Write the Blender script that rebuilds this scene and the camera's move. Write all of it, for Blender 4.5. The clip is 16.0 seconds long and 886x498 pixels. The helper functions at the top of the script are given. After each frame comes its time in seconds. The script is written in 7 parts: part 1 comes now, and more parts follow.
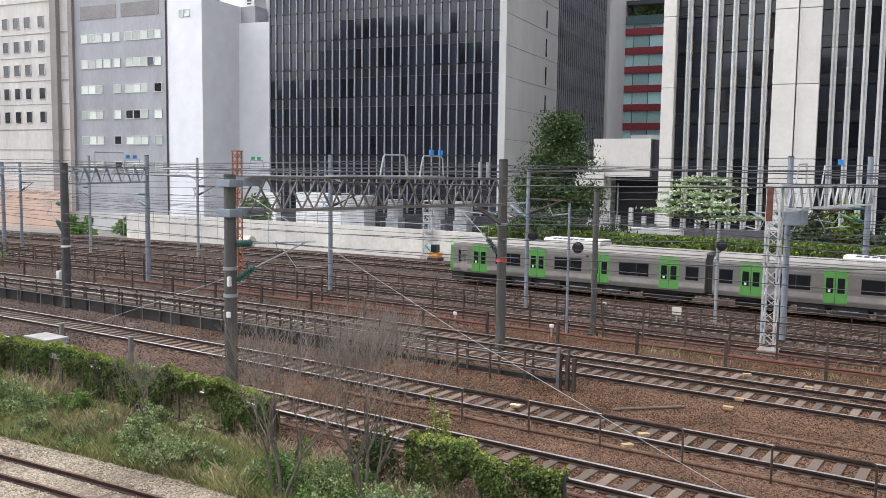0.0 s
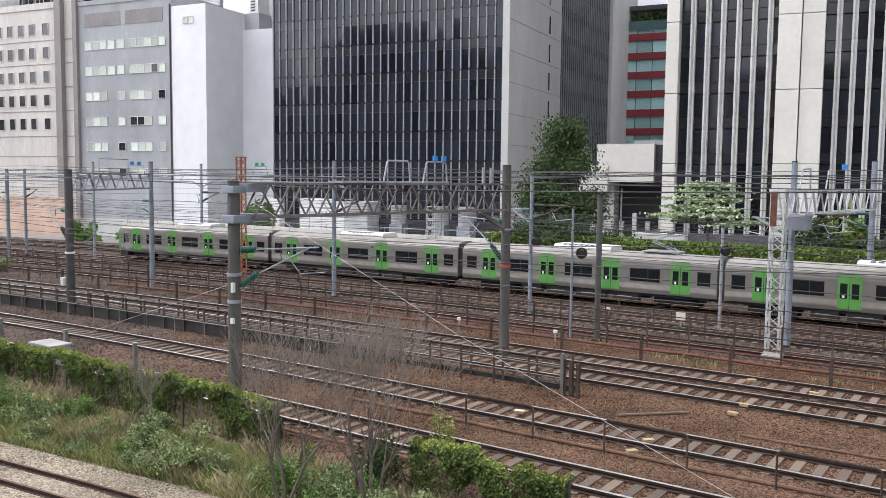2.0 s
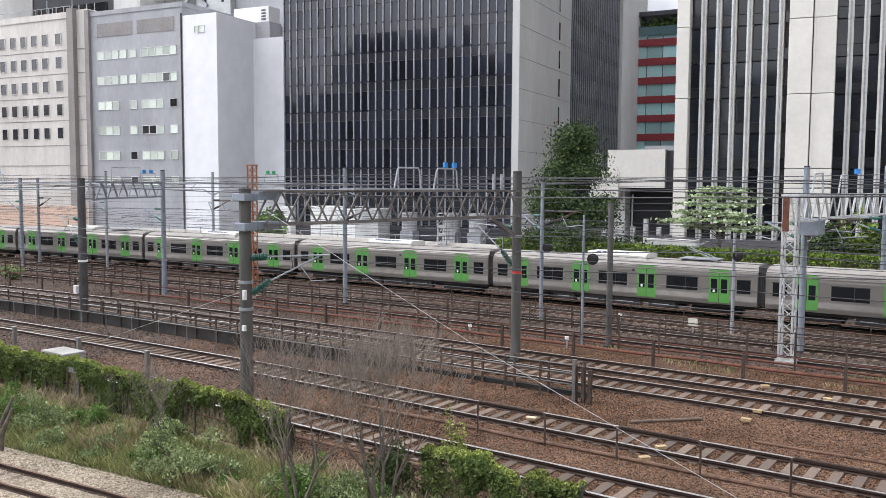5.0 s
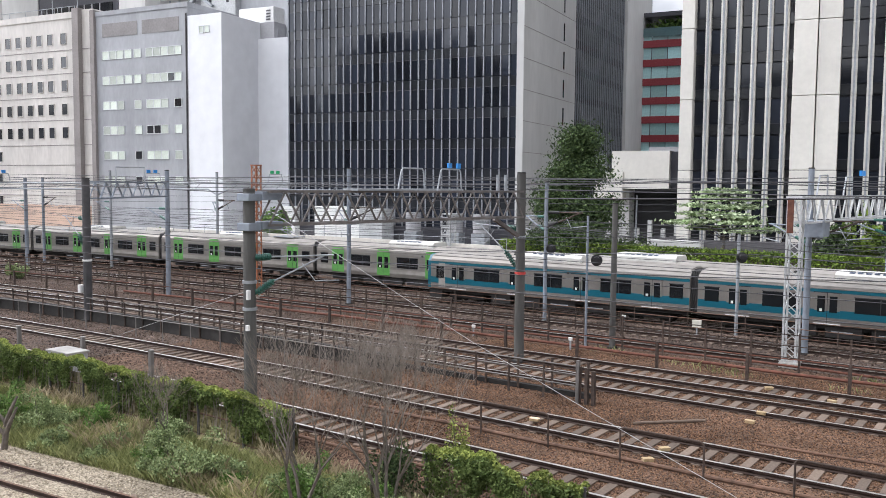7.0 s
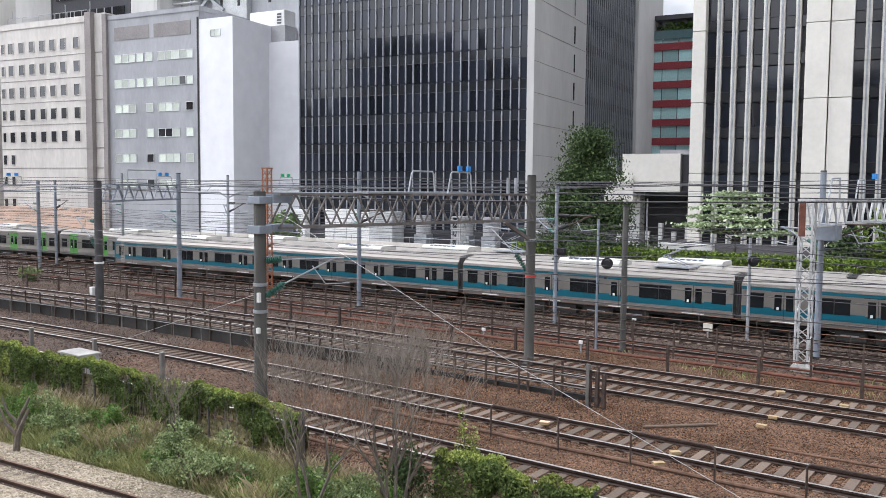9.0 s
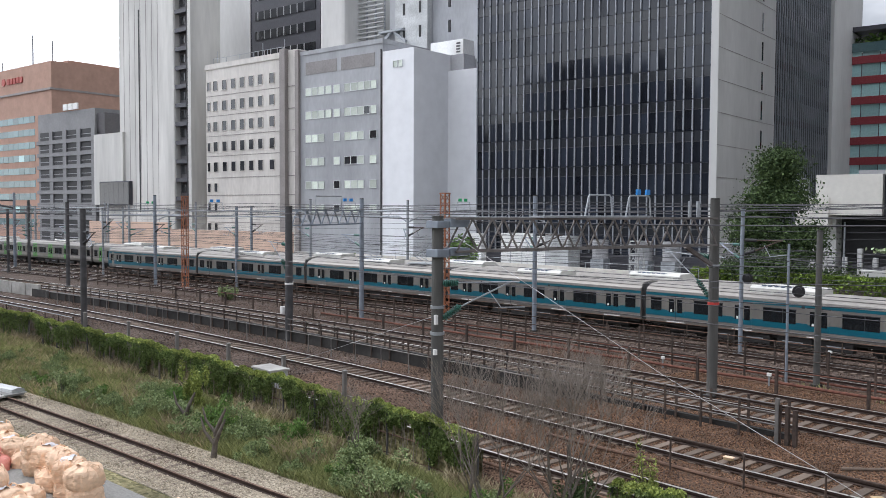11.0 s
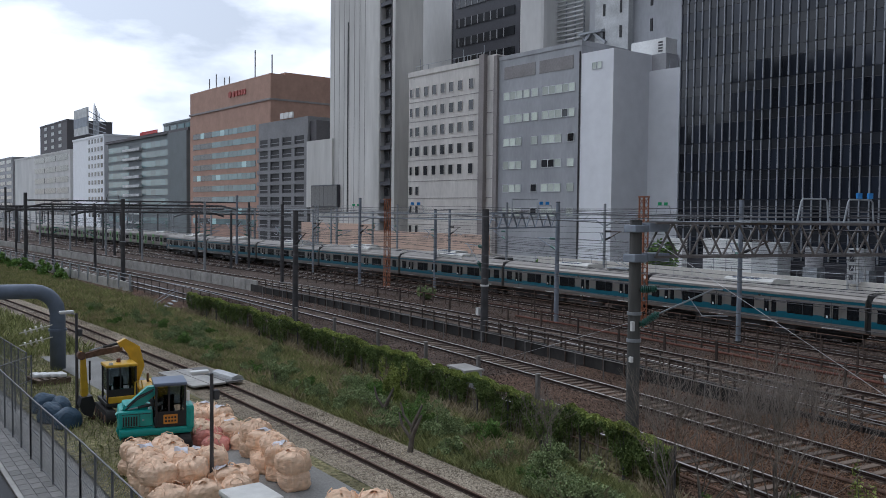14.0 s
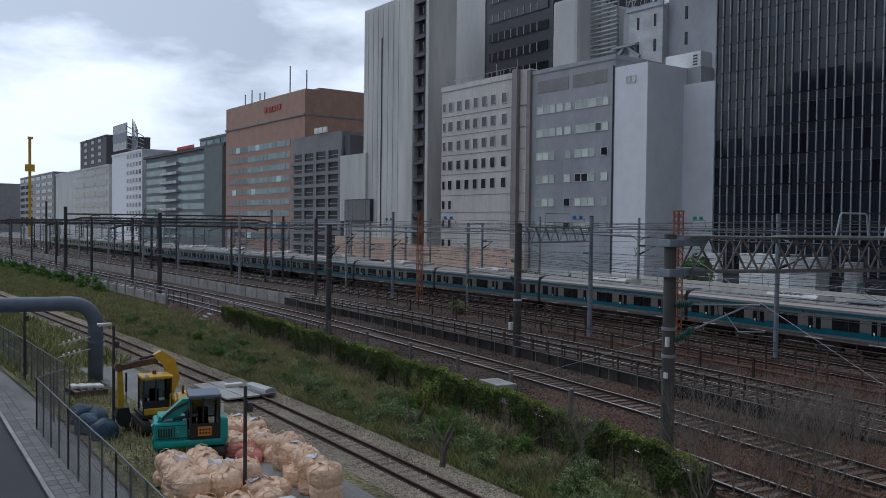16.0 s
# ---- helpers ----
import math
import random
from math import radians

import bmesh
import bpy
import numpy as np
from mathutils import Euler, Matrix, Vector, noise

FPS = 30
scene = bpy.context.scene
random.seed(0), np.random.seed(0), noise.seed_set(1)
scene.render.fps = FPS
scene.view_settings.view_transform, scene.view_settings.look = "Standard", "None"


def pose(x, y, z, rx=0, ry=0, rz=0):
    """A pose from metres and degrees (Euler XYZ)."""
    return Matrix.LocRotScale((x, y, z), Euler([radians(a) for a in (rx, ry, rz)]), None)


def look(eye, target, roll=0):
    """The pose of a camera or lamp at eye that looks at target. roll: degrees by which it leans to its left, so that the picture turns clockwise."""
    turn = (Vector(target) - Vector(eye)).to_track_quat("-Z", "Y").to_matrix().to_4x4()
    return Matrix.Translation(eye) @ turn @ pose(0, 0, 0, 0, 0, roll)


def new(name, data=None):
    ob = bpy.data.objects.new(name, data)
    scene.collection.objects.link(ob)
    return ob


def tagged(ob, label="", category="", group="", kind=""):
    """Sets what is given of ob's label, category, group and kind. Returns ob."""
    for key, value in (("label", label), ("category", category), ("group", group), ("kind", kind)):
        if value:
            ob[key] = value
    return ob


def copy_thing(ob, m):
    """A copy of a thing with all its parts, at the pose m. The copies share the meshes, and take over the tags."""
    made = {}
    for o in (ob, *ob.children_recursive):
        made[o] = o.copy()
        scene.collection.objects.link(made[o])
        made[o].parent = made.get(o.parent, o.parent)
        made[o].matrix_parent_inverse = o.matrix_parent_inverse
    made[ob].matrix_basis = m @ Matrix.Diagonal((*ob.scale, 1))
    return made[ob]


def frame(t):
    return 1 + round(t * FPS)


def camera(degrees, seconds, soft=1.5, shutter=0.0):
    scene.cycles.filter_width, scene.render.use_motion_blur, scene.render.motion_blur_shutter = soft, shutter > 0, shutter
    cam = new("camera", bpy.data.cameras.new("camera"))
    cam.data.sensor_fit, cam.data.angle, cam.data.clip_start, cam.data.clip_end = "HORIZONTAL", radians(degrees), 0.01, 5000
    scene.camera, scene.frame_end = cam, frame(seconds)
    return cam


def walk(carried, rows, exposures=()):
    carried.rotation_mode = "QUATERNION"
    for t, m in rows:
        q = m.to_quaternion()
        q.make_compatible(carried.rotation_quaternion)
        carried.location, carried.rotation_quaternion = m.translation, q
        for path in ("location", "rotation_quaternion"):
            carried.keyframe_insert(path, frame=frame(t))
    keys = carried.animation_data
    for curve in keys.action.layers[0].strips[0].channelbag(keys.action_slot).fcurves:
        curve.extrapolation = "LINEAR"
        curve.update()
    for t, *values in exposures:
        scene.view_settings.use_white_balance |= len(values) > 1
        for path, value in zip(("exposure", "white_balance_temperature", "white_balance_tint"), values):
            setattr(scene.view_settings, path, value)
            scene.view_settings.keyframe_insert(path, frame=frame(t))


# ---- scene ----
cam = camera(54.74, 16.0, soft=0.85)
EYE = 8.6
# seconds, heading, pitch, roll of a camera that stands on the footbridge and pans
ROWS = [
    (0.0, 34.57, -5.15, -0.75),
    (0.5, 34.72, -4.89, -0.73),
    (1.0, 34.87, -4.87, -0.69),
    (1.5, 34.95, -4.76, -0.69),
    (2.0, 34.80, -4.77, -0.63),
    (2.5, 34.81, -4.74, -0.56),
    (3.0, 35.07, -4.56, -0.56),
    (3.5, 35.42, -4.26, -0.57),
    (4.0, 35.43, -4.25, -0.39),
    (6.5, 35.64, -4.41, -0.37),
    (7.0, 35.77, -4.29, -0.48),
    (7.5, 36.00, -4.29, -0.54),
    (8.0, 36.10, -4.31, -0.56),
    (8.2, 36.16, -4.28, -0.55),
    (9.0, 36.45, -4.10, -0.50),
    (9.6, 38.20, -3.65, -0.42),
    (10.3, 42.33, -3.08, -0.29),
    (10.5, 44.15, -2.82, -0.26),
    (11.0, 48.17, -2.56, -0.26),
    (11.5, 51.49, -2.46, -0.36),
    (12.0, 54.63, -2.63, -0.40),
    (12.5, 57.13, -2.82, -0.36),
    (13.0, 58.77, -2.74, -0.38),
    (13.5, 60.13, -2.46, -0.42),
    (14.0, 61.23, -2.44, -0.62),
    (14.5, 61.96, -2.21, -0.70),
    (15.0, 62.45, -1.67, -0.59),
    (15.5, 62.92, -1.45, -0.63),
    (16.0, 63.42, -1.52, -0.69),
]
EXPOSURE = [(0.0, -1.32, 6380, 13), (8.2, -1.27, 6300, 13), (10.5, -1.46, 6200, 12), (12.0, -2.16, 6120, 11), (13.5, -2.58, 5900, 11), (16.0, -3.16, 5600, 10)]
walk(cam, [(t, pose(0, 0, EYE, 90 + pitch, roll, yaw)) for t, yaw, pitch, roll in ROWS], EXPOSURE)

# ---- world and sun ----
SUN_AZ, SUN_EL = radians(244.0), radians(46.0)
world = bpy.data.worlds.new("sky")
scene.world = world
world.use_nodes = True
wn, wl = world.node_tree.nodes, world.node_tree.links
wn.clear()
sky = wn.new("ShaderNodeTexSky")
sky.sky_type, sky.sun_disc = "NISHITA", False
sky.sun_elevation, sky.sun_rotation = SUN_EL, SUN_AZ
sky.air_density, sky.dust_density = 1.0, 0.8
coord = wn.new("ShaderNodeTexCoord")
stretch = wn.new("ShaderNodeMapping")
stretch.inputs["Scale"].default_value = (2.6, 2.6, 7.0)
cloud = wn.new("ShaderNodeTexNoise")
cloud.inputs["Scale"].default_value, cloud.inputs["Detail"].default_value = 1.1, 7.0
cloud.inputs["Roughness"].default_value = 0.55
cover = wn.new("ShaderNodeValToRGB")
cover.color_ramp.elements[0].position, cover.color_ramp.elements[1].position = 0.43, 0.60
cover.color_ramp.elements[0].color = (0.42, 0.42, 0.42, 1)
mixer = wn.new("ShaderNodeMix")
mixer.data_type = "RGBA"
mixer.inputs["B"].default_value = (31.0, 31.5, 32.5, 1)
back = wn.new("ShaderNodeBackground")
back.inputs["Strength"].default_value = 0.15
wout = wn.new("ShaderNodeOutputWorld")
wl.new(coord.outputs["Generated"], stretch.inputs["Vector"])
wl.new(stretch.outputs["Vector"], cloud.inputs["Vector"])
wl.new(cloud.outputs["Fac"], cover.inputs["Fac"])
wl.new(cover.outputs["Color"], mixer.inputs["Factor"])
wl.new(sky.outputs["Color"], mixer.inputs["A"])
# thin cloud glows towards the sun
aim = wn.new("ShaderNodeVectorMath")
aim.operation = "DOT_PRODUCT"
aim.inputs[1].default_value = (math.sin(SUN_AZ) * math.cos(SUN_EL), math.cos(SUN_AZ) * math.cos(SUN_EL), math.sin(SUN_EL))
unit = wn.new("ShaderNodeVectorMath")
unit.operation = "NORMALIZE"
clip = wn.new("ShaderNodeMapRange")
clip.inputs["From Min"].default_value, clip.inputs["From Max"].default_value = 0.0, 1.0
clip.inputs["To Min"].default_value, clip.inputs["To Max"].default_value = 0.6, 2.6
glow = wn.new("ShaderNodeVectorMath")
glow.operation = "SCALE"
wl.new(coord.outputs["Generated"], unit.inputs[0])
wl.new(unit.outputs["Vector"], aim.inputs[0])
wl.new(aim.outputs["Value"], clip.inputs["Value"])
wl.new(mixer.outputs["Result"], glow.inputs[0])
wl.new(clip.outputs["Result"], glow.inputs["Scale"])
wl.new(glow.outputs["Vector"], back.inputs["Color"])
wl.new(back.outputs["Background"], wout.inputs["Surface"])

sun = new("sun", bpy.data.lights.new("sun", "SUN"))
sun.data.energy, sun.data.angle, sun.data.color = 2.4, radians(4.0), (1.0, 0.96, 0.90)
sun_from = Vector((math.sin(SUN_AZ) * math.cos(SUN_EL), math.cos(SUN_AZ) * math.cos(SUN_EL), math.sin(SUN_EL)))
sun.matrix_world = look(sun_from * 60, (0, 0, 0))

# ---- materials ----
def material(name, colour, rough=0.7, metal=0.0, vary=0.15, scale=3.0, bump=0.0, bump_scale=40.0, stain=0.0, stain_scale=0.3,
             spec=0.5, pieces=0.0, stretch_z=1.0, coat=None):
    """A procedural surface: grain and large patches vary the colour, pieces differ by object, bump gives relief."""
    m = bpy.data.materials.new(name)
    m.use_nodes = True
    n, l = m.node_tree.nodes, m.node_tree.links
    bsdf = n["Principled BSDF"]
    bsdf.inputs["Roughness"].default_value, bsdf.inputs["Metallic"].default_value = rough, metal
    bsdf.inputs["Specular IOR Level"].default_value = spec
    tc = n.new("ShaderNodeTexCoord")
    mp = n.new("ShaderNodeMapping")
    mp.inputs["Scale"].default_value = (1, 1, stretch_z)
    l.new(tc.outputs["Object"], mp.inputs["Vector"])
    value = None

    def noise_factor(sc, amount, detail=4.0):
        t = n.new("ShaderNodeTexNoise")
        t.inputs["Scale"].default_value, t.inputs["Detail"].default_value = sc, detail
        l.new(mp.outputs["Vector"], t.inputs["Vector"])
        r = n.new("ShaderNodeMapRange")
        r.inputs["From Min"].default_value, r.inputs["From Max"].default_value = 0.3, 0.7
        r.inputs["To Min"].default_value, r.inputs["To Max"].default_value = 1 - amount, 1 + amount
        l.new(t.outputs["Fac"], r.inputs["Value"])
        return r.outputs["Result"]

    factors = []
    if vary:
        factors.append(noise_factor(scale, vary))
    if stain:
        factors.append(noise_factor(stain_scale, stain, 6.0))
    if pieces:
        oi = n.new("ShaderNodeObjectInfo")
        r = n.new("ShaderNodeMapRange")
        r.inputs["To Min"].default_value, r.inputs["To Max"].default_value = 1 - pieces, 1 + pieces
        l.new(oi.outputs["Random"], r.inputs["Value"])
        factors.append(r.outputs["Result"])
    for f in factors:
        if value is None:
            value = f
        else:
            mu = n.new("ShaderNodeMath")
            mu.operation = "MULTIPLY"
            l.new(value, mu.inputs[0])
            l.new(f, mu.inputs[1])
            value = mu.outputs[0]
    if value is None:
        bsdf.inputs["Base Color"].default_value = (*colour, 1)
    else:
        vm = n.new("ShaderNodeVectorMath")
        vm.operation = "SCALE"
        vm.inputs[0].default_value = colour
        l.new(value, vm.inputs["Scale"])
        l.new(vm.outputs["Vector"], bsdf.inputs["Base Color"])
    if bump:
        t = n.new("ShaderNodeTexNoise")
        t.inputs["Scale"].default_value, t.inputs["Detail"].default_value = bump_scale, 5.0
        l.new(mp.outputs["Vector"], t.inputs["Vector"])
        b = n.new("ShaderNodeBump")
        b.inputs["Strength"].default_value, b.inputs["Distance"].default_value = bump, 0.05
        l.new(t.outputs["Fac"], b.inputs["Height"])
        l.new(b.outputs["Normal"], bsdf.inputs["Normal"])
    return m


def stony(name, dark, light, size, relief=0.6, patches=0.3, tint=None):
    """Ballast or gravel: cells of stones between two colours, with stains."""
    m = bpy.data.materials.new(name)
    m.use_nodes = True
    n, l = m.node_tree.nodes, m.node_tree.links
    bsdf = n["Principled BSDF"]
    bsdf.inputs["Roughness"].default_value = 0.95
    bsdf.inputs["Specular IOR Level"].default_value = 0.2
    tc = n.new("ShaderNodeTexCoord")
    v = n.new("ShaderNodeTexVoronoi")
    v.inputs["Scale"].default_value = 1.0 / size
    l.new(tc.outputs["Object"], v.inputs["Vector"])
    ramp = n.new("ShaderNodeMix")
    ramp.data_type = "RGBA"
    ramp.inputs["A"].default_value, ramp.inputs["B"].default_value = (*dark, 1), (*light, 1)
    sep = n.new("ShaderNodeSeparateColor")
    l.new(v.outputs["Color"], sep.inputs["Color"])
    l.new(sep.outputs["Red"], ramp.inputs["Factor"])
    t = n.new("ShaderNodeTexNoise")
    t.inputs["Scale"].default_value, t.inputs["Detail"].default_value = 0.35, 6.0
    l.new(tc.outputs["Object"], t.inputs["Vector"])
    r = n.new("ShaderNodeMapRange")
    r.inputs["From Min"].default_value, r.inputs["From Max"].default_value = 0.3, 0.7
    r.inputs["To Min"].default_value, r.inputs["To Max"].default_value = 1 - patches, 1 + patches
    l.new(t.outputs["Fac"], r.inputs["Value"])
    vm = n.new("ShaderNodeVectorMath")
    vm.operation = "SCALE"
    l.new(ramp.outputs["Result"], vm.inputs[0])
    l.new(r.outputs["Result"], vm.inputs["Scale"])
    l.new(vm.outputs["Vector"], bsdf.inputs["Base Color"])
    b = n.new("ShaderNodeBump")
    b.inputs["Strength"].default_value, b.inputs["Distance"].default_value = relief, size * 0.8
    b.invert = True
    l.new(v.outputs["Distance"], b.inputs["Height"])
    l.new(b.outputs["Normal"], bsdf.inputs["Normal"])
    return m


def leafy(name, dark, light, rough=0.6):
    """Foliage whose leaves differ island by island."""
    m = bpy.data.materials.new(name)
    m.use_nodes = True
    n, l = m.node_tree.nodes, m.node_tree.links
    bsdf = n["Principled BSDF"]
    bsdf.inputs["Roughness"].default_value = rough
    bsdf.inputs["Specular IOR Level"].default_value = 0.12
    g = n.new("ShaderNodeNewGeometry")
    mix = n.new("ShaderNodeMix")
    mix.data_type = "RGBA"
    mix.inputs["A"].default_value, mix.inputs["B"].default_value = (*dark, 1), (*light, 1)
    l.new(g.outputs["Random Per Island"], mix.inputs["Factor"])
    tc = n.new("ShaderNodeTexCoord")
    t = n.new("ShaderNodeTexNoise")
    t.inputs["Scale"].default_value = 0.6
    l.new(tc.outputs["Object"], t.inputs["Vector"])
    r = n.new("ShaderNodeMapRange")
    r.inputs["From Min"].default_value, r.inputs["From Max"].default_value = 0.3, 0.7
    r.inputs["To Min"].default_value, r.inputs["To Max"].default_value = 0.7, 1.3
    l.new(t.outputs["Fac"], r.inputs["Value"])
    vm = n.new("ShaderNodeVectorMath")
    vm.operation = "SCALE"
    l.new(mix.outputs["Result"], vm.inputs[0])
    l.new(r.outputs["Result"], vm.inputs["Scale"])
    l.new(vm.outputs["Vector"], bsdf.inputs["Base Color"])
    bsdf.inputs["Subsurface Weight"].default_value = 0.0
    return m


BALLAST = stony("ballast", (0.024, 0.013, 0.009), (0.195, 0.122, 0.082), 0.055, 1.0, 0.35)
BALLAST_GREY = stony("ballast_grey", (0.022, 0.016, 0.013), (0.165, 0.122, 0.098), 0.07, 1.0, 0.35)
GRAVEL = stony("siding_gravel", (0.15, 0.125, 0.09), (0.42, 0.36, 0.275), 0.055, 0.8, 0.2)
SOIL = stony("grassy_soil", (0.09, 0.085, 0.04), (0.27, 0.24, 0.13), 0.12, 0.6, 0.5)
ASPHALT = material("asphalt", (0.055, 0.056, 0.06), 0.9, vary=0.2, scale=30, stain=0.15, bump=0.2, bump_scale=90)
PAVING = material("paving", (0.22, 0.215, 0.20), 0.85, vary=0.15, scale=12, stain=0.2, bump=0.2, bump_scale=60)
CONCRETE = material("concrete", (0.36, 0.35, 0.325), 0.9, vary=0.12, scale=4, stain=0.25, stain_scale=0.7, bump=0.15, bump_scale=30)
CONCRETE_DARK = material("dirty_concrete", (0.032, 0.03, 0.028), 0.95, vary=0.2, scale=3, stain=0.4, stain_scale=0.5, bump=0.2, bump_scale=25)
SLEEPER = material("sleeper", (0.145, 0.108, 0.082), 0.95, vary=0.2, scale=8, pieces=0.35, bump=0.2, bump_scale=40)
RAIL_SIDE = material("rail_rust", (0.045, 0.027, 0.02), 0.85, metal=0.2, vary=0.25, scale=6, bump=0.1)
RAIL_TOP = material("rail_polished", (0.68, 0.66, 0.63), 0.38, metal=1.0, vary=0.1, scale=5)
RUST = material("rusty_steel", (0.13, 0.075, 0.05), 0.9, vary=0.3, scale=5, stain=0.3, stain_scale=1.0)
RUST_RED = material("rust_red", (0.13, 0.05, 0.032), 0.9, vary=0.3, scale=4)
ORANGE_STEEL = material("orange_steel", (0.30, 0.11, 0.05), 0.7, vary=0.25, scale=4)
GALV = material("galvanised", (0.33, 0.35, 0.37), 0.55, metal=0.3, vary=0.15, scale=3, stain=0.15)
GALV_BLUE = material("weathered_steel_pole", (0.23, 0.26, 0.30), 0.6, metal=0.2, vary=0.2, scale=2, stain=0.2)
FENCE_RAIL = material("weathered_rail", (0.17, 0.16, 0.15), 0.7, metal=0.2, vary=0.2, scale=2, stain=0.2)
POLE_CONC = material("pole_concrete", (0.095, 0.093, 0.087), 0.9, vary=0.15, scale=3, stain=0.3, stain_scale=0.6, stretch_z=0.25)
POLE_DARK = material("pole_dark", (0.07, 0.068, 0.07), 0.8, vary=0.2, scale=3, stain=0.3, stain_scale=0.6)
WHITE_STEEL = material("white_painted_steel", (0.46, 0.47, 0.47), 0.6, vary=0.15, scale=4, stain=0.25)
TRUSS_MAT = material("truss_steel", (0.17, 0.155, 0.145), 0.75, metal=0.2, vary=0.3, scale=3, stain=0.25)
INSUL_GREEN = material("green_porcelain", (0.02, 0.10, 0.075), 0.35, vary=0.1)
INSUL_WHITE = material("white_porcelain", (0.6, 0.58, 0.5), 0.4, vary=0.1)
WIRE = material("wire", (0.05, 0.05, 0.055), 0.6, metal=0.4, vary=0)
WIRE_LIGHT = material("bright_wire", (0.45, 0.45, 0.45), 0.4, metal=0.6, vary=0)
SIGN_BLUE = material("blue_sign", (0.03, 0.25, 0.65), 0.5, vary=0.05)
SIGN_GREEN = material("green_sign", (0.03, 0.42, 0.16), 0.5, vary=0.05)
SIGN_RED = material("red_sign", (0.5, 0.05, 0.04), 0.6, vary=0.1)
WHITE_PAINT = material("white_paint", (0.75, 0.75, 0.73), 0.6, vary=0.06, scale=3, stain=0.08)
# black parts, and the shade painted into parking bays and podium recess
BLACK = material("black_paint_and_shade", (0.02, 0.02, 0.022), 0.6, vary=0.1)
STAINLESS = material("stainless", (0.21, 0.196, 0.178), 0.45, metal=0.35, vary=0.06, scale=2, stain=0.06)
STAINLESS_ROOF = material("train_roof", (0.26, 0.243, 0.22), 0.7, vary=0.12, scale=2, stain=0.2)
TRAIN_GREEN = material("lime_green_paint", (0.10, 0.30, 0.07), 0.4, vary=0.04)
TRAIN_BLUE = material("sky_blue_paint", (0.001, 0.10, 0.145), 0.4, vary=0.04)
TRAIN_GLASS = material("train_window", (0.012, 0.014, 0.016), 0.08, vary=0, spec=0.5)
TRAIN_DARK = material("underframe", (0.022, 0.02, 0.019), 0.8, vary=0.3, scale=3)
TRAIN_BELLOWS = material("gangway_rubber", (0.035, 0.034, 0.034), 0.8, vary=0.2, scale=6)
AC_UNIT = material("roof_unit", (0.60, 0.59, 0.55), 0.6, vary=0.08, stain=0.15)
CURTAIN_GLASS = material("dark_glass", (0.020, 0.024, 0.034), 0.07, vary=0.4, scale=0.15, spec=0.45, pieces=0.6, bump=0.03, bump_scale=0.6)
SPANDREL = material("dark_spandrel", (0.022, 0.024, 0.028), 0.12, vary=0.2, scale=0.3, pieces=0.3)
MULLION_DARK = material("bronze_mullion", (0.05, 0.05, 0.055), 0.5, metal=0.2, vary=0.1)
MULLION = material("aluminium_mullion", (0.27, 0.285, 0.31), 0.5, metal=0.2, vary=0.1)
BEIGE = material("beige_panel", (0.60, 0.57, 0.53), 0.85, vary=0.06, scale=2, stain=0.14, stain_scale=0.25, stretch_z=0.3)
BROWN_STRIP = material("taupe_strip", (0.27, 0.245, 0.235), 0.8, vary=0.08, stain=0.12)
GREY_WALL = material("grey_render", (0.365, 0.373, 0.388), 0.85, vary=0.06, scale=2, stain=0.16, stain_scale=0.22, stretch_z=0.4)
BROWN_PANEL = material("brownish_panel", (0.27, 0.255, 0.25), 0.85, vary=0.1, stain=0.15)
WHITE_WALL = material("white_render", (0.80, 0.81, 0.83), 0.8, vary=0.02, scale=0.6, stain=0.03)
CONC_LIGHT = material("light_concrete", (0.55, 0.545, 0.53), 0.85, vary=0.04, scale=1.5, stain=0.12, stain_scale=0.15, stretch_z=0.3)
CREAM = material("cream_tile", (0.66, 0.635, 0.58), 0.6, vary=0.04, scale=2, stain=0.05, pieces=0.04)
TOWER_CONC = material("weathered_concrete", (0.60, 0.59, 0.56), 0.9, vary=0.06, scale=1.2, stain=0.2, stain_scale=0.2, stretch_z=0.15)
BRICK_RED = material("terracotta_tile", (0.40, 0.25, 0.19), 0.85, vary=0.06, scale=1, stain=0.1)
DARK_CLAD = material("dark_cladding", (0.05, 0.05, 0.06), 0.5, vary=0.15)
WINDOW_GLASS = material("window_glass", (0.03, 0.032, 0.036), 0.1, vary=0.2, scale=0.5, spec=0.6, pieces=0.5)
WINDOW_PALE = material("curtained_window", (0.60, 0.65, 0.57), 0.35, vary=0.08, pieces=0.35)
WINDOW_TEAL = material("teal_window", (0.11, 0.19, 0.20), 0.15, vary=0.1, pieces=0.3, spec=0.6)
WINDOW_AQUA = material("aqua_window", (0.38, 0.60, 0.60), 0.12, vary=0.1, pieces=0.35, spec=0.7)
RED_BAND = material("red_louvre", (0.27, 0.035, 0.045), 0.6, vary=0.1)
ALU_FRAME = material("window_frame", (0.66, 0.68, 0.67), 0.5, metal=0.3, vary=0.05)
PEACH = material("peach_hoarding", (0.62, 0.44, 0.34), 0.8, vary=0.06, stain=0.12)
WALL_WHITE = material("pale_street_wall", (0.66, 0.63, 0.57), 0.85, vary=0.08, scale=3, stain=0.12, stain_scale=0.4)
TEAL_WALL = material("teal_grey_wall", (0.14, 0.16, 0.165), 0.7, vary=0.08, stain=0.1)
FAR_GREY = material("far_grey_wall", (0.36, 0.36, 0.37), 0.85, vary=0.06, stain=0.1)
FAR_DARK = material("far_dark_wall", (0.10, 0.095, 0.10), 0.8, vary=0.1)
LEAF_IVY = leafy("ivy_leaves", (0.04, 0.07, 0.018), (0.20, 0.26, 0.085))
LEAF_IVY_TOP = leafy("yellow_green_ivy_leaves", (0.10, 0.14, 0.03), (0.40, 0.45, 0.13))
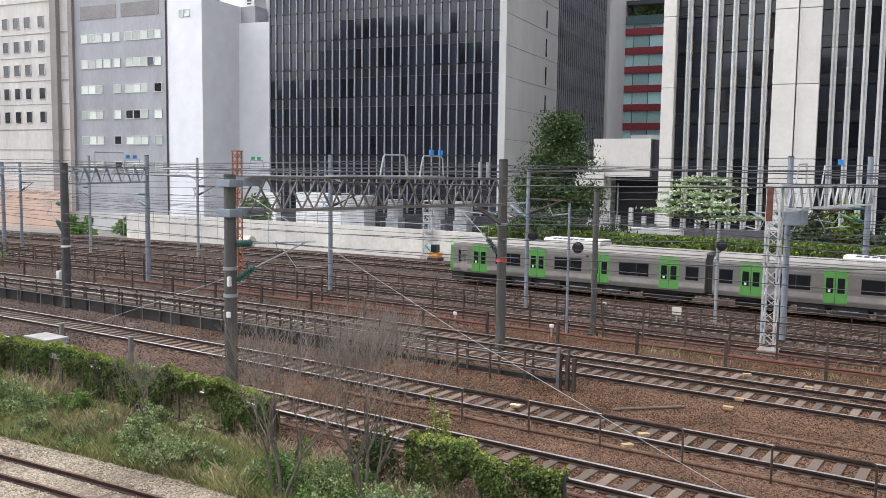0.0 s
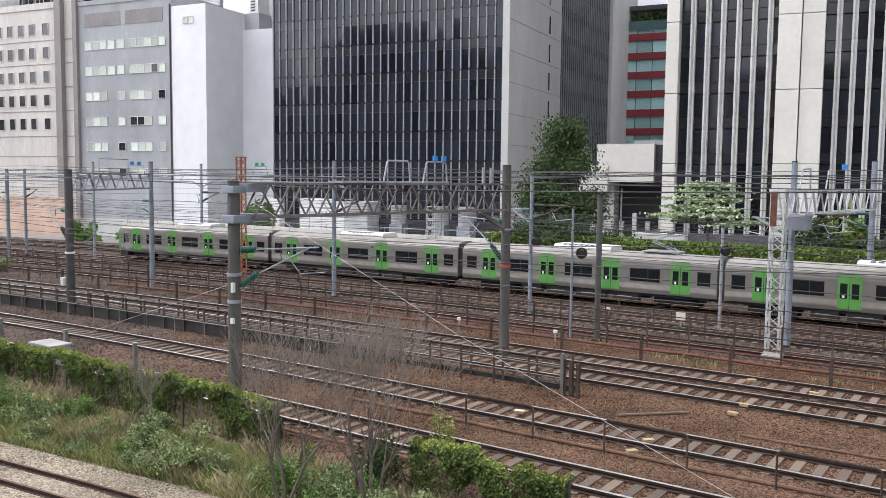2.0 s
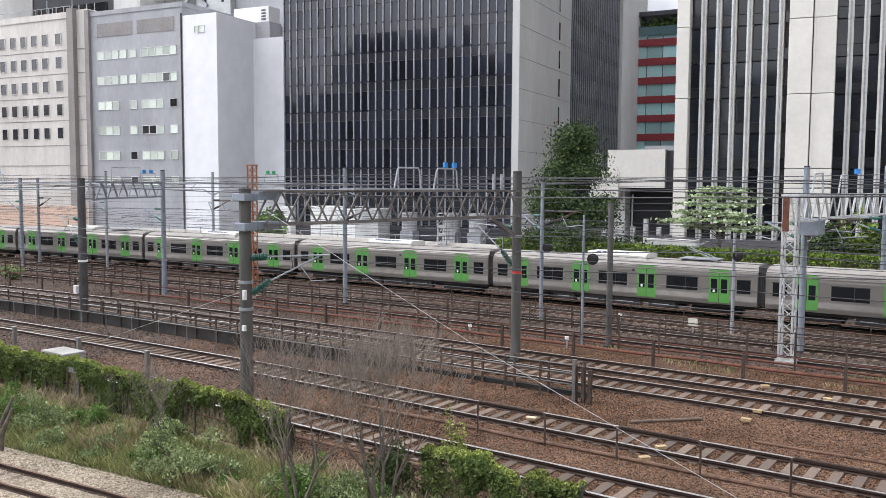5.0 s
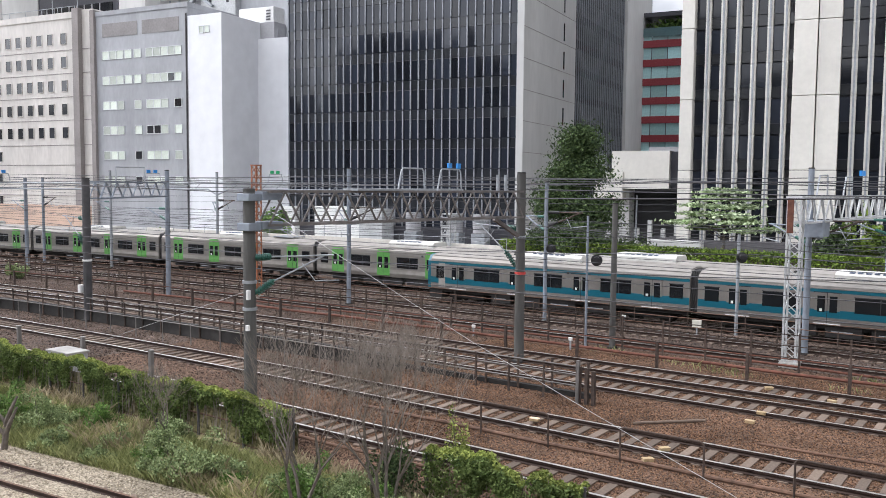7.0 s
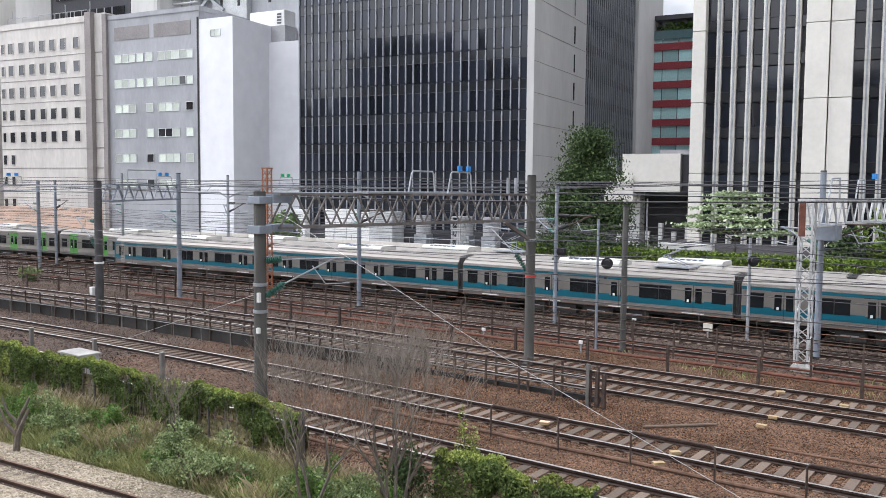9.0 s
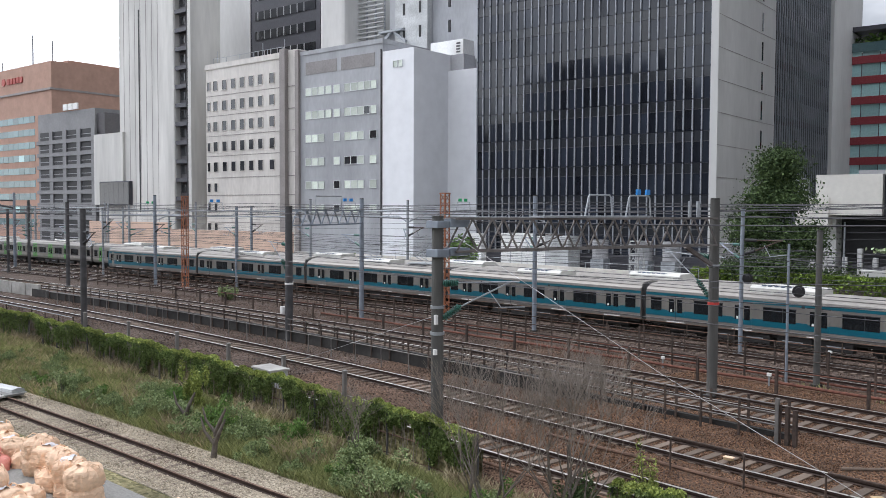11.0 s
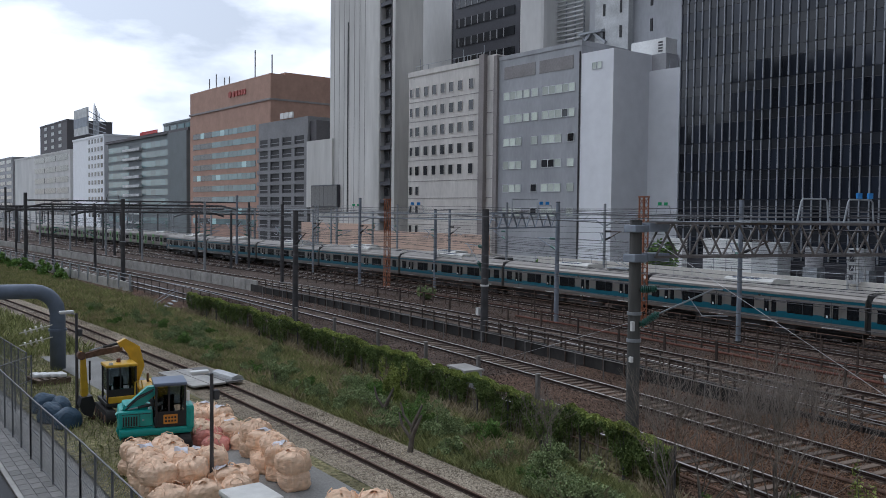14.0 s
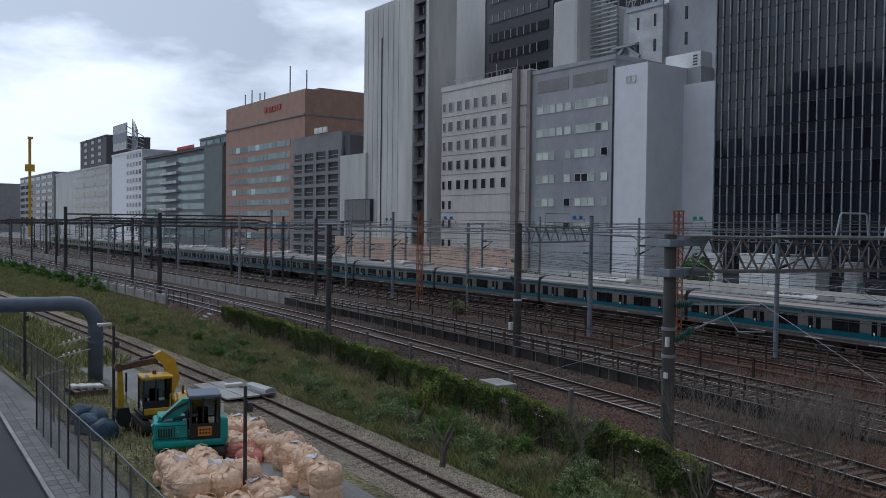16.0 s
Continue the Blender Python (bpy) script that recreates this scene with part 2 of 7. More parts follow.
LEAF_WEED = leafy("weed_leaves", (0.09, 0.13, 0.05), (0.36, 0.43, 0.21))
LEAF_STALK = leafy("dead_stalks", (0.20, 0.16, 0.10), (0.48, 0.41, 0.28), 0.9)
LEAF_GRASS = leafy("grass_blades", (0.13, 0.15, 0.055), (0.42, 0.43, 0.20))
LEAF_DRY = leafy("dry_grass", (0.26, 0.21, 0.12), (0.55, 0.47, 0.29))
LEAF_SHRUB = leafy("shrub_leaves", (0.05, 0.10, 0.025), (0.19, 0.31, 0.08))
LEAF_TREE = leafy("tree_leaves", (0.022, 0.042, 0.018), (0.10, 0.145, 0.055))
LEAF_PALE = leafy("pale_blossom_leaves", (0.12, 0.20, 0.06), (0.55, 0.62, 0.42))
LEAF_HEDGE = leafy("hedge_leaves", (0.05, 0.09, 0.015), (0.20, 0.28, 0.05))
STONE = leafy("loose_stone", (0.03, 0.015, 0.009), (0.29, 0.17, 0.105), 0.95)
TAN = material("tan_plastic", (0.42, 0.31, 0.17), 0.7, vary=0.15, scale=12, stain=0.2)
FENCE_DARK = material("dark_rusty_post", (0.062, 0.043, 0.034), 0.85, vary=0.3, scale=6, pieces=0.4)
STONE_GREY = leafy("grey_stone", (0.025, 0.016, 0.012), (0.20, 0.145, 0.115), 0.95)
STONE_PALE = leafy("pale_stone", (0.18, 0.15, 0.11), (0.50, 0.43, 0.33), 0.95)
BARK = material("bark", (0.13, 0.11, 0.092), 0.95, vary=0.3, scale=8, bump=0.3, bump_scale=30)
TWIG = material("bare_twig", (0.20, 0.17, 0.145), 0.9, vary=0.25, scale=8)
BAG = material("woven_bag", (0.80, 0.565, 0.39), 0.8, vary=0.12, scale=5, stain=0.15, stain_scale=1.5, bump=0.35, bump_scale=7, pieces=0.08)
BAG_RED = material("red_woven_bag", (0.62, 0.24, 0.19), 0.8, vary=0.12, scale=5, bump=0.35, bump_scale=7)
TAG_WHITE = material("clear_plastic", (0.62, 0.62, 0.66), 0.3, vary=0.1)
YELLOW = material("yellow_machine_paint", (0.62, 0.37, 0.02), 0.4, vary=0.1, scale=3, stain=0.15, stain_scale=1.0)
TEAL = material("teal_machine_paint", (0.02, 0.33, 0.29), 0.4, vary=0.1, scale=3, stain=0.12, stain_scale=1.0)
CAB_ROOF = material("cab_roof", (0.12, 0.15, 0.21), 0.5, vary=0.1)
CAB_GLASS = material("cab_glass", (0.02, 0.022, 0.026), 0.06, vary=0)
TRACK_RUBBER = material("crawler_rubber", (0.03, 0.028, 0.027), 0.9, vary=0.25)
ORANGE_SIGN = material("orange_sign", (0.62, 0.25, 0.03), 0.5, vary=0.05)
BLUE_TARP = material("blue_tarp", (0.025, 0.06, 0.10), 0.6, vary=0.2, scale=4, bump=0.4, bump_scale=6)
PIPE_GREY = material("pipe_paint", (0.13, 0.16, 0.21), 0.5, vary=0.1, scale=2, stain=0.12)
CLEAR_GLASS = material("clear_cab_glass", (0.30, 0.34, 0.35), 0.02, vary=0)
CLEAR_GLASS.node_tree.nodes["Principled BSDF"].inputs["Transmission Weight"].default_value = 1.0
CLEAR_GLASS.node_tree.nodes["Principled BSDF"].inputs["IOR"].default_value = 1.12
PARKING_GREY = material("parking_wall", (0.24, 0.24, 0.245), 0.85, vary=0.08, stain=0.12)
PAVER = material("paving_block", (0.20, 0.195, 0.185), 0.9, vary=0.12, scale=14, pieces=0.18, bump=0.2, bump_scale=60)
FENCE_STEEL = material("fence_steel", (0.16, 0.165, 0.17), 0.55, metal=0.4, vary=0.15)
EMBLEM_RED = material("faded_red_emblem", (0.38, 0.09, 0.075), 0.7, vary=0.1)
RED_WRITING = material("red_lettering", (0.45, 0.03, 0.03), 0.6, vary=0)


# ---- mesh helpers ----
def part(name, bm, mat, parent=None, label="", smooth=False):
    """Links a bmesh as one mesh object under its parent."""
    me = bpy.data.meshes.new(name)
    bm.to_mesh(me)
    bm.free()
    for m in (mat if isinstance(mat, (list, tuple)) else [mat]):
        me.materials.append(m)
    if smooth:
        me.shade_smooth()
    ob = new(name, me)
    ob.parent = parent
    if label:
        ob["label"] = label
    return ob


def piece(name, me, parent, m=None):
    """One more object on a shared mesh."""
    ob = new(name, me)
    ob.parent = parent
    if m is not None:
        ob.matrix_basis = m
    return ob


def anchor(name, m=None, label="", category="", group="", kind=""):
    ob = new(name)
    ob.empty_display_size = 0.2
    if m is not None:
        ob.matrix_basis = m
    return tagged(ob, label, category, group, kind)


def add_box(bm, x0, x1, y0, y1, z0, z1, m=None, mat=0, bevel=0.0):
    vs = [bm.verts.new((x, y, z)) for z in (z0, z1) for y in (y0, y1) for x in (x0, x1)]
    fs = []
    for q in ((0, 2, 3, 1), (4, 5, 7, 6), (0, 1, 5, 4), (2, 6, 7, 3), (0, 4, 6, 2), (1, 3, 7, 5)):
        f = bm.faces.new([vs[i] for i in q])
        f.material_index = mat
        fs.append(f)
    if bevel:
        es = list({e for f in fs for e in f.edges})
        r = bmesh.ops.bevel(bm, geom=es, offset=bevel, segments=2, affect="EDGES", profile=0.6)
        vs = list({v for f in r["faces"] for v in f.verts} | {v for v in vs if v.is_valid})
        for f in r["faces"]:
            f.material_index = mat
    if m is not None:
        bmesh.ops.transform(bm, matrix=m, verts=[v for v in vs if v.is_valid])
    return bm


def box(x0, x1, y0, y1, z0, z1, bevel=0.0):
    return add_box(bmesh.new(), x0, x1, y0, y1, z0, z1, bevel=bevel)


def add_bar(bm, a, b, r, sides=6, r2=None, mat=0):
    """A round or square bar from a to b."""
    a, b = Vector(a), Vector(b)
    d = b - a
    if d.length < 1e-5:
        return bm
    q = d.to_track_quat("Z", "Y").to_matrix()
    r2 = r if r2 is None else r2
    rings = []
    for p, rr in ((a, r), (b, r2)):
        rings.append([bm.verts.new(p + q @ Vector((rr * math.cos(2 * math.pi * (k + 0.5) / sides), rr * math.sin(2 * math.pi * (k + 0.5) / sides), 0))) for k in range(sides)])
    for k in range(sides):
        f = bm.faces.new((rings[0][k], rings[0][(k + 1) % sides], rings[1][(k + 1) % sides], rings[1][k]))
        f.material_index = mat
    bm.faces.new(rings[0][::-1]).material_index = mat
    bm.faces.new(rings[1]).material_index = mat
    return bm


def add_path(bm, pts, r, sides=6, mat=0):
    """A tube along points, mitred at the bends."""
    pts = [Vector(p) for p in pts]
    rings = []
    span = [max(p[k] for p in pts) - min(p[k] for p in pts) for k in range(3)]
    k0 = span.index(min(span))
    ref = Vector([1.0 if k == k0 else 0.013 for k in range(3)])
    for i, p in enumerate(pts):
        d = (pts[min(i + 1, len(pts) - 1)] - pts[max(i - 1, 0)]).normalized()
        s1 = ref - d * ref.dot(d)
        s1.normalize()
        q = Matrix((s1, d.cross(s1), d)).transposed()
        rr = r[i] if isinstance(r, (list, tuple)) else r
        rings.append([bm.verts.new(p + q @ Vector((rr * math.cos(2 * math.pi * k / sides), rr * math.sin(2 * math.pi * k / sides), 0))) for k in range(sides)])
    for i in range(len(pts) - 1):
        for k in range(sides):
            f = bm.faces.new((rings[i][k], rings[i][(k + 1) % sides], rings[i + 1][(k + 1) % sides], rings[i + 1][k]))
            f.material_index = mat
    bm.faces.new(rings[0][::-1]).material_index = mat
    bm.faces.new(rings[-1]).material_index = mat
    return bm


def bar(a, b, r, sides=6, r2=None):
    return add_bar(bmesh.new(), a, b, r, sides, r2)


def prism(profile, x0, x1):
    """A closed y-z profile drawn out along x."""
    bm = bmesh.new()
    a = [bm.verts.new((x0, y, z)) for y, z in profile]
    b = [bm.verts.new((x1, y, z)) for y, z in profile]
    n = len(profile)
    for i in range(n):
        bm.faces.new((a[i], a[(i + 1) % n], b[(i + 1) % n], b[i]))
    bm.faces.new(a[::-1])
    bm.faces.new(b)
    bmesh.ops.recalc_face_normals(bm, faces=bm.faces)
    return bm


def shared(name, bm, mat):
    me = bpy.data.meshes.new(name)
    bm.to_mesh(me)
    bm.free()
    for m in (mat if isinstance(mat, (list, tuple)) else [mat]):
        me.materials.append(m)
    return me


def leaf_mesh(name, places, size, mat, parent=None, flat=0.0, seed=1, long=1.6, up=0.0):
    """Many small bent leaves at the given places, as one mesh."""
    rng = np.random.default_rng(seed)
    p = np.asarray(places, dtype=float)
    n = len(p)
    s = size * rng.uniform(0.6, 1.4, (n, 1))
    a = rng.normal(size=(n, 3))
    a[:, 2] = a[:, 2] * (1 - flat) + up
    a /= np.linalg.norm(a, axis=1)[:, None]
    b = rng.normal(size=(n, 3))
    b -= (b * a).sum(1)[:, None] * a
    b /= np.linalg.norm(b, axis=1)[:, None]
    c = np.cross(a, b)
    v = np.stack([p - a * s * long / 2, p + b * s * 0.42 + c * s * 0.12, p + a * s * long / 2, p - b * s * 0.42 + c * s * 0.12], 1).reshape(-1, 3)
    k = np.arange(n)[:, None] * 4
    faces = np.concatenate([k + np.array([[0, 1, 2]]), k + np.array([[0, 2, 3]])], 1).reshape(-1, 3)
    me = bpy.data.meshes.new(name)
    me.from_pydata(v.tolist(), [], faces.tolist())
    me.materials.append(mat)
    ob = new(name, me)
    ob.parent = parent
    return ob


# ---- the line of the railway ----
def bend(x):
    """How far the line has swung towards the camera's side at x."""
    d = -x
    return 0.0 if d < 25 else ((d - 25) ** 2 / 1000 if d < 105 else 6.4 + 0.16 * (d - 105))


def bend_deg(x):
    d = -x
    return math.degrees(math.atan(0.0 if d < 25 else ((d - 25) / 500 if d < 105 else 0.16)))


STATIONS = [60, 40, 25, 10, 0, -10, -20, -25, -35, -45, -55, -65, -75, -85, -95, -105, -130, -170, -230, -320, -450, -600]
SIDING = [(60, 15.2), (0, 14.5), (-20, 13.9), (-33, 12.5), (-44, 11.1), (-54, 9.4), (-70, 6.8), (-99, 1.4), (-150, -8.0), (-260, -28.5), (-400, -55.0)]


def siding_y(x):
    return float(np.interp(-x, [-p[0] for p in SIDING], [p[1] for p in SIDING]))


def road_y(x):
    return 4.76 + 0.117 * x


def main_y(y0):
    return lambda x: y0 - bend(x)


def ribbon(fn_a, fn_b, za, zb, stations, rows=1, rough=0.0, seed=3):
    """A sheet between two lines along the railway."""
    bm = bmesh.new()
    rng = random.Random(seed)
    grid = []
    for x in stations:
        a, b = fn_a(x), fn_b(x)
        grid.append([bm.verts.new((x, a + (b - a) * k / rows, za + (zb - za) * k / rows + (rng.uniform(-rough, rough) if 0 < k < rows else 0))) for k in range(rows + 1)])
    for r0, r1 in zip(grid, grid[1:]):
        for k in range(rows):
            bm.faces.new((r0[k], r0[k + 1], r1[k + 1], r1[k]))
    bmesh.ops.recalc_face_normals(bm, faces=bm.faces)
    for f in bm.faces:
        if f.normal.z < 0:
            f.normal_flip()
    return bm


def fine(a, b, step):
    n = max(1, int(round(abs(b - a) / step)))
    return [a + (b - a) * k / n for k in range(n + 1)]


# ---- ground ----
gm = bmesh.new()
for sx, sy in ((-2500, -2500), (2500, -2500), (2500, 2500), (-2500, 2500)):
    gm.verts.new((sx, sy, -0.75))
gm.faces.new(list(gm.verts))
tagged(part("ground", gm, PAVING), "grey city ground around the railway", "ground", kind="structure")
LONG = fine(60, -120, 3) + fine(-125, -600, 25)
tagged(part("track_bed", ribbon(main_y(20.9), main_y(43.2), -0.2, -0.2, fine(60, -39, 3), 6, 0.02), BALLAST), "brown railway ballast between the sleepers", "ballast", kind="structure")
tagged(part("track_bed_west", ribbon(main_y(20.9), main_y(43.2), -0.2, -0.2, fine(-39, -120, 3) + fine(-125, -600, 25), 6, 0.02), BALLAST_GREY), "grey-brown railway ballast along the approach", "ballast", kind="structure")
tagged(part("track_bed_far", ribbon(main_y(43.2), main_y(70.5), -0.2, -0.2, LONG, 6, 0.02), BALLAST_GREY), "grey-brown ballast under the far tracks", "ballast", kind="structure")
tagged(part("track_bed_edge", ribbon(main_y(19.9), main_y(20.9), -0.62, -0.2, LONG), BALLAST), "sloping shoulder of brown ballast", "ballast", kind="structure")
tagged(part("grass_verge", ribbon(lambda x: siding_y(x) + 1.9, main_y(19.95), -0.60, -0.62, LONG, 8, 0.12), SOIL), "weedy earth between siding and retaining fence", "verge", kind="structure")
tagged(part("siding_bed", ribbon(lambda x: siding_y(x) - 1.7, lambda x: siding_y(x) + 2.0, -0.58, -0.58, LONG, 3, 0.02), GRAVEL), "pale gravel bed of the single siding", "gravel", kind="structure")
tagged(part("yard", ribbon(lambda x: max(road_y(x) + 1.1, siding_y(x) - 9.2), lambda x: siding_y(x) - 1.7, -0.62, -0.60, fine(20, -130, 5), 4, 0.02), SOIL), "weedy yard beside the siding", "yard", kind="structure")
tagged(part("yard_path", ribbon(lambda x: siding_y(x) - 5.2, lambda x: siding_y(x) - 2.3, -0.57, -0.57, fine(-15, -58, 4), 1), PAVING), "pale concrete path through the yard", "path", kind="structure")


tagged(part("pavement", ribbon(lambda x: road_y(x), lambda x: road_y(x) + 1.1, -0.50, -0.50, fine(0, -160, 4), 2), PAVING), "grey block pavement behind the wire fence", "pavement", kind="structure")
tagged(part("kerb", ribbon(lambda x: road_y(x) - 0.15, lambda x: road_y(x), -0.49, -0.49, fine(0, -160, 4), 1), CONCRETE), "pale concrete kerb", "kerb", kind="structure")
tagged(part("road", ribbon(lambda x: road_y(x) - 8.0, lambda x: road_y(x) - 0.15, -0.62, -0.62, fine(0, -160, 4), 2), ASPHALT), "dark asphalt service road", "road", kind="structure")

# ---- tracks ----
sleeper_mesh = shared("sleeper", box(-0.15, 0.15, -1.08, 1.08, -0.17, 0.0, 0.015), SLEEPER)
short_sleeper = shared("sleeper", box(-0.11, 0.11, -1.0, 1.0, -0.17, 0.0, 0.015), SLEEPER)


def rail_bm(fn, y_shift, top, stations, big=1.0):
    """A rail: foot, web and head with a worn shiny top."""
    prof = [(-0.07, -0.16), (0.07, -0.16), (0.07, -0.145), (0.012, -0.12), (0.012, -0.045), (0.035, -0.035), (0.035, 0.0), (-0.035, 0.0), (-0.035, -0.035), (-0.012, -0.045), (-0.012, -0.12), (-0.07, -0.145)]
    prof = [(py * big, pz * big if pz > -0.1 else pz) for py, pz in prof]
    bm = bmesh.new()
    rings = []
    for x in stations:
        e = 0.05
        sl = (fn(x + e) - fn(x - e)) / (2 * e)
        n = Vector((-sl, 1)).normalized()
        rings.append([bm.verts.new((x + n.x * (y_shift + py), fn(x) + n.y * (y_shift + py), top + pz)) for py, pz in prof])
    for a, b in zip(rings, rings[1:]):
        for k in range(12):
            f = bm.faces.new((a[k], b[k], b[(k + 1) % 12], a[(k + 1) % 12]))
            f.material_index = 1 if k == 6 else 0
    bmesh.ops.recalc_face_normals(bm, faces=bm.faces)
    return bm


def railway_track(label, fn, gauge, top, x_from, x_to, near=None, mesh=None, pitch=0.66, worn=RAIL_TOP):
    track = anchor("railway_track", None, label, "railway track", "railway tracks")
    st = fine(x_from, max(x_to, -125), 3) + (fine(-130, x_to, 15) if x_to < -130 else [])
    for s in (-1, 1):
        part("rail", rail_bm(fn, s * gauge / 2, top, st, 1.7 if gauge > 1.2 else 1.2), [RAIL_SIDE, worn], track)
    mesh = mesh or sleeper_mesh
    x, far = x_from, bmesh.new()
    while x > max(x_to, -170):
        a = math.atan((fn(x + 0.1) - fn(x - 0.1)) / 0.2)
        m = Matrix.Translation((x, fn(x), top - 0.15)) @ Matrix.Rotation(a, 4, "Z")
        if near and near[1] < x < near[0]:
            piece("sleeper", mesh, track, m)
        elif x > -110:
            w = 1.08 if mesh is sleeper_mesh else 1.0
            add_box(far, -0.13, 0.13, -w, w, -0.17, 0.0, m)
        x -= pitch
    if far.faces:
        tagged(part("sleeper_bed", far, SLEEPER, track), kind="stuff")
    else:
        far.free()
    return track


railway_track("standard-gauge track with rusty rails on worn sleepers, beside the ivy fence", main_y(22.3), 1.6, 0.0, 30, -420, (0, -75))
railway_track("standard-gauge track with polished rails on worn concrete sleepers", main_y(27.25), 1.8, 0.0, 30, -420, (2, -80))
railway_track("polished rails on worn sleepers behind the retaining fence", main_y(34.35), 1.85, 0.0, 30, -420, (2, -60))
railway_track("polished rails on worn sleepers beside the trackside posts", main_y(37.5), 1.85, 0.0, 30, -420, (2, -60))
for y0, lab in ((44.65, "narrow-gauge track with bright rail tops in grey ballast"), (48.3, "narrow-gauge track with bright rail tops in grey ballast"),
                (52.2, "track under the blue-striped train"), (56.3, "track under the green-doored train"), (62.2, "rusty track beside the pale wall"), (66.2, "rusty track beside the pale wall")):
    railway_track(lab, main_y(y0), 1.067, 0.0, 30, -420, None, short_sleeper)
railway_track("single siding with dark rails on sunken sleepers in gravel", siding_y, 1.1, -0.42, 20, -260, (-5, -75), short_sleeper, 0.62, RUST)

# ---- buildings across the line ----
TOWN = pose(-54.6, 92.3, 0, 0, 0, 9.2)


def town(bx, d, z=0.0):
    return TOWN @ Matrix.Translation((bx, d, z))


def window_set(parent, name, xs, zs, w, h, y, glass, frame=ALU_FRAME, depth=0.12, side=False):
    """Windows on one wall: a frame with a pane set back in it, each an object of its own."""
    fb = bmesh.new()
    t = 0.07
    for x0, x1, z0, z1 in ((-w / 2 - t, w / 2 + t, h / 2, h / 2 + t), (-w / 2 - t, w / 2 + t, -h / 2 - t, -h / 2), (-w / 2 - t, -w / 2, -h / 2, h / 2), (w / 2, w / 2 + t, -h / 2, h / 2)):
        add_box(fb, x0, x1, -depth, 0.02, z0, z1)
    fm = shared("window_frame", fb, frame)
    pm = shared("pane", box(-w / 2, w / 2, -depth * 0.45, 0.0, -h / 2, h / 2), glass)
    for z in zs:
        for x in xs:
            m = Matrix.Translation((x, y, z)) if not side else Matrix.Translation((y, x, z)) @ Matrix.Rotation(math.pi / 2, 4, "Z")
            win = piece(name, fm, parent, m)
            piece("pane", pm, win)


def beige_office():
    b = anchor("office_building", town(-100.2, 0), "beige panelled office block with square punched windows", "building")
    part("wall", box(0, 22.2, 0.02, 22, -0.75, 35.2), BEIGE, b)
    part("parapet", box(-0.2, 22.25, -0.15, 22, 35.2, 36.2), BEIGE, b, "weathered parapet stained dark")
    part("corner_column", box(22.2, 23.6, -0.7, 22, -0.75, 36.6), BROWN_STRIP, b)
    part("corner_panel", box(23.6, 26.0, 0.1, 22, -0.75, 36.4), BEIGE, b)
    part("drainpipe_strip", box(26.0, 26.9, -0.5, 22, -0.75, 36.0), BROWN_STRIP, b)
    for z in (6.2, 11.3, 14.6, 18.7, 22.5, 26.3, 30.1):
        part("joint", box(0, 26.0, -0.03, 0.05, z, z + 0.1), BROWN_STRIP, b)
    xs = [3.0, 5.75, 8.4, 11.0, 13.6, 16.2, 19.4]
    zs = [16.7 + 3.83 * k for k in range(5)]
    window_set(b, "window", xs, zs, 1.25, 1.75, 0.0, WINDOW_GLASS, BEIGE, 0.1)
    window_set(b, "window", [0.9], zs, 0.8, 1.6, 0.0, WINDOW_GLASS, BEIGE, 0.1)
    window_set(b, "window", [0.9, 3.0], [12.8, 9.0, 5.2], 0.9, 1.6, 0.0, WINDOW_GLASS, BEIGE, 0.1)
    part("roof_rail", bar((1, 1, 37.4), (21, 1, 37.4), 0.05), GALV, b)
    for k in range(6):
        part("rail_post", bar((1 + 4 * k, 1, 36.2), (1 + 4 * k, 1, 37.4), 0.05), GALV, b)
    for x in (1.0, 14.5, 20.5):
        part("aerial", bar((x, 2, 36.2), (x, 2, 39.0), 0.07), GALV, b)


def grey_office():
    b = anchor("office_building", town(-73.3, 0), "grey rendered office block with rows of pale strip windows", "building")
    part("wall", box(0, 19.3, 0.0, 20, -0.75, 35.0), GREY_WALL, b)
    part("parapet", box(-0.1, 19.4, -0.12, 20, 35.0, 35.7), GREY_WALL, b)
    for x0, x1 in ((1.4, 9.0), (10.0, 17.6)):
        part("brown_panel", box(x0, x1, -0.06, 0.05, 31.6, 33.7), BROWN_PANEL, b)
    zs = [8.9 + 3.96 * k for k in range(6)]
    for k, z in enumerate(zs):
        xs = [2.1, 3.65, 5.2, 9.0, 11.5, 13.0, 14.5, 17.3] + ([7.0, 16.0] if k > 3 else [])
        dark = {2: {4, 5}, 3: {7}, 4: {9}, 5: set()}.get(k, {3})
        window_set(b, "window", [x for i, x in enumerate(xs) if i not in dark], [z], 1.36, 1.2, 0.0, WINDOW_PALE)
        if dark:
            window_set(b, "window", [x for i, x in enumerate(xs) if i in dark], [z], 1.36, 1.2, 0.0, WINDOW_GLASS)
    part("edge_pipe", bar((19.1, -0.15, 0), (19.1, -0.15, 34), 0.12), POLE_DARK, b)


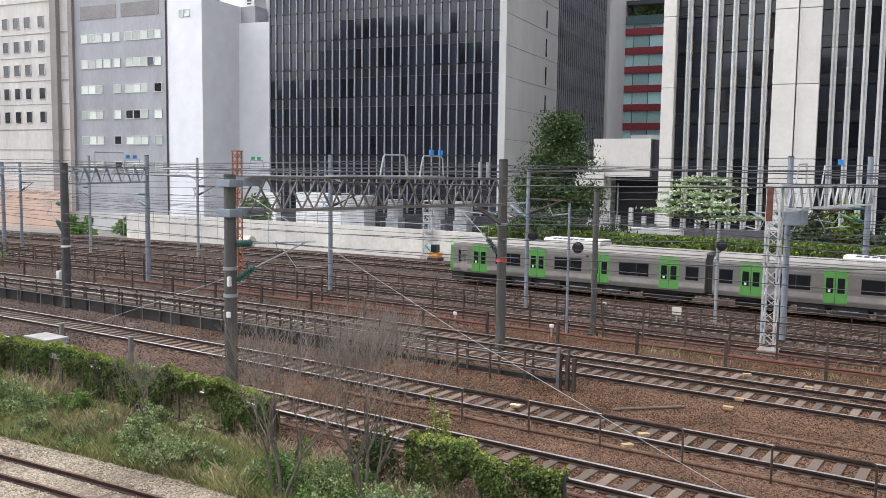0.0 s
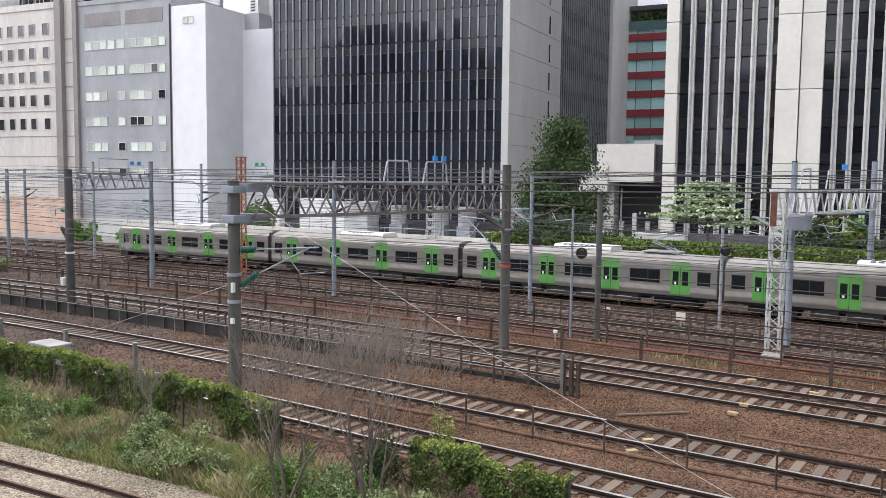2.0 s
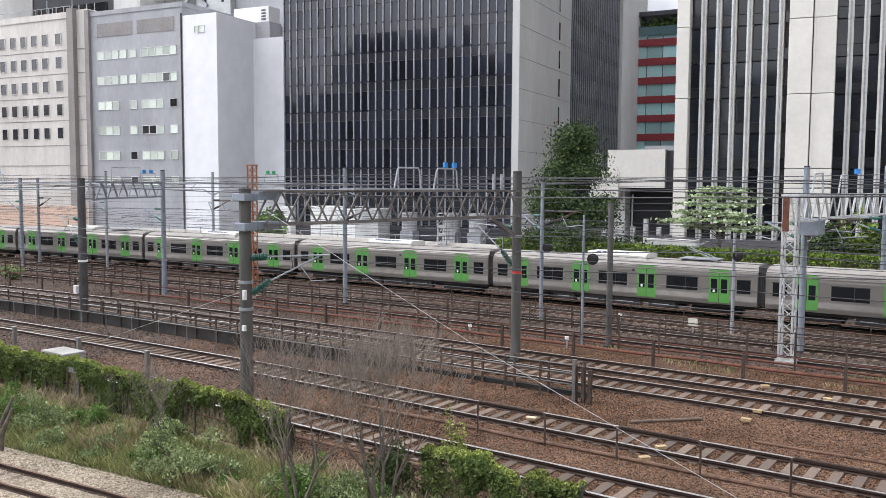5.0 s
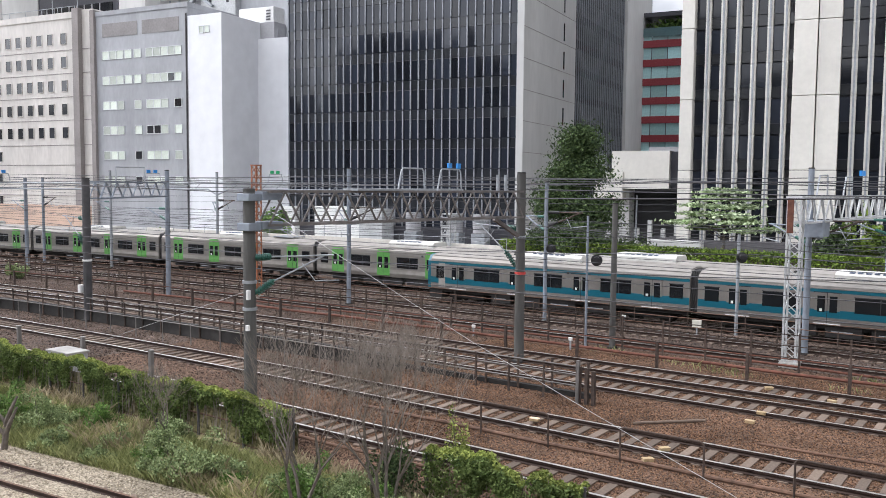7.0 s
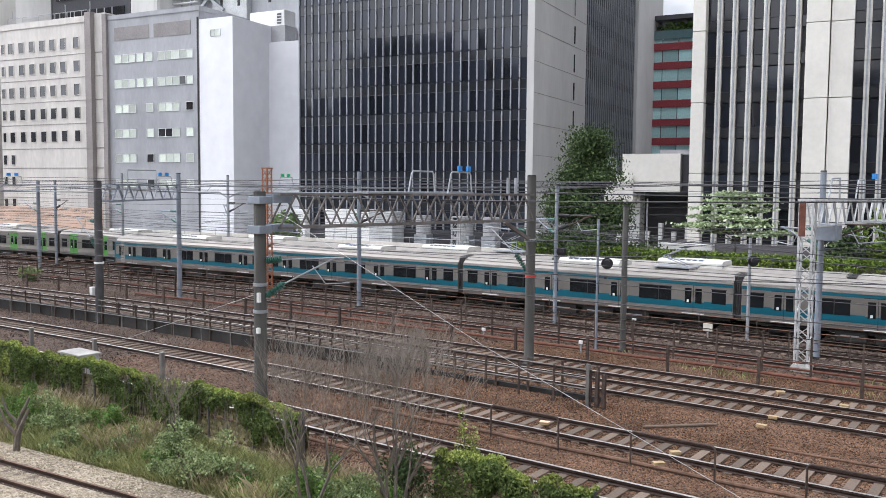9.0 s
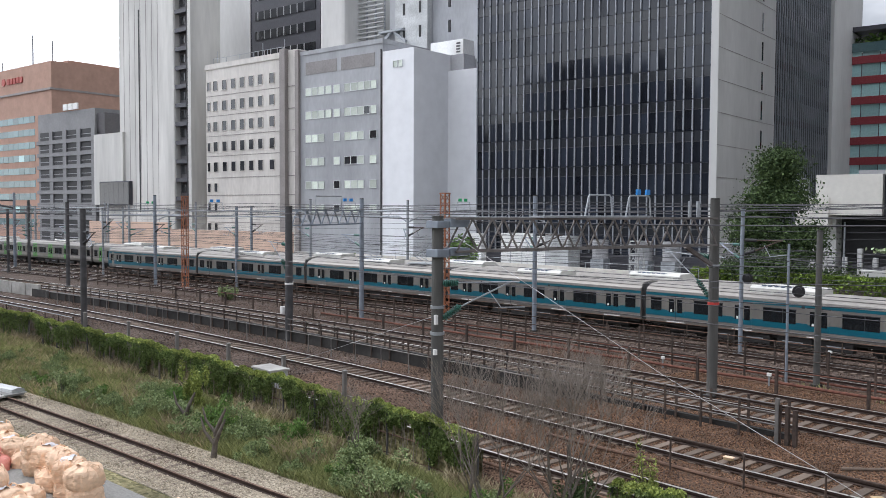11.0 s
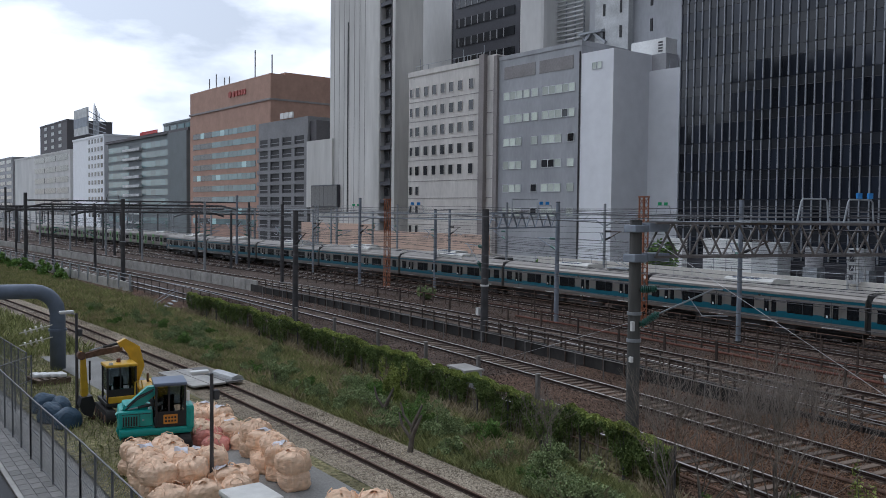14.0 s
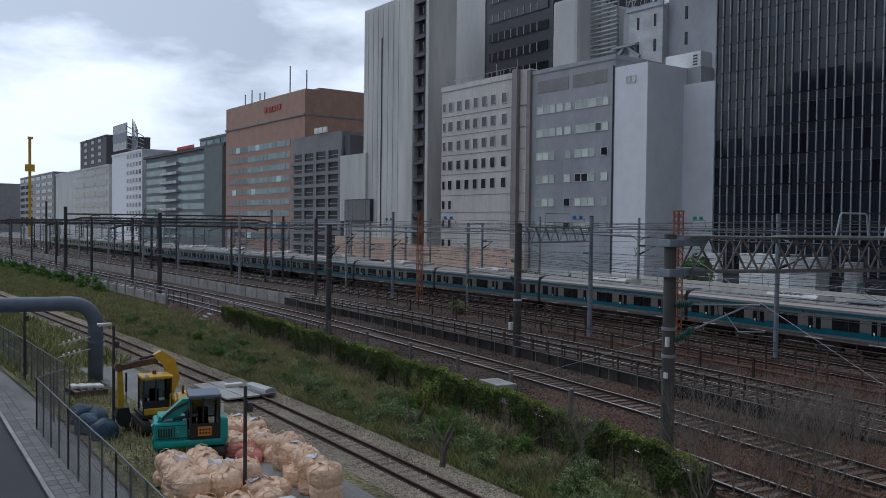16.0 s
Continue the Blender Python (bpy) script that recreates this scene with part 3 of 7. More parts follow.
def white_block():
    b = anchor("windowless_block", town(-53.9, 0), "blank white rendered block with a curved white wing", "building")
    part("wall", box(0, 6.5, -0.1, 18, -0.75, 33.6), WHITE_WALL, b)
    bm = bmesh.new()
    pts = [(6.5 + 12.0 * math.sin(math.pi / 2 * k / 10) * 0.999, 8.3 + 3.0 * (1 - math.cos(math.pi / 2 * k / 10))) for k in range(11)]
    a = [bm.verts.new((x, y, -0.75)) for x, y in pts] + [bm.verts.new((18.4, 18, -0.75)), bm.verts.new((6.5, 18, -0.75))]
    c = [bm.verts.new((v.co.x, v.co.y, 31.0)) for v in a]
    for i in range(len(a)):
        j = (i + 1) % len(a)
        bm.faces.new((a[i], a[j], c[j], c[i]))
    bm.faces.new(c)
    bm.faces.new(a[::-1])
    bmesh.ops.recalc_face_normals(bm, faces=bm.faces)
    part("curved_wing", bm, WHITE_WALL, b)
    window_set(b, "vent_window", [2.7, 3.8], [31.4], 0.75, 0.9, -0.12, WINDOW_PALE)
    part("roof_slab", box(6.5, 18.2, 12.0, 18, 31.0, 33.2), FAR_GREY, b)
    part("plant_base", box(6.5, 9.2, 8.9, 11.9, 31.0, 33.6), FAR_GREY, b)
    part("roof_plant", box(2.2, 9.0, 9, 11.8, 33.6, 36.0, 0.05), WHITE_PAINT, b, "white rooftop plant box")
    for k in range(4):
        part("vent", box(7.6, 8.4, 8.95, 9.0, 33.9 + 0.45 * k, 34.15 + 0.45 * k), FAR_DARK, b)
    part("duct", box(9.8, 12.6, 12.5, 15, 33.2, 35.0, 0.08), GALV, b)
    part("roof_cabin", box(13.4, 16.4, 12.6, 16, 33.2, 34.8, 0.05), WHITE_PAINT, b)
    for k in range(8):
        part("roof_rail", bar((6.6 + k * 1.4, 9.5, 31), (6.6 + k * 1.4, 9.5, 32.4), 0.05), GALV, b)


def dark_tower():
    """The dark curtain-walled tower: panes between bright mullions on the front and on the far part of the side."""
    b = anchor("glass_tower", town(-35.5, 0), "dark glass office tower with close bright mullions and concrete ends", "building")
    W, TOP, FLOOR, BASE = 34.9, 62.0, 3.85, 3.0
    part("core", box(0.1, W - 0.1, 0.4, 53, -0.75, TOP), DARK_CLAD, b)
    part("concrete_end", box(W, W + 0.9, -0.3, 20, -0.75, TOP + 1), CONC_LIGHT, b, "pale concrete end wall with joints")
    for k in range(16):
        part("joint", box(W + 0.9, W + 0.93, -0.3, 20, 5.0 + 3.85 * k, 5.06 + 3.85 * k), BROWN_STRIP, b)
    for k in range(14):
        part("slit_window", box(W + 0.9, W + 0.96, 14.6, 15.0, 5.4 + FLOOR * k, 7.8 + FLOOR * k), TRAIN_GLASS, b)
    part("far_concrete_end", box(W, W + 0.9, 48.5, 66.5, -0.75, TOP + 1), CONC_LIGHT, b)
    n = 30
    step = W / n
    pm = shared("pane", box(-step / 2 + 0.09, step / 2 - 0.09, -0.02, 0.1, 0, 2.55), CURTAIN_GLASS)
    sm = shared("spandrel", box(-step / 2 + 0.09, step / 2 - 0.09, 0.0, 0.1, 0, 1.2), SPANDREL)
    for f in range(10):
        z = BASE + FLOOR * f
        for k in range(n):
            m = Matrix.Translation((step * (k + 0.5), 0.2, z)) @ Matrix.Rotation(random.uniform(-0.012, 0.012), 4, "X") @ Matrix.Rotation(random.uniform(-0.012, 0.012), 4, "Z")
            piece("pane", pm, b, m)
    for f in range(15):
        z = BASE + FLOOR * f
        part("spandrel_band", box(0, W, 0.16, 0.3, z + 2.6, z + 3.8), SPANDREL, b)
        part("transom", box(0, W, 0.13, 0.25, z + 2.57, z + 2.62), MULLION_DARK, b)
    part("upper_glazing", box(0, W, 0.2, 0.3, BASE + FLOOR * 10, TOP), CURTAIN_GLASS, b)
    mb = add_box(bmesh.new(), -0.05, 0.05, 0.06, 0.28, 0, TOP - BASE, mat=1)
    for f in range(15):
        add_box(mb, -0.08, 0.08, 0.0, 0.2, FLOOR * f + 0.12, min(FLOOR * (f + 1) - 0.1, TOP - BASE))
    mm = shared("mullion", mb, [MULLION, MULLION_DARK])
    for k in range(n + 1):
        piece("mullion", mm, b, Matrix.Translation((min(max(step * k, 0.09), W - 0.09), 0, BASE)))
    part("plinth", box(0, W, 0.05, 0.4, -0.75, BASE), DARK_CLAD, b)
    side_n = 27
    part("side_glazing", box(W - 0.1, W + 0.25, 20, 48.5, BASE, TOP), CURTAIN_GLASS, b)
    for f in range(15):
        z = BASE + FLOOR * f
        part("spandrel_band", box(W + 0.25, W + 0.3, 20, 48.5, z + 2.6, z + 3.8), SPANDREL, b)
    ms = shared("mullion", box(0.25, 0.42, -0.06, 0.06, 0, TOP - BASE), MULLION)
    for k in range(side_n + 1):
        piece("mullion", ms, b, Matrix.Translation((W, 20.2 + (48.5 - 20.4) * k / side_n, BASE)))


def red_building():
    b = anchor("banded_office", town(-4.0, 60), "glass office with dark red louvre bands and a planted terrace", "building")
    part("core", box(0, 26, 0.4, 20, -0.75, 36.0), DARK_CLAD, b)
    for k in range(11):
        z = -0.45 + 3.45 * k
        part("red_band", box(0, 26, 0.0, 0.5, z, z + 1.3), RED_BAND, b)
        for j in range(4):
            part("louvre", box(0, 26, -0.05, 0.0, z + 0.1 + 0.32 * j, z + 0.18 + 0.32 * j), RED_BAND, b)
        for i in range(9):
            piece("pane", AQUA_MESH, b, Matrix.Translation((1.45 + 2.9 * i, 0.35, z + 1.3)))
    part("terrace_rail", box(0, 26, -0.1, 0.05, 36.0, 37.6), WINDOW_TEAL, b)
    part("terrace_roof", box(0, 26, 0, 20, 39.6, 40.4), DARK_CLAD, b)
    pts = np.random.default_rng(5).normal(size=(700, 3)) * (3.0, 1.0, 0.7) + (10, 3, 38.2)
    leaf_mesh("terrace_plants", pts, 0.5, LEAF_SHRUB, b, seed=4)


def podium():
    b = anchor("podium_building", town(9.5, 6), "low white annexe with a dark recessed entrance", "building")
    part("upper_box", box(0.9, 7.9, -2, 20, 8.3, 12.9), CREAM, b)
    part("side_wall", box(7.9, 9.6, -1.0, 20, 8.2, 12.8), DARK_CLAD, b)
    part("lower_wall", box(-0.3, 2.8, -0.5, 20, -0.75, 8.2), CONC_LIGHT, b)
    part("stair_box", box(-1.2, 2.4, -2.4, 4, 7.0, 10.3), CREAM, b)
    # solid black block: shade of the hollow entrance put in as colour
    part("recess", box(2.8, 10.4, 2.0, 20, 1.5, 8.3), BLACK, b)
    part("recess_floor", box(2.8, 10.4, -1.0, 4, -0.75, 1.5), CONCRETE, b)
    for k in range(4):
        part("pillar", box(3.6 + 1.6 * k, 4.1 + 1.6 * k, -0.8, -0.2, 1.5, 3.5 + (k % 2)), CONC_LIGHT, b)
    part("downpipe", bar((3.8, -0.8, 2), (3.8, -0.8, 7.5), 0.1), GALV, b)
    part("escape_stair", box(-1.8, -0.6, -1.6, 1, 10.2, 12.6), GALV, b)
    part("roof_slab", box(4.5, 9.6, 2.0, 12, 12.9, 13.5), FAR_GREY, b)


def column_tower():
    """The right-hand tower: cream piers with grooved fins between dark glass bays."""
    b = anchor("pier_tower", town(20.0, 0), "tall office tower with cream piers and dark glazed bays", "building")
    TOP, FLOOR, BASE = 60.0, 3.95, 2.6
    part("core", box(0.5, 48, 1.6, 30, -0.75, TOP), DARK_CLAD, b)
    part("plinth", box(-2.5, 50, -1.2, 30, -0.75, BASE), FAR_DARK, b)
    part("planter_wall", box(-3.0, 2.6, -3.6, -1.6, -0.75, 2.6), CONC_LIGHT, b)

    def pier(x, w, deep):
        segs = int((TOP - BASE) / 7.9) + 1
        for k in range(segs):
            z0, z1 = BASE + 7.9 * k, min(BASE + 7.9 * k + 7.84, TOP)
            part("pier", box(x, x + w, -deep, 1.2, z0, z1, 0.05), CREAM, b)

    pier(-0.7, 1.4, 0.5)
    pier(11.1, 2.3, 0.9)
    pier(13.5, 2.2, 0.7)
    pier(31.0, 2.05, 0.9)
    pier(33.2, 2.5, 0.7)
    fm = shared("fin", box(-0.28, 0.28, 0.3, 1.4, 0, TOP - BASE), CREAM)
    rib = shared("rib", box(-0.09, 0.09, 0.1, 0.3, 0, TOP - BASE), GALV)
    xs = [2.05 + 1.63 * k for k in range(5)] + [10.2] + [17.0 + 1.5 * k for k in range(9)] + [37.6 + 2.15 * k for k in range(5)]
    for x in xs:
        piece("rib", rib, piece("fin", fm, b, Matrix.Translation((x, 0, BASE))))
    pm = shared("pane", box(-0.6, 0.6, 1.0, 1.1, 0, 2.6), CURTAIN_GLASS)
    for f in range(10):
        for x in [1.25 + 1.63 * k for k in range(6)] + [16.25 + 1.5 * k for k in range(9)]:
            piece("pane", pm, b, Matrix.Translation((x, 0, BASE + 1.2 + FLOOR * f)) @ Matrix.Rotation(random.uniform(-0.004, 0.004), 4, "X"))
    for f in range(15):
        part("spandrel_band", box(0.5, 48, 1.05, 1.3, BASE + FLOOR * f, BASE + 1.15 + FLOOR * f), SPANDREL, b)
    part("upper_glazing", box(0.5, 48, 1.1, 1.3, BASE + FLOOR * 10 + 1.2, TOP), CURTAIN_GLASS, b)


def concrete_tower():
    b = anchor("concrete_tower", town(-131.4, 0), "tall weathered concrete tower with a dark stair slot", "building")
    H = 57.5
    part("front_slab_wall", box(0.3, 20.6, 0, 7, -0.75, H, 0.4), TOWER_CONC, b)
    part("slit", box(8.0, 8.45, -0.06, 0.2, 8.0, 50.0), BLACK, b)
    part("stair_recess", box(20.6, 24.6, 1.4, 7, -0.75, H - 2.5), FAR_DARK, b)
    for k in range(15):
        part("stair_landing", box(20.7, 24.5, 0.2, 1.4, 3.0 + 3.7 * k, 3.8 + 3.7 * k), DARK_CLAD, b)
        part("stair_window", box(21.1, 22.5, 1.3, 1.5, 4.6 + 3.7 * k, 6.2 + 3.7 * k), WINDOW_GLASS, b)
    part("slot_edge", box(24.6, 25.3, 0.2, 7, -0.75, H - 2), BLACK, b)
    part("right_slab_wall", box(25.3, 26.3, 0, 7, -0.75, H), TOWER_CONC, b)
    part("rear_wing", box(8.4, 19.4, 20, 45, -0.75, H + 8), CONC_LIGHT, b)
    part("dark_wing", box(19.4, 41.4, 20.2, 50, -0.75, H + 14), DARK_CLAD, b, "dark clad wing with strip windows")
    for k in range(9):
        part("strip_window", box(21, 40, 20.0, 20.4, 41.0 + 4.2 * k, 42.8 + 4.2 * k), WINDOW_GLASS, b)
        for j in range(8):
            part("mullion", box(22 + 2.1 * j, 22.2 + 2.1 * j, 19.9, 20.4, 41.0 + 4.2 * k, 42.8 + 4.2 * k), FAR_GREY, b)
    part("pale_wing", box(41.4, 48.5, 20, 50, -0.75, H - 3.2, 0.8), CONC_LIGHT, b)
    part("annexe", box(-9.2, 2.5, -0.6, 20, 9.5, 25.0), TOWER_CONC, b, "low concrete annexe over a glazed band")
    part("annexe_band", box(-6.6, 5.2, -0.8, 20, 9.5, 14.6), DARK_CLAD, b)
    for k in range(6):
        part("pane", box(-6.5 + 1.95 * k, -4.62 + 1.95 * k, -0.9, -0.7, 9.7, 14.4), TRAIN_GLASS, b)
    part("annexe_base", box(-9.2, 2.5, 0.5, 20, -0.75, 9.5), TOWER_CONC, b)
    for k in range(1, 8):
        part("board_joint", box(0.3 + 2.1 * k, 0.36 + 2.1 * k, -0.04, 0.1, 0, H - 1), BROWN_STRIP, b)


def rooftop_block():
    b = anchor("plant_tower", town(-84, 24), "blue-grey plant tower with rooftop steel frames and outside stair", "building")
    part("wall", box(9.5, 20, 0, 20, -0.75, 49.6), GREY_WALL, b)
    part("upper_wall", box(20, 32, 0.4, 20, -0.75, 60), GREY_WALL, b)
    part("pale_wall", box(12, 20, -1.2, 0, 30, 49.0), WHITE_STEEL, b)
    for k in range(8):
        part("frame_post", bar((9.6 + 1.5 * k, 0.6, 49.6), (9.6 + 1.5 * k, 0.6, 53.2), 0.12, 4), GALV, b)
    for z in (50.6, 51.8, 53.0):
        part("frame_rail", bar((9.6, 0.6, z), (20.1, 0.6, z), 0.1, 4), GALV, b)
    for z in (45.5, 41.0, 49.5):
        for x in (14.0, 18.0, 25.0):
            part("slit_window", box(x, x + 0.5, -1.3, -1.1, z, z + 2.2), BLACK, b)
    part("parapet", box(11.5, 20.2, -1.5, -1.2, 49.0, 49.8), GALV, b)
    for k in range(26):
        part("louvre", box(-2, 8, -0.3, 0.3, 36 + 0.85 * k, 36.25 + 0.85 * k), WHITE_STEEL, b)
    for k in range(5):
        part("louvre_post", box(-2 + 2.4 * k, -1.8 + 2.4 * k, 0.3, 0.6, 34, 58), GALV, b)
    part("stair_flight", add_bar(bmesh.new(), (8.0, -1.6, 39.5), (11.6, -1.6, 43.0), 0.45, 4), GALV, b)
    part("stair_flight", add_bar(bmesh.new(), (11.6, -1.6, 43.0), (15.0, -1.6, 40.5), 0.35, 4), GALV, b)
    part("stair_landing", box(8.5, 14.5, -2.2, -0.2, 42.6, 43.0), GALV, b)
    for k in range(7):
        part("brace", bar((9.6 + 1.5 * k, 0.5, 49.6), (11.1 + 1.5 * k, 0.5, 53.0), 0.08, 4), WHITE_STEEL, b)


def brick_office():
    b = anchor("terracotta_office", town(-264.5, 20), "terracotta-tiled office block with glazed strip windows and roof aerials", "building")
    part("wall", box(0, 64, 0, 44, -0.75, 50.5), BRICK_RED, b)
    part("cornice", box(-0.1, 64.2, -0.4, 44.2, 42.4, 43.0), BROWN_STRIP, b)
    for k in range(9):
        z = 3.8 + 3.74 * k
        for x0, x1, mat in ((3, 20, WINDOW_GLASS), (20, 54, WINDOW_TEAL)):
            n = int((x1 - x0) / 3.4)
            for i in range(n):
                part("strip_window", box(x0 + 3.4 * i, x0 + 3.4 * i + 3.3, -0.1, 0.2, z, z + 1.9), mat if (i * 3 + k * 5) % 23 else WINDOW_AQUA, b)
    part("roof_house", box(24, 62, 6, 40, 50.5, 51.6), BRICK_RED, b)
    for x, h in ((8, 5), (14, 6), (21, 4), (25, 4), (45, 10), (57, 7)):
        part("aerial", bar((x, 4, 50.5), (x, 4, 50.5 + h), 0.22, 5), GALV, b)
    for k in range(5):
        part("emblem_bar", box(37 + 2.1 * k, 38.5 + 2.1 * k, -0.3, 0, 45.9, 47.6), EMBLEM_RED, b)
    part("emblem_disc", add_bar(bmesh.new(), (34.8, -0.3, 46.8), (34.8, 0, 46.8), 1.1, 16), EMBLEM_RED, b)


def parking_block():
    b = anchor("parking_block", town(-168.3, 0), "grey open-sided block with dark square bays", "building")
    part("wall", box(0, 26.4, 0.5, 30, -0.75, 31.2), PARKING_GREY, b)
    for k in range(9):
        z = 1.2 + 2.95 * k
        part("ledge", box(0, 27, 0, 0.6, z - 0.9, z), PARKING_GREY, b)
        # flat black plates stand in for the shade inside the open bays
        for i in range(4):
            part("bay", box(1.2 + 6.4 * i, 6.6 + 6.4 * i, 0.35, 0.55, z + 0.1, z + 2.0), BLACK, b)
            part("bay_pier", box(6.1 + 6.4 * i, 7.7 + 6.4 * i, 0.05, 0.6, z, z + 2.05), PARKING_GREY, b)
            part("bay_rail", box(1.2 + 6.4 * i, 6.6 + 6.4 * i, 0.28, 0.35, z + 0.75, z + 0.9), FAR_GREY, b)
    part("side_wall", box(26.4, 29.5, 1.0, 30, -0.75, 30.0), FAR_DARK, b)
    for k in range(3):
        part("roof_emblem", box(13 + 2.3 * k, 14.8 + 2.3 * k, 0.0, 0.4, 31.4, 32.8), WHITE_PAINT, b)


def teal_office():
    b = anchor("glazed_office", town(-395.5, 30), "teal-grey glazed office with a central stack of balconies", "building")
    part("wall", box(0, 105, 0, 40, -0.75, 40), TEAL_WALL, b)
    for k in range(9):
        z = 2.5 + 4.1 * k
        for i in range(14):
            if i in (5, 6, 7):
                continue
            part("pane", box(2 + 5.9 * i, 7.85 + 5.9 * i, -0.15, 0.2, z, z + 2.6), WINDOW_TEAL, b)
        part("balcony", box(27, 50, -1.6, 0, z - 0.4, z + 0.8), WHITE_STEEL, b)
    part("roof_edge", box(-1, 106, -1, 40, 40, 41.2), FAR_DARK, b)
    part("roof_sign", box(50, 72, -1.2, -1.0, 41.2, 42.6), RED_WRITING, b)
    part("end_wall", box(85, 105.5, -1.5, 0, -0.75, 40.0), TEAL_WALL, b)


def plain_office(label, bx, d, w, h, wall, glass, floors, cols, deep=30, span=(0.0, 1.0), gap=0.12):
    b = anchor("office_building", town(bx, d), label, "building")
    part("wall", box(0, w, 0, deep, -0.75, h), wall, b)
    part("parapet", box(-0.3, w + 0.3, -0.3, deep, h, h + 1.0), wall, b)
    fh = (h - 3) / floors
    for k in range(floors):
        for i in range(cols):
            cw = w * (span[1] - span[0]) / cols
            x0 = w * span[0] + cw * i
            part("window", box(x0 + gap * cw, x0 + (1 - gap) * cw, -0.2, 0.2, 3 + fh * k + 0.3 * fh, 3 + fh * k + 0.8 * fh), glass, b)
    return b


def opposite_block(label, x, y, w, h, wall, floors):
    """A block on the camera's side of the line, facing the tracks."""
    b = anchor("office_block", pose(x, y, 0), label, "building", "blocks behind the footbridge")
    part("wall", box(0, w, -25, 0, -0.75, h), wall, b)
    part("parapet", box(-0.2, w + 0.2, -25, 0.2, h, h + 1.0), wall, b)
    fh = (h - 4) / floors
    for k in range(floors):
        part("window_band", box(1.0, w - 1.0, -0.1, 0.12, 4 + fh * k, 4 + fh * (k + 0.55)), WINDOW_GLASS, b)


for ox, ow, oh, om in ((-330, 62, 38, FAR_GREY), (-262, 60, 44, BRICK_RED), (-196, 30, 40, CONC_LIGHT), (-160, 46, 58, FAR_DARK), (-110, 38, 50, FAR_GREY), (-68, 40, 60, FAR_DARK), (-24, 34, 42, FAR_GREY), (14, 40, 62, FAR_DARK), (60, 50, 46, FAR_GREY)):
    opposite_block("office block behind the footbridge with window bands", ox, -84 + 6 * math.sin(ox), ow, oh, om, 9)


AQUA_MESH = shared("pane", box(-1.38, 1.38, 0, 0.1, 0, 2.15), WINDOW_AQUA)
beige_office()
grey_office()
white_block()
dark_tower()
red_building()
podium()
column_tower()
concrete_tower()
rooftop_block()
brick_office()
parking_block()
teal_office()
plain_office("white office with small dark windows under a rooftop billboard", -458, 30, 56, 45, WHITE_WALL, WINDOW_GLASS, 10, 5, span=(0.5, 0.98), gap=0.25)
plain_office("white far office with long dark window strips", -612, 32, 140, 41, CONC_LIGHT, WINDOW_GLASS, 6, 3, 22, span=(0.4, 0.98), gap=0.04)
plain_office("tall dark far office tower", -650, 57, 74, 68, FAR_DARK, WINDOW_GLASS, 14, 3, span=(0.1, 0.9), gap=0.3)
plain_office("grey far office among other blocks", -760, 34, 130, 44, FAR_GREY, WINDOW_GLASS, 8, 6)
plain_office("grey far apartment block", -900, 20, 120, 40, FAR_GREY, WINDOW_GLASS, 8, 5)
plain_office("pale distant apartment block", -1050, 10, 130, 48, FAR_GREY, WINDOW_GLASS, 8, 6)
plain_office("teal-grey narrow glazed office block", -402, 60, 60, 52, TEAL_WALL, WINDOW_TEAL, 11, 6)
billboard = anchor("billboard", town(-458, 30.5), "pale rooftop billboard on a steel frame", "billboard")
part("panel", box(0, 26, 0, 0.6, 48, 62), WHITE_STEEL, billboard)
part("band", box(0, 26, -0.1, 0.0, 52, 57), GALV_BLUE, billboard)
for bk in range(5):
    part("strut", bar((26 + 2.2 * bk, 3, 46), (27.5 + 2.2 * bk, 3, 64 - 1.5 * bk), 0.3, 4), GALV, billboard)
    part("stay", bar((26, 0.5, 48 + 3 * bk), (37, 6, 46 + 2 * bk), 0.25, 4), GALV, billboard)
crane = anchor("tower_crane", pose(-560, 8, 0), "yellow tower crane rising behind the tracks", "crane")
part("mast", box(-0.8, 0.8, -0.8, 0.8, -0.75, 57), YELLOW, crane)
part("cab", box(-2, 2, -2.6, 2.6, 38, 42), YELLOW, crane)
part("jib_head", box(-2, 2, -1.2, 1.8, 57, 58.2), YELLOW, crane)

# ---- trains ----
GREEN_Y, BLUE_Y = 56.3, 52.2
DOORS = (-7.35, -2.45, 2.45, 7.35)


def body_profile(w, z0, z1):
    """Half-rounded cross-section of a commuter car, from sill to roof."""
    h = w / 2
    side = [(h - 0.05, z0), (h, z0 + 0.25), (h, z1 - 0.75), (h - 0.06, z1 - 0.42), (h - 0.28, z1 - 0.17), (h - 0.75, z1 - 0.05), (0.0, z1)]
    return side + [(-y, z) for y, z in side[-2::-1]]


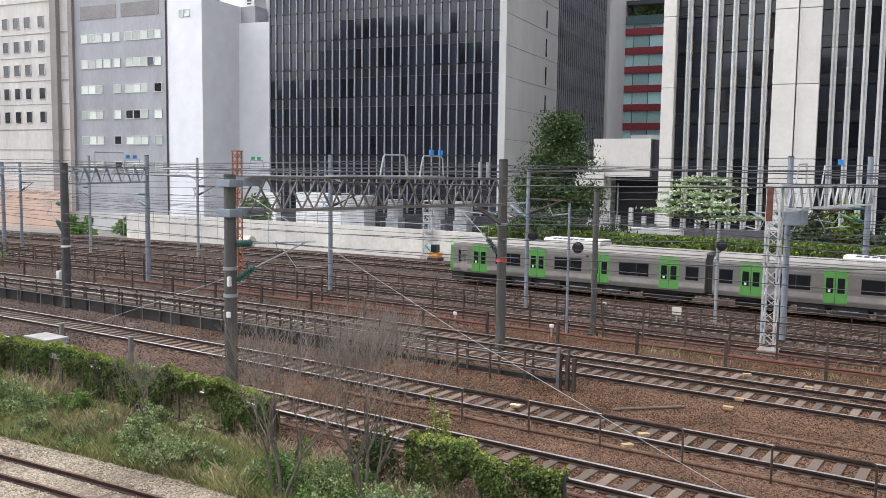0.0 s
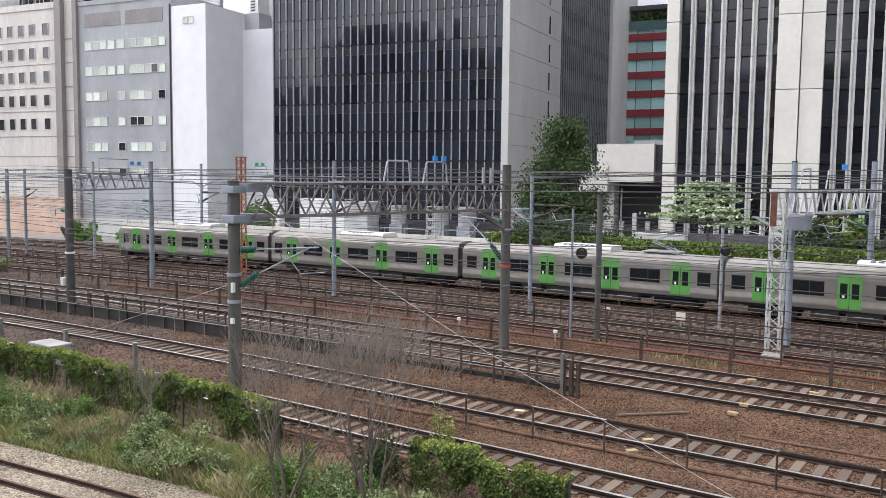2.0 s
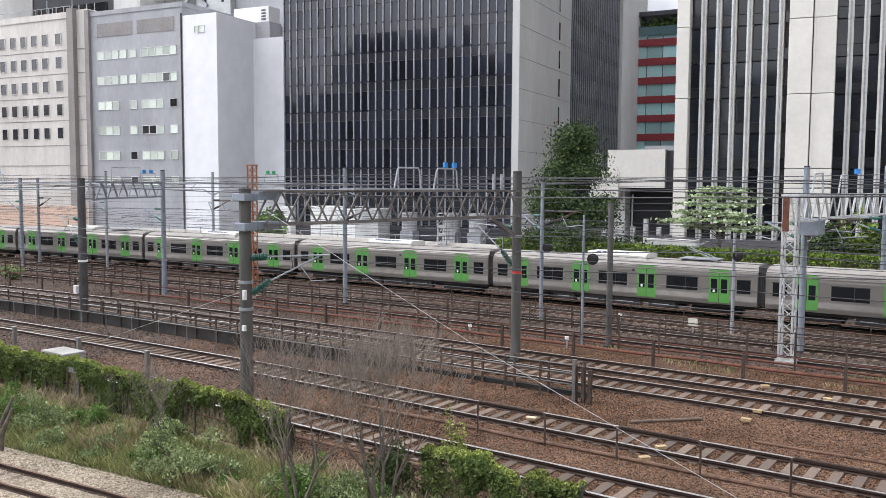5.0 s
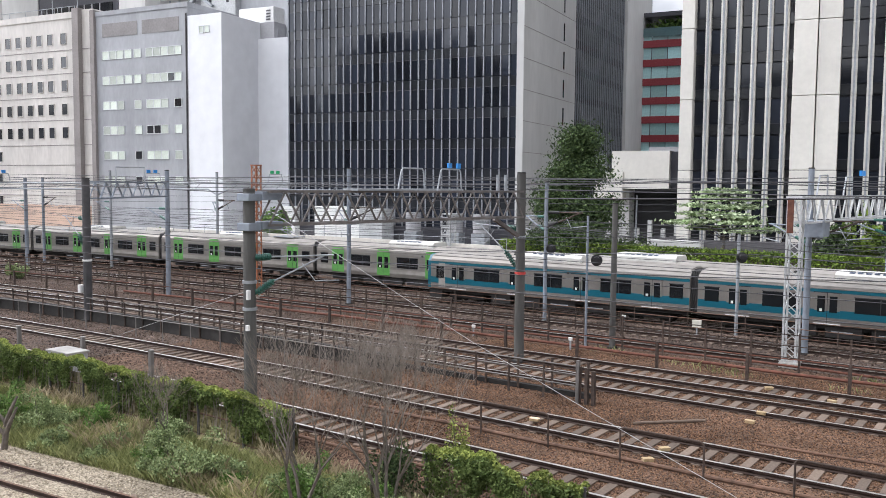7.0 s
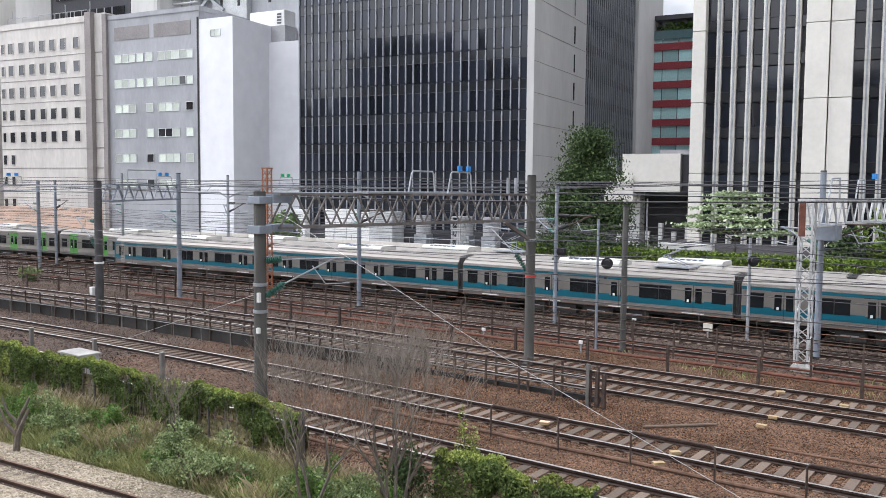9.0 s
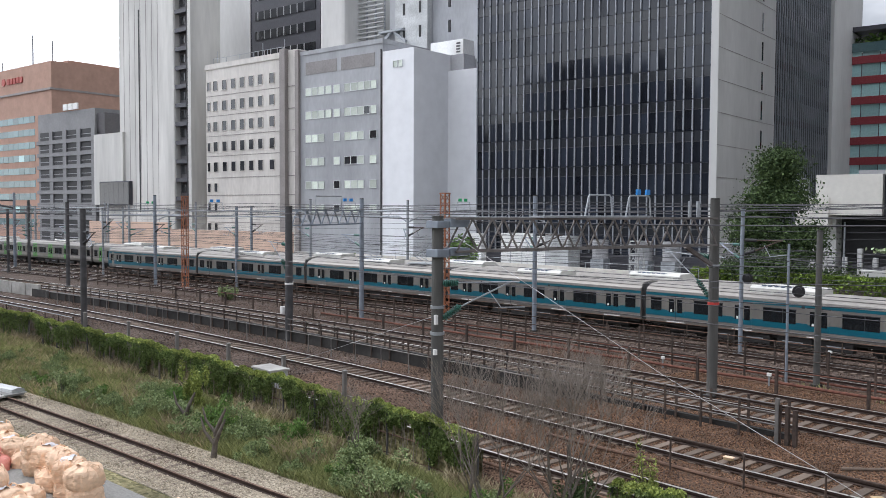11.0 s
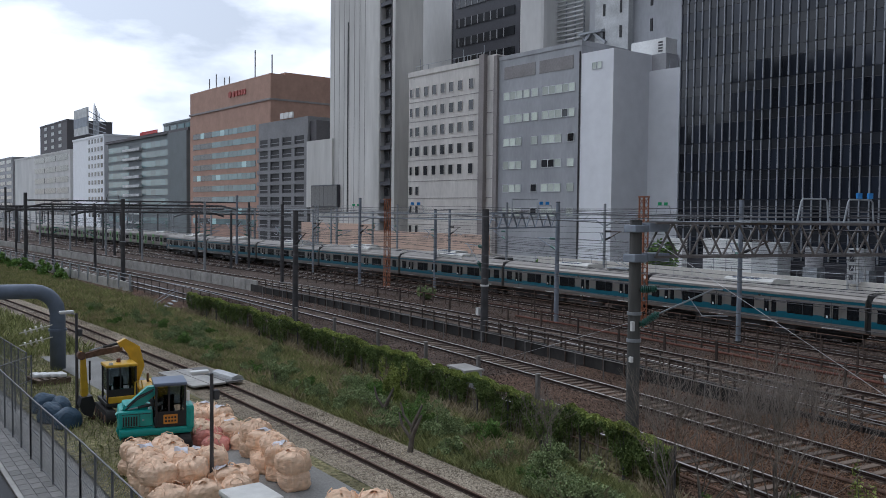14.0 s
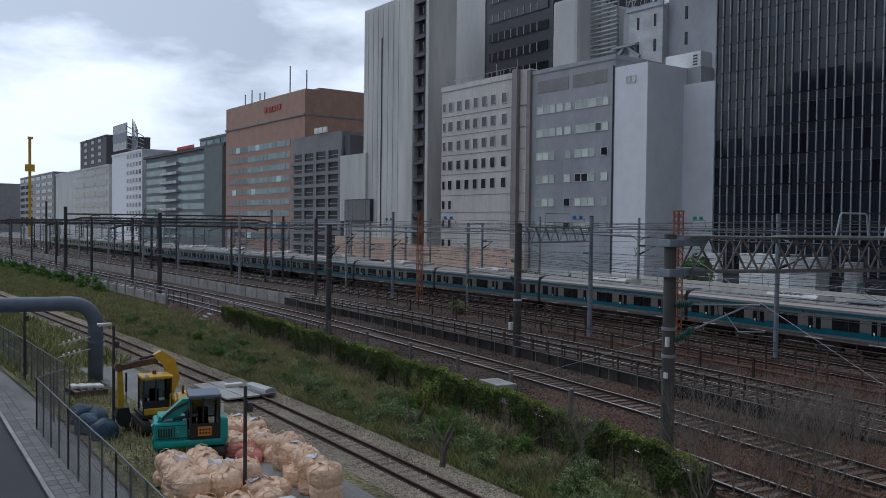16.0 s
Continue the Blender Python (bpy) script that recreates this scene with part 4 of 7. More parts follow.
def train_car(name, label, accent, lead, tail, blue):
    """One 20 m commuter car, nose towards -x. Its camera side is -y."""
    car = anchor(name, None, label, "train car", "cars of the " + ("blue-striped train" if blue else "green-doored train"))
    W, Z0, Z1 = 2.95, 0.98, 3.62
    x0, x1 = -9.75, 9.75
    part("body", prism(body_profile(W, Z0, Z1 - 0.02), x0, x1), STAINLESS, car)
    part("roof", prism([(1.26, Z1 - 0.2), (0.75, Z1 - 0.02), (0.0, Z1 + 0.04), (-0.75, Z1 - 0.02), (-1.26, Z1 - 0.2), (0, Z1 - 0.3)], x0 + 0.1, x1 - 0.1), STAINLESS_ROOF, car)
    for s in (-1, 1):
        y = s * W / 2
        part("rain_gutter", box(x0, x1, min(y, y + s * 0.03), max(y, y + s * 0.03), 3.02, 3.08), STAINLESS_ROOF, car)
        if blue:
            part("stripe", box(x0 + 0.02, x1 - 0.02, min(y - s * 0.01, y + s * 0.008), max(y - s * 0.01, y + s * 0.008), 1.42, 1.86), TRAIN_BLUE, car, "broad sky-blue stripe")
            part("upper_stripe", box(x0 + 0.02, x1 - 0.02, min(y - s * 0.01, y + s * 0.008), max(y - s * 0.01, y + s * 0.008), 2.82, 3.0), TRAIN_BLUE, car, "narrow sky-blue stripe")
        else:
            part("lower_band", box(x0 + 0.02, x1 - 0.02, min(y - s * 0.01, y + s * 0.006), max(y - s * 0.01, y + s * 0.006), 1.3, 1.62), STAINLESS_ROOF, car)
        for dx in DOORS:
            shift = 0.0
            d = part("door", box(dx - 0.66, dx + 0.66, min(y - s * 0.02, y + s * 0.014), max(y - s * 0.02, y + s * 0.014), 1.1, 3.0 if not blue else 2.8), STAINLESS if blue else TRAIN_GREEN, car, "" if blue else "lime green double door")
            for q in (-0.32, 0.32):
                part("door_window", box(dx + q - 0.2, dx + q + 0.2, min(y, y + s * 0.024), max(y, y + s * 0.024), 1.72, 2.62), TRAIN_GLASS, d)
            if s > 0:
                continue
            part("seam", box(dx - 0.015, dx + 0.015, min(y, y + s * 0.022), max(y, y + s * 0.022), 1.1, 2.95 if not blue else 2.8), BLACK, d)
            if not blue:
                part("door_header", box(dx - 0.6, dx + 0.6, y - 0.012, y, 3.1, 3.24), TRAIN_GREEN, d)
            part("notice", box(dx - 0.4, dx - 0.26, min(y, y + s * 0.028), max(y, y + s * 0.028), 1.76, 1.92), WHITE_PAINT, d)
            if blue:
                part("lower_stripe", box(dx - 0.66, dx + 0.66, min(y, y + s * 0.02), max(y, y + s * 0.02), 1.42, 1.8), TRAIN_BLUE, d)
                part("sill_plate", box(dx - 0.7, dx + 0.7, min(y, y + s * 0.03), max(y, y + s * 0.03), 1.05, 1.1), WHITE_PAINT, d)
            part("door_frame", box(dx - 0.72, dx + 0.72, min(y, y + s * 0.016), max(y, y + s * 0.016), 3.0 if not blue else 2.8, 3.05 if not blue else 2.84), BLACK, d)
        for wx, ww in ((-4.9, 2.1), (0.0, 2.1), (4.9, 2.1), (8.9, 0.85), (-8.9, 0.85)):
            if lead and wx == -8.9:
                ww = 0.7
            w = part("window", box(wx - ww / 2, wx + ww / 2, min(y - s * 0.02, y + s * 0.012), max(y - s * 0.02, y + s * 0.012), 1.78, 2.62, 0.0), TRAIN_GLASS, car)
            if s > 0:
                continue
            part("window_rim", box(wx - ww / 2 - 0.04, wx + ww / 2 + 0.04, min(y, y + s * 0.018), max(y, y + s * 0.018), 2.62, 2.67), BLACK, w)
            if ww > 2:
                part("window_bar", box(wx + 0.2, wx + 0.25, min(y, y + s * 0.018), max(y, y + s * 0.018), 1.78, 2.62), BLACK, w)
        part("destination_display", box(1.4, 2.0 - 0.4, min(y, y + s * 0.012), max(y, y + s * 0.012), 2.78, 2.92), BLACK, car)
    unit = part("roof_unit", prism([(1.02, 3.5), (1.02, 3.78), (0.8, 3.95), (-0.8, 3.95), (-1.02, 3.78), (-1.02, 3.5)], -2.2, 2.2), AC_UNIT, car, "pale air-conditioning unit")
    for k in range(6):
        part("grille", box(-1.5 + 0.42 * k, -1.22 + 0.42 * k, -0.88, -0.5, 3.9, 3.97), CAB_ROOF, unit)
    for bx in (-6.9, 6.9):
        bg = part("bogie", box(bx - 1.5, bx + 1.5, -1.0, 1.0, 0.35, 0.75, 0.08), TRAIN_DARK, car)
        for wx in (-1.05, 1.05):
            for s in (-1, 1):
                part("wheel", bar((bx + wx, s * 0.5, 0.43), (bx + wx, s * 0.62, 0.43), 0.43, 18), TRAIN_DARK, bg)
    for k, (ex, ew, ez) in enumerate(((-3.8, 1.6, 0.32), (-1.6, 1.9, 0.3), (0.9, 2.2, 0.4), (3.5, 1.9, 0.34))):
        for s in (-1, 1):
            eq = part("equipment_box", box(ex - ew / 2, ex + ew / 2, min(s * 0.8, s * 1.3), max(s * 0.8, s * 1.3), ez, 0.98, 0.04), TRAIN_DARK, car)
            part("handle_bar", box(ex - ew / 3, ex + ew / 4, min(s * 1.3, s * 1.33), max(s * 1.3, s * 1.33), 0.62, 0.67), GALV, eq)
    part("underframe", box(x0 + 0.2, x1 - 0.2, -1.25, 1.25, 0.78, 1.0), TRAIN_DARK, car)
    if not tail:
        bl = bmesh.new()
        for k in range(4):
            add_box(bl, 9.75 + 0.125 * k, 9.75 + 0.125 * k + 0.1, -1.28, 1.28, 1.05, 3.5)
        part("gangway_bellows", bl, TRAIN_BELLOWS, car)
    if lead:
        part("cab_front", prism([(1.38, 1.0), (1.44, 1.6), (1.38, 3.0), (1.1, 3.45), (0, 3.58), (-1.1, 3.45), (-1.38, 3.0), (-1.44, 1.6), (-1.38, 1.0)], x0 - 0.3, x0), TRAIN_BLUE if blue else TRAIN_GREEN, car, "coloured cab front")
        part("windscreen", box(x0 - 0.34, x0 - 0.29, -1.2, 1.2, 1.95, 3.0), TRAIN_GLASS, car)
        part("cab_door", box(x0 + 1.0 - 0.3, x0 + 1.0 + 0.28, -W / 2 - 0.012, -W / 2, 1.1, 2.9), STAINLESS_ROOF, car)
        part("skirt", box(x0 - 0.25, x0 + 0.9, -1.3, 1.3, 0.3, 0.98, 0.05), TRAIN_DARK, car)
        for s in (-1, 1):
            part("headlight", bar((x0 - 0.34, s * 0.8, 1.55), (x0 - 0.3, s * 0.8, 1.55), 0.12, 10), WHITE_PAINT, car)
    else:
        part("end_wall", box(x0 - 0.02, x0, -1.3, 1.3, 1.05, 3.4), TRAIN_BELLOWS, car)
    return car


def with_pantograph(car):
    pg = part("pantograph", box(4.4, 6.9, -0.75, 0.75, 3.72, 3.8), GALV, car, "folding pantograph on porcelain feet")
    for s in (-0.6, 0.6):
        part("lower_arm", bar((6.6, s * 0.6, 3.8), (4.9, s * 0.5, 4.4), 0.035), GALV, pg)
        part("upper_arm", bar((4.9, s * 0.5, 4.4), (6.3, s * 0.7, 5.0), 0.028), GALV, pg)
    part("contact_strip", box(6.15, 6.45, -0.85, 0.85, 5.0, 5.05), WIRE, pg)
    for x in (4.5, 6.8):
        for y in (-0.6, 0.6):
            part("foot_insulator", bar((x, y, 3.6), (x, y, 3.74), 0.08, 8), INSUL_WHITE, pg)


def make_train(n, name, accent, blue, labels):
    lead = train_car(name, labels[0], accent, True, False, blue)
    mid = train_car(name, labels[1], accent, False, False, blue)
    pan = train_car(name, labels[2], accent, False, False, blue)
    with_pantograph(pan)
    cars = [lead, mid, pan]
    for k in range(3, n):
        cars.append(copy_thing(pan if k % 3 == 2 else mid, Matrix()))
    return cars


GREEN_CARS = make_train(11, "commuter_train_car", TRAIN_GREEN, False, (
    "leading stainless commuter train car with lime green cab and doors", "stainless commuter train car with lime green doors", "stainless commuter car with lime green doors and roof pantograph"))
BLUE_CARS = make_train(10, "commuter_train_car", TRAIN_BLUE, True, (
    "leading stainless commuter train car with sky-blue stripes", "stainless commuter train car with sky-blue stripes", "stainless commuter car with sky-blue stripes and roof pantograph"))
STEPS = np.linspace(140, -700, 8401)
LENGTH = np.concatenate([[0], np.cumsum(np.hypot(np.diff(STEPS), np.diff([bend(x) for x in STEPS])))])
LENGTH -= np.interp(0, -STEPS, LENGTH)


def on_line(s, y0):
    """The place that lies s metres to the left along the line."""
    x = float(np.interp(s, LENGTH, STEPS))
    return Vector((x, y0 - bend(x), 0.0))


def car_pose(s_front, k, y0):
    """The pose of car k of a train whose nose is at s_front: both bogies on the rails."""
    mid = s_front - 10.0 - 20.0 * k
    a, b = on_line(mid + 6.9, y0), on_line(mid - 6.9, y0)
    d = b - a
    c = (a + b) / 2
    return pose(c.x, c.y, 0, 0, 0, math.degrees(math.atan2(d.y, d.x)))


def green_front(t):
    return 36.9 + 19.87 * t - 0.065 * t * t


def blue_front(t):
    return float(np.interp(t, [0, 6, 7, 8, 9, 10.5, 11, 13, 16], [-87.6, 19.5, 37.75, 56.3, 75.8, 105.3, 115.4, 155.3, 214.55]))


TIMES = [0.5 * k for k in range(33)]


def motions():
    for k, car in enumerate(GREEN_CARS):
        walk(car, [(t, car_pose(green_front(t), k, GREEN_Y)) for t in TIMES])
    for k, car in enumerate(BLUE_CARS):
        walk(car, [(t, car_pose(blue_front(t), k, BLUE_Y)) for t in TIMES])


# ---- walls and hoardings along the line ----
def line_wall(name, label, y0, xa, xb, z0, z1, thick, mat, step=4.0, y1=None):
    """A wall that follows the line from xa to xb."""
    bm = bmesh.new()
    st = fine(xa, xb, step)
    y1 = y0 if y1 is None else y1
    rings = []
    for x in st:
        y = y0 + (y1 - y0) * (x - xa) / (xb - xa) - bend(x)
        rings.append([bm.verts.new(p) for p in ((x, y, z0), (x, y + thick, z0), (x, y + thick, z1), (x, y, z1))])
    for a, b in zip(rings, rings[1:]):
        for k in range(4):
            bm.faces.new((a[k], a[(k + 1) % 4], b[(k + 1) % 4], b[k]))
    bm.faces.new(rings[0])
    bm.faces.new(rings[-1][::-1])
    bmesh.ops.recalc_face_normals(bm, faces=bm.faces)
    return tagged(part(name, bm, mat), label, kind="structure")


line_wall("wall_street", "pale street wall beyond the tracks", 71.2, -44, -97, -0.75, 2.7, 0.3, WALL_WHITE, y1=73.5)
line_wall("wall_street_low", "low pale wall below the hedge", 74.5, 30, -46, -0.75, 1.0, 0.4, CONC_LIGHT)
for hx0, hx1, hz in ((-129, -100, 6.2), (-100, -66, 5.0)):
    hb = tagged(part("hoarding", box(hx0, hx1, -8.2, -8.0, -0.75, hz), PEACH), "peach site hoarding at the foot of the offices", "hoarding")
    hb.matrix_basis = TOWN
low = tagged(part("street_parapet", box(-74, -36, -6.2, -5.9, -0.75, 1.9), CONC_LIGHT), "grey street parapet with mesh above", "parapet")
low.matrix_basis = TOWN
kiosk = anchor("site_cabin", town(-27.5, -5), "white site cabin in front of the glass tower", "cabin")
part("body", box(0, 7.0, 0, 3, -0.75, 5.6, 0.05), WHITE_PAINT, kiosk)
part("side_panel", box(7.0, 10.5, 0, 3, -0.75, 5.4, 0.05), WHITE_STEEL, kiosk)
for k in range(3):
    part("panel_joint", box(1.6 + 1.8 * k, 1.68 + 1.8 * k, -0.03, 0, -0.6, 5.4), GALV, kiosk)
for tx in (-13.5, -7.5, -4.0):
    tank = anchor("water_tank", town(tx, -3), "grey panelled water tank behind the wall", "tank", "water tanks")
    part("shell", bar((0, 0, 2.6), (0, 0, 5.0), 1.0, 18), FAR_GREY, tank)
    part("hoop", bar((0, 0, 4.0), (0, 0, 4.2), 1.05, 18), GALV, tank)
    part("stand", box(-0.9, 0.9, -0.9, 0.9, -0.75, 2.6), GALV, tank)
entrance = anchor("entrance_pillar", town(-34.6, -2.5), "white entrance pillar beside the glass tower", "pillar")
part("shaft", box(0, 2.0, 0, 1.2, -0.75, 5.4, 0.05), WHITE_PAINT, entrance)

# viaduct parapet of the curved approach
parapet = anchor("viaduct_wall", None, "pale concrete retaining wall with posts under the near tracks", "retaining wall")
for x in fine(-98, -330, 4.0)[:-1]:
    x2 = x - 3.9
    ya, yb = 20.3 - bend(x), 20.3 - bend(x2)
    vs = [(x, ya, -0.75), (x2, yb, -0.75), (x2, yb, 0.55), (x, ya, 0.55)]
    pb = bmesh.new()
    lo = [pb.verts.new(v) for v in vs]
    hi = [pb.verts.new((v[0], v[1] + 0.3, v[2])) for v in vs]
    pb.faces.new(lo)
    pb.faces.new(hi[::-1])
    for k in range(4):
        pb.faces.new((lo[k], hi[k], hi[(k + 1) % 4], lo[(k + 1) % 4]))
    bmesh.ops.recalc_face_normals(pb, faces=pb.faces)
    part("wall_panel", pb, CONCRETE, parapet)
    part("post", box(x - 0.1, x + 0.1, ya - 0.12, ya + 0.1, -0.2, 1.5), GALV, parapet)
second = anchor("parapet_rail", None, "pale panelled parapet between the near tracks", "parapet")
for x in fine(-92, -300, 3.2):
    y = 31.2 - bend(x)
    part("panel", add_box(bmesh.new(), -1.5, 1.5, -0.08, 0.08, -0.2, 1.0, Matrix.Translation((x, y, 0)) @ Matrix.Rotation(math.radians(-bend_deg(x)) * -1, 4, "Z")), CONCRETE, second)


# ---- fences ----
def post_fence(label, y0, xa, xb, pitch, height, rails, post_r, post_mat, rail_mat, base_wall=None, sag=0.0, base=-0.2, rail_r=0.025):
    f = anchor("trackside_fence", None, label, "fence", "trackside fences")
    pm = shared("post", bar((0, 0, base), (0, 0, height), post_r, 4), post_mat)
    st = fine(xa, xb, pitch)
    for i, x in enumerate(st):
        piece("post", pm, f, Matrix.Translation((x, y0 - bend(x), random.uniform(-0.06, 0.03))) @ Matrix.Rotation(random.uniform(-0.02, 0.02), 4, "X"))
    for z in rails:
        part("rail", add_path(bmesh.new(), [(x, y0 - bend(x), z + random.uniform(-sag, sag)) for x in fine(xa, xb, 2.5)], rail_r, 4), rail_mat, f)
    if base_wall:
        b0, b1, zt = base_wall
        bb = bmesh.new()
        rings = []
        for x in fine(b0, b1, 3):
            y = y0 - bend(x) + 0.08
            rings.append([bb.verts.new(p) for p in ((x, y, -0.3), (x, y + 0.25, -0.3), (x, y + 0.25, zt), (x, y, zt))])
        for a, b in zip(rings, rings[1:]):
            for k in range(4):
                bb.faces.new((a[k], a[(k + 1) % 4], b[(k + 1) % 4], b[k]))
        bb.faces.new(rings[0])
        bb.faces.new(rings[-1][::-1])
        bmesh.ops.recalc_face_normals(bb, faces=bb.faces)
        part("base_wall", bb, CONCRETE_DARK, f, "dark stained concrete upstand")
    return f


post_fence("weathered trackside fence on a dark concrete upstand", 31.0, -15.4, -88, 1.7, 1.35, (1.3, 0.95, 0.5), 0.055, FENCE_DARK, FENCE_RAIL, (-25, -92, 0.55), 0.01, rail_r=0.028)
post_fence("dark mesh fence on a low concrete kerb", 31.7, -15.4, -52, 1.7, 1.35, (1.3, 1.1, 0.9, 0.7, 0.5, 0.3, 0.1), 0.06, FENCE_DARK, FENCE_DARK, (-15.4, -92, 0.02), 0.01, rail_r=0.011)
post_fence("grey post-and-rail fence above the ivy wall", 20.35, -58, -98, 2.4, 1.5, (1.45, 0.8, 0.3), 0.05, FENCE_DARK, GALV, None, 0.01)
post_fence("grey pipe rail on the viaduct wall", 20.5, -98, -330, 12.0, 1.45, (1.4, 1.0), 0.05, FENCE_DARK, GALV, None, 0.01, rail_r=0.035)
post_fence("thin handrail fence between the near tracks", 29.4, -26, -85, 2.4, 0.95, (0.9,), 0.03, FENCE_RAIL, FENCE_RAIL, None, 0.01)
post_fence("rusty post-and-wire fence between track groups", 42.2, 6, -110, 2.25, 1.75, (1.65, 1.1, 0.55), 0.06, FENCE_DARK, FENCE_DARK, None, 0.02)
post_fence("short rusty fence posts beside the inner track", 39.4, 6, -80, 4.4, 1.1, (1.0,), 0.09, FENCE_DARK, RUST_RED, None, 0.03)
post_fence("rusty low fence between the far tracks", 47.0, 6, -110, 3.0, 1.25, (1.2, 0.7), 0.045, FENCE_DARK, RUST, None, 0.02)
post_fence("thin rusty fence before the passing trains", 50.2, 6, -110, 3.4, 1.15, (1.1,), 0.04, FENCE_DARK, RUST, None, 0.02)
post_fence("low rusty fence beyond the passing trains", 60.1, 20, -110, 3.4, 1.0, (0.95,), 0.04, RUST, RUST, None, 0.02)
post_fence("steel fence on the street wall", 72.2, -44, -96, 2.6, 3.3, (3.25,), 0.03, GALV, GALV, None, 0.0)

# end posts of the concrete fence
for k, (x, h) in enumerate(((-15.5, 1.55), (-15.1, 1.3), (-14.8, 1.2))):
    tagged(part("fence_end_post", box(x - 0.07, x + 0.07, 30.9, 31.05, -0.2, h), FENCE_RAIL if k == 0 else FENCE_DARK), "weathered end post of the trackside fence", "post", "fence end posts")


def hoop(x, y, w, h):
    t = tagged(part("guard_hoop", add_path(bmesh.new(), [(0, 0, -0.2), (0, 0, h - 0.12), (-0.05, 0, h - 0.03), (-0.14, 0, h), (-w + 0.14, 0, h), (-w + 0.05, 0, h - 0.03), (-w, 0, h - 0.12), (-w, 0, -0.2)], 0.035, 8), FENCE_DARK), "rusty bent-pipe guard hoop beside the track", "guard rail", "guard hoops")
    t.matrix_basis = Matrix.Translation((x, y, 0))


for x in (-13.6, -8.3, -3.0, 2.4):
    hoop(x, 25.05, 2.7, 0.95)


def conduit(label, pts, r, mat):
    tagged(part("conduit", add_path(bmesh.new(), pts, r, 8), mat), label, "pipe", "trackside conduits")


conduit("rusty pipe lying along the ballast", [(x, 25.25 + 0.05 * math.sin(x), -0.13) for x in fine(4, -22, 2)], 0.07, RUST)
conduit("rusty pipe lying along the ballast", [(x, 20.7 + 0.06 * math.sin(x * 0.7), -0.1) for x in fine(4, -24, 2)], 0.06, RUST)
conduit("red-rusted cable trough between fences", [(x, 41.2 - bend(x) + 0.1 * math.sin(x * 0.8), 0.0) for x in fine(4, -60, 2)], 0.08, RUST_RED)
conduit("red-rusted pipe beside the fence", [(x, 43.0 - bend(x) + 0.12 * math.sin(x * 0.5 + 1), -0.02) for x in fine(4, -48, 2)], 0.06, RUST_RED)
for k in range(3):
    conduit("pale grey cable laid beside the track", [(x, 49.6 + 0.25 * k - bend(x) + 0.12 * math.sin(x * 0.6 + k), -0.05) for x in fine(8, -60, 2)], 0.09, BALLAST_GREY)
conduit("loose timber beam lying on the ballast", [(-12.4, 29.4, -0.14), (-10.4, 31.4, -0.14)], 0.06, SLEEPER)
conduit("rusty rail lying between tracks", [(x, 29.9 + 0.03 * x, -0.15) for x in fine(-8, 8, 2)], 0.05, RUST)


# ---- masts, gantries and brackets ----
def mast(label, x, y, h, r, mat, bands=(), step=False, square=False, group="line masts"):
    m = anchor("catenary_mast", pose(x, y, 0), label, "mast", group)
    part("shaft", bar((0, 0, -0.3), (0, 0, h), r, 4 if square else 16, r * 0.88), mat, m, smooth=False)
    if x < -120:
        return m
    part("cap", bar((0, 0, h), (0, 0, h + 0.06), r * 0.95, 12, r * 0.8), CONCRETE_DARK, m)
    part("footing", box(-r * 1.25, r * 1.25, -r * 1.25, r * 1.25, -0.3, -0.1, 0.03), CONCRETE_DARK, m)
    for z, bm_mat in bands:
        part("band", bar((0, 0, z), (0, 0, z + 0.12), r * 1.08, 16), bm_mat, m)
    return m


def bracket(m, z, reach, turn, insul, drop=1.1):
    """A hinged cantilever: two insulators, a tube, a stay and a registration arm, towards local -x turned about z."""
    R = Matrix.Rotation(radians(turn), 4, "Z")

    def at(x, zz):
        return R @ Vector((x, 0, zz))
    arm = part("cantilever", add_bar(add_bar(bmesh.new(), at(0.9, z - drop * 0.55), at(reach, z + 0.42), 0.032), at(0.8, z + 0.3), at(reach + 0.3, z + 0.42), 0.028), GALV, m, "hinged cantilever tube")
    for a, b in ((at(0.2, z - drop), at(0.95, z - drop * 0.5)), (at(0.2, z + 0.25), at(0.85, z + 0.32))):
        ins = bmesh.new()
        d = Vector(b) - Vector(a)
        add_bar(ins, a, b, 0.05, 8)
        for k in range(7):
            p = Vector(a) + d * (0.12 + 0.12 * k)
            add_bar(ins, p, p + d.normalized() * 0.04, 0.135, 10)
        part("insulator", ins, insul, arm, "ribbed porcelain insulator")
        part("clamp", bar(Vector(a) - d * 0.1, a, 0.08, 8), INSUL_WHITE, arm)
    part("registration_arm", add_path(bmesh.new(), [at(reach - 0.9, z + 0.1), at(reach - 0.4, z - 0.55), at(reach + 0.5, z - 0.5)], 0.02), GALV, arm)
    part("drop_stay", bar(at(reach * 0.6, z + 0.4), at(reach * 0.62, z - 0.1), 0.015), WIRE, arm)


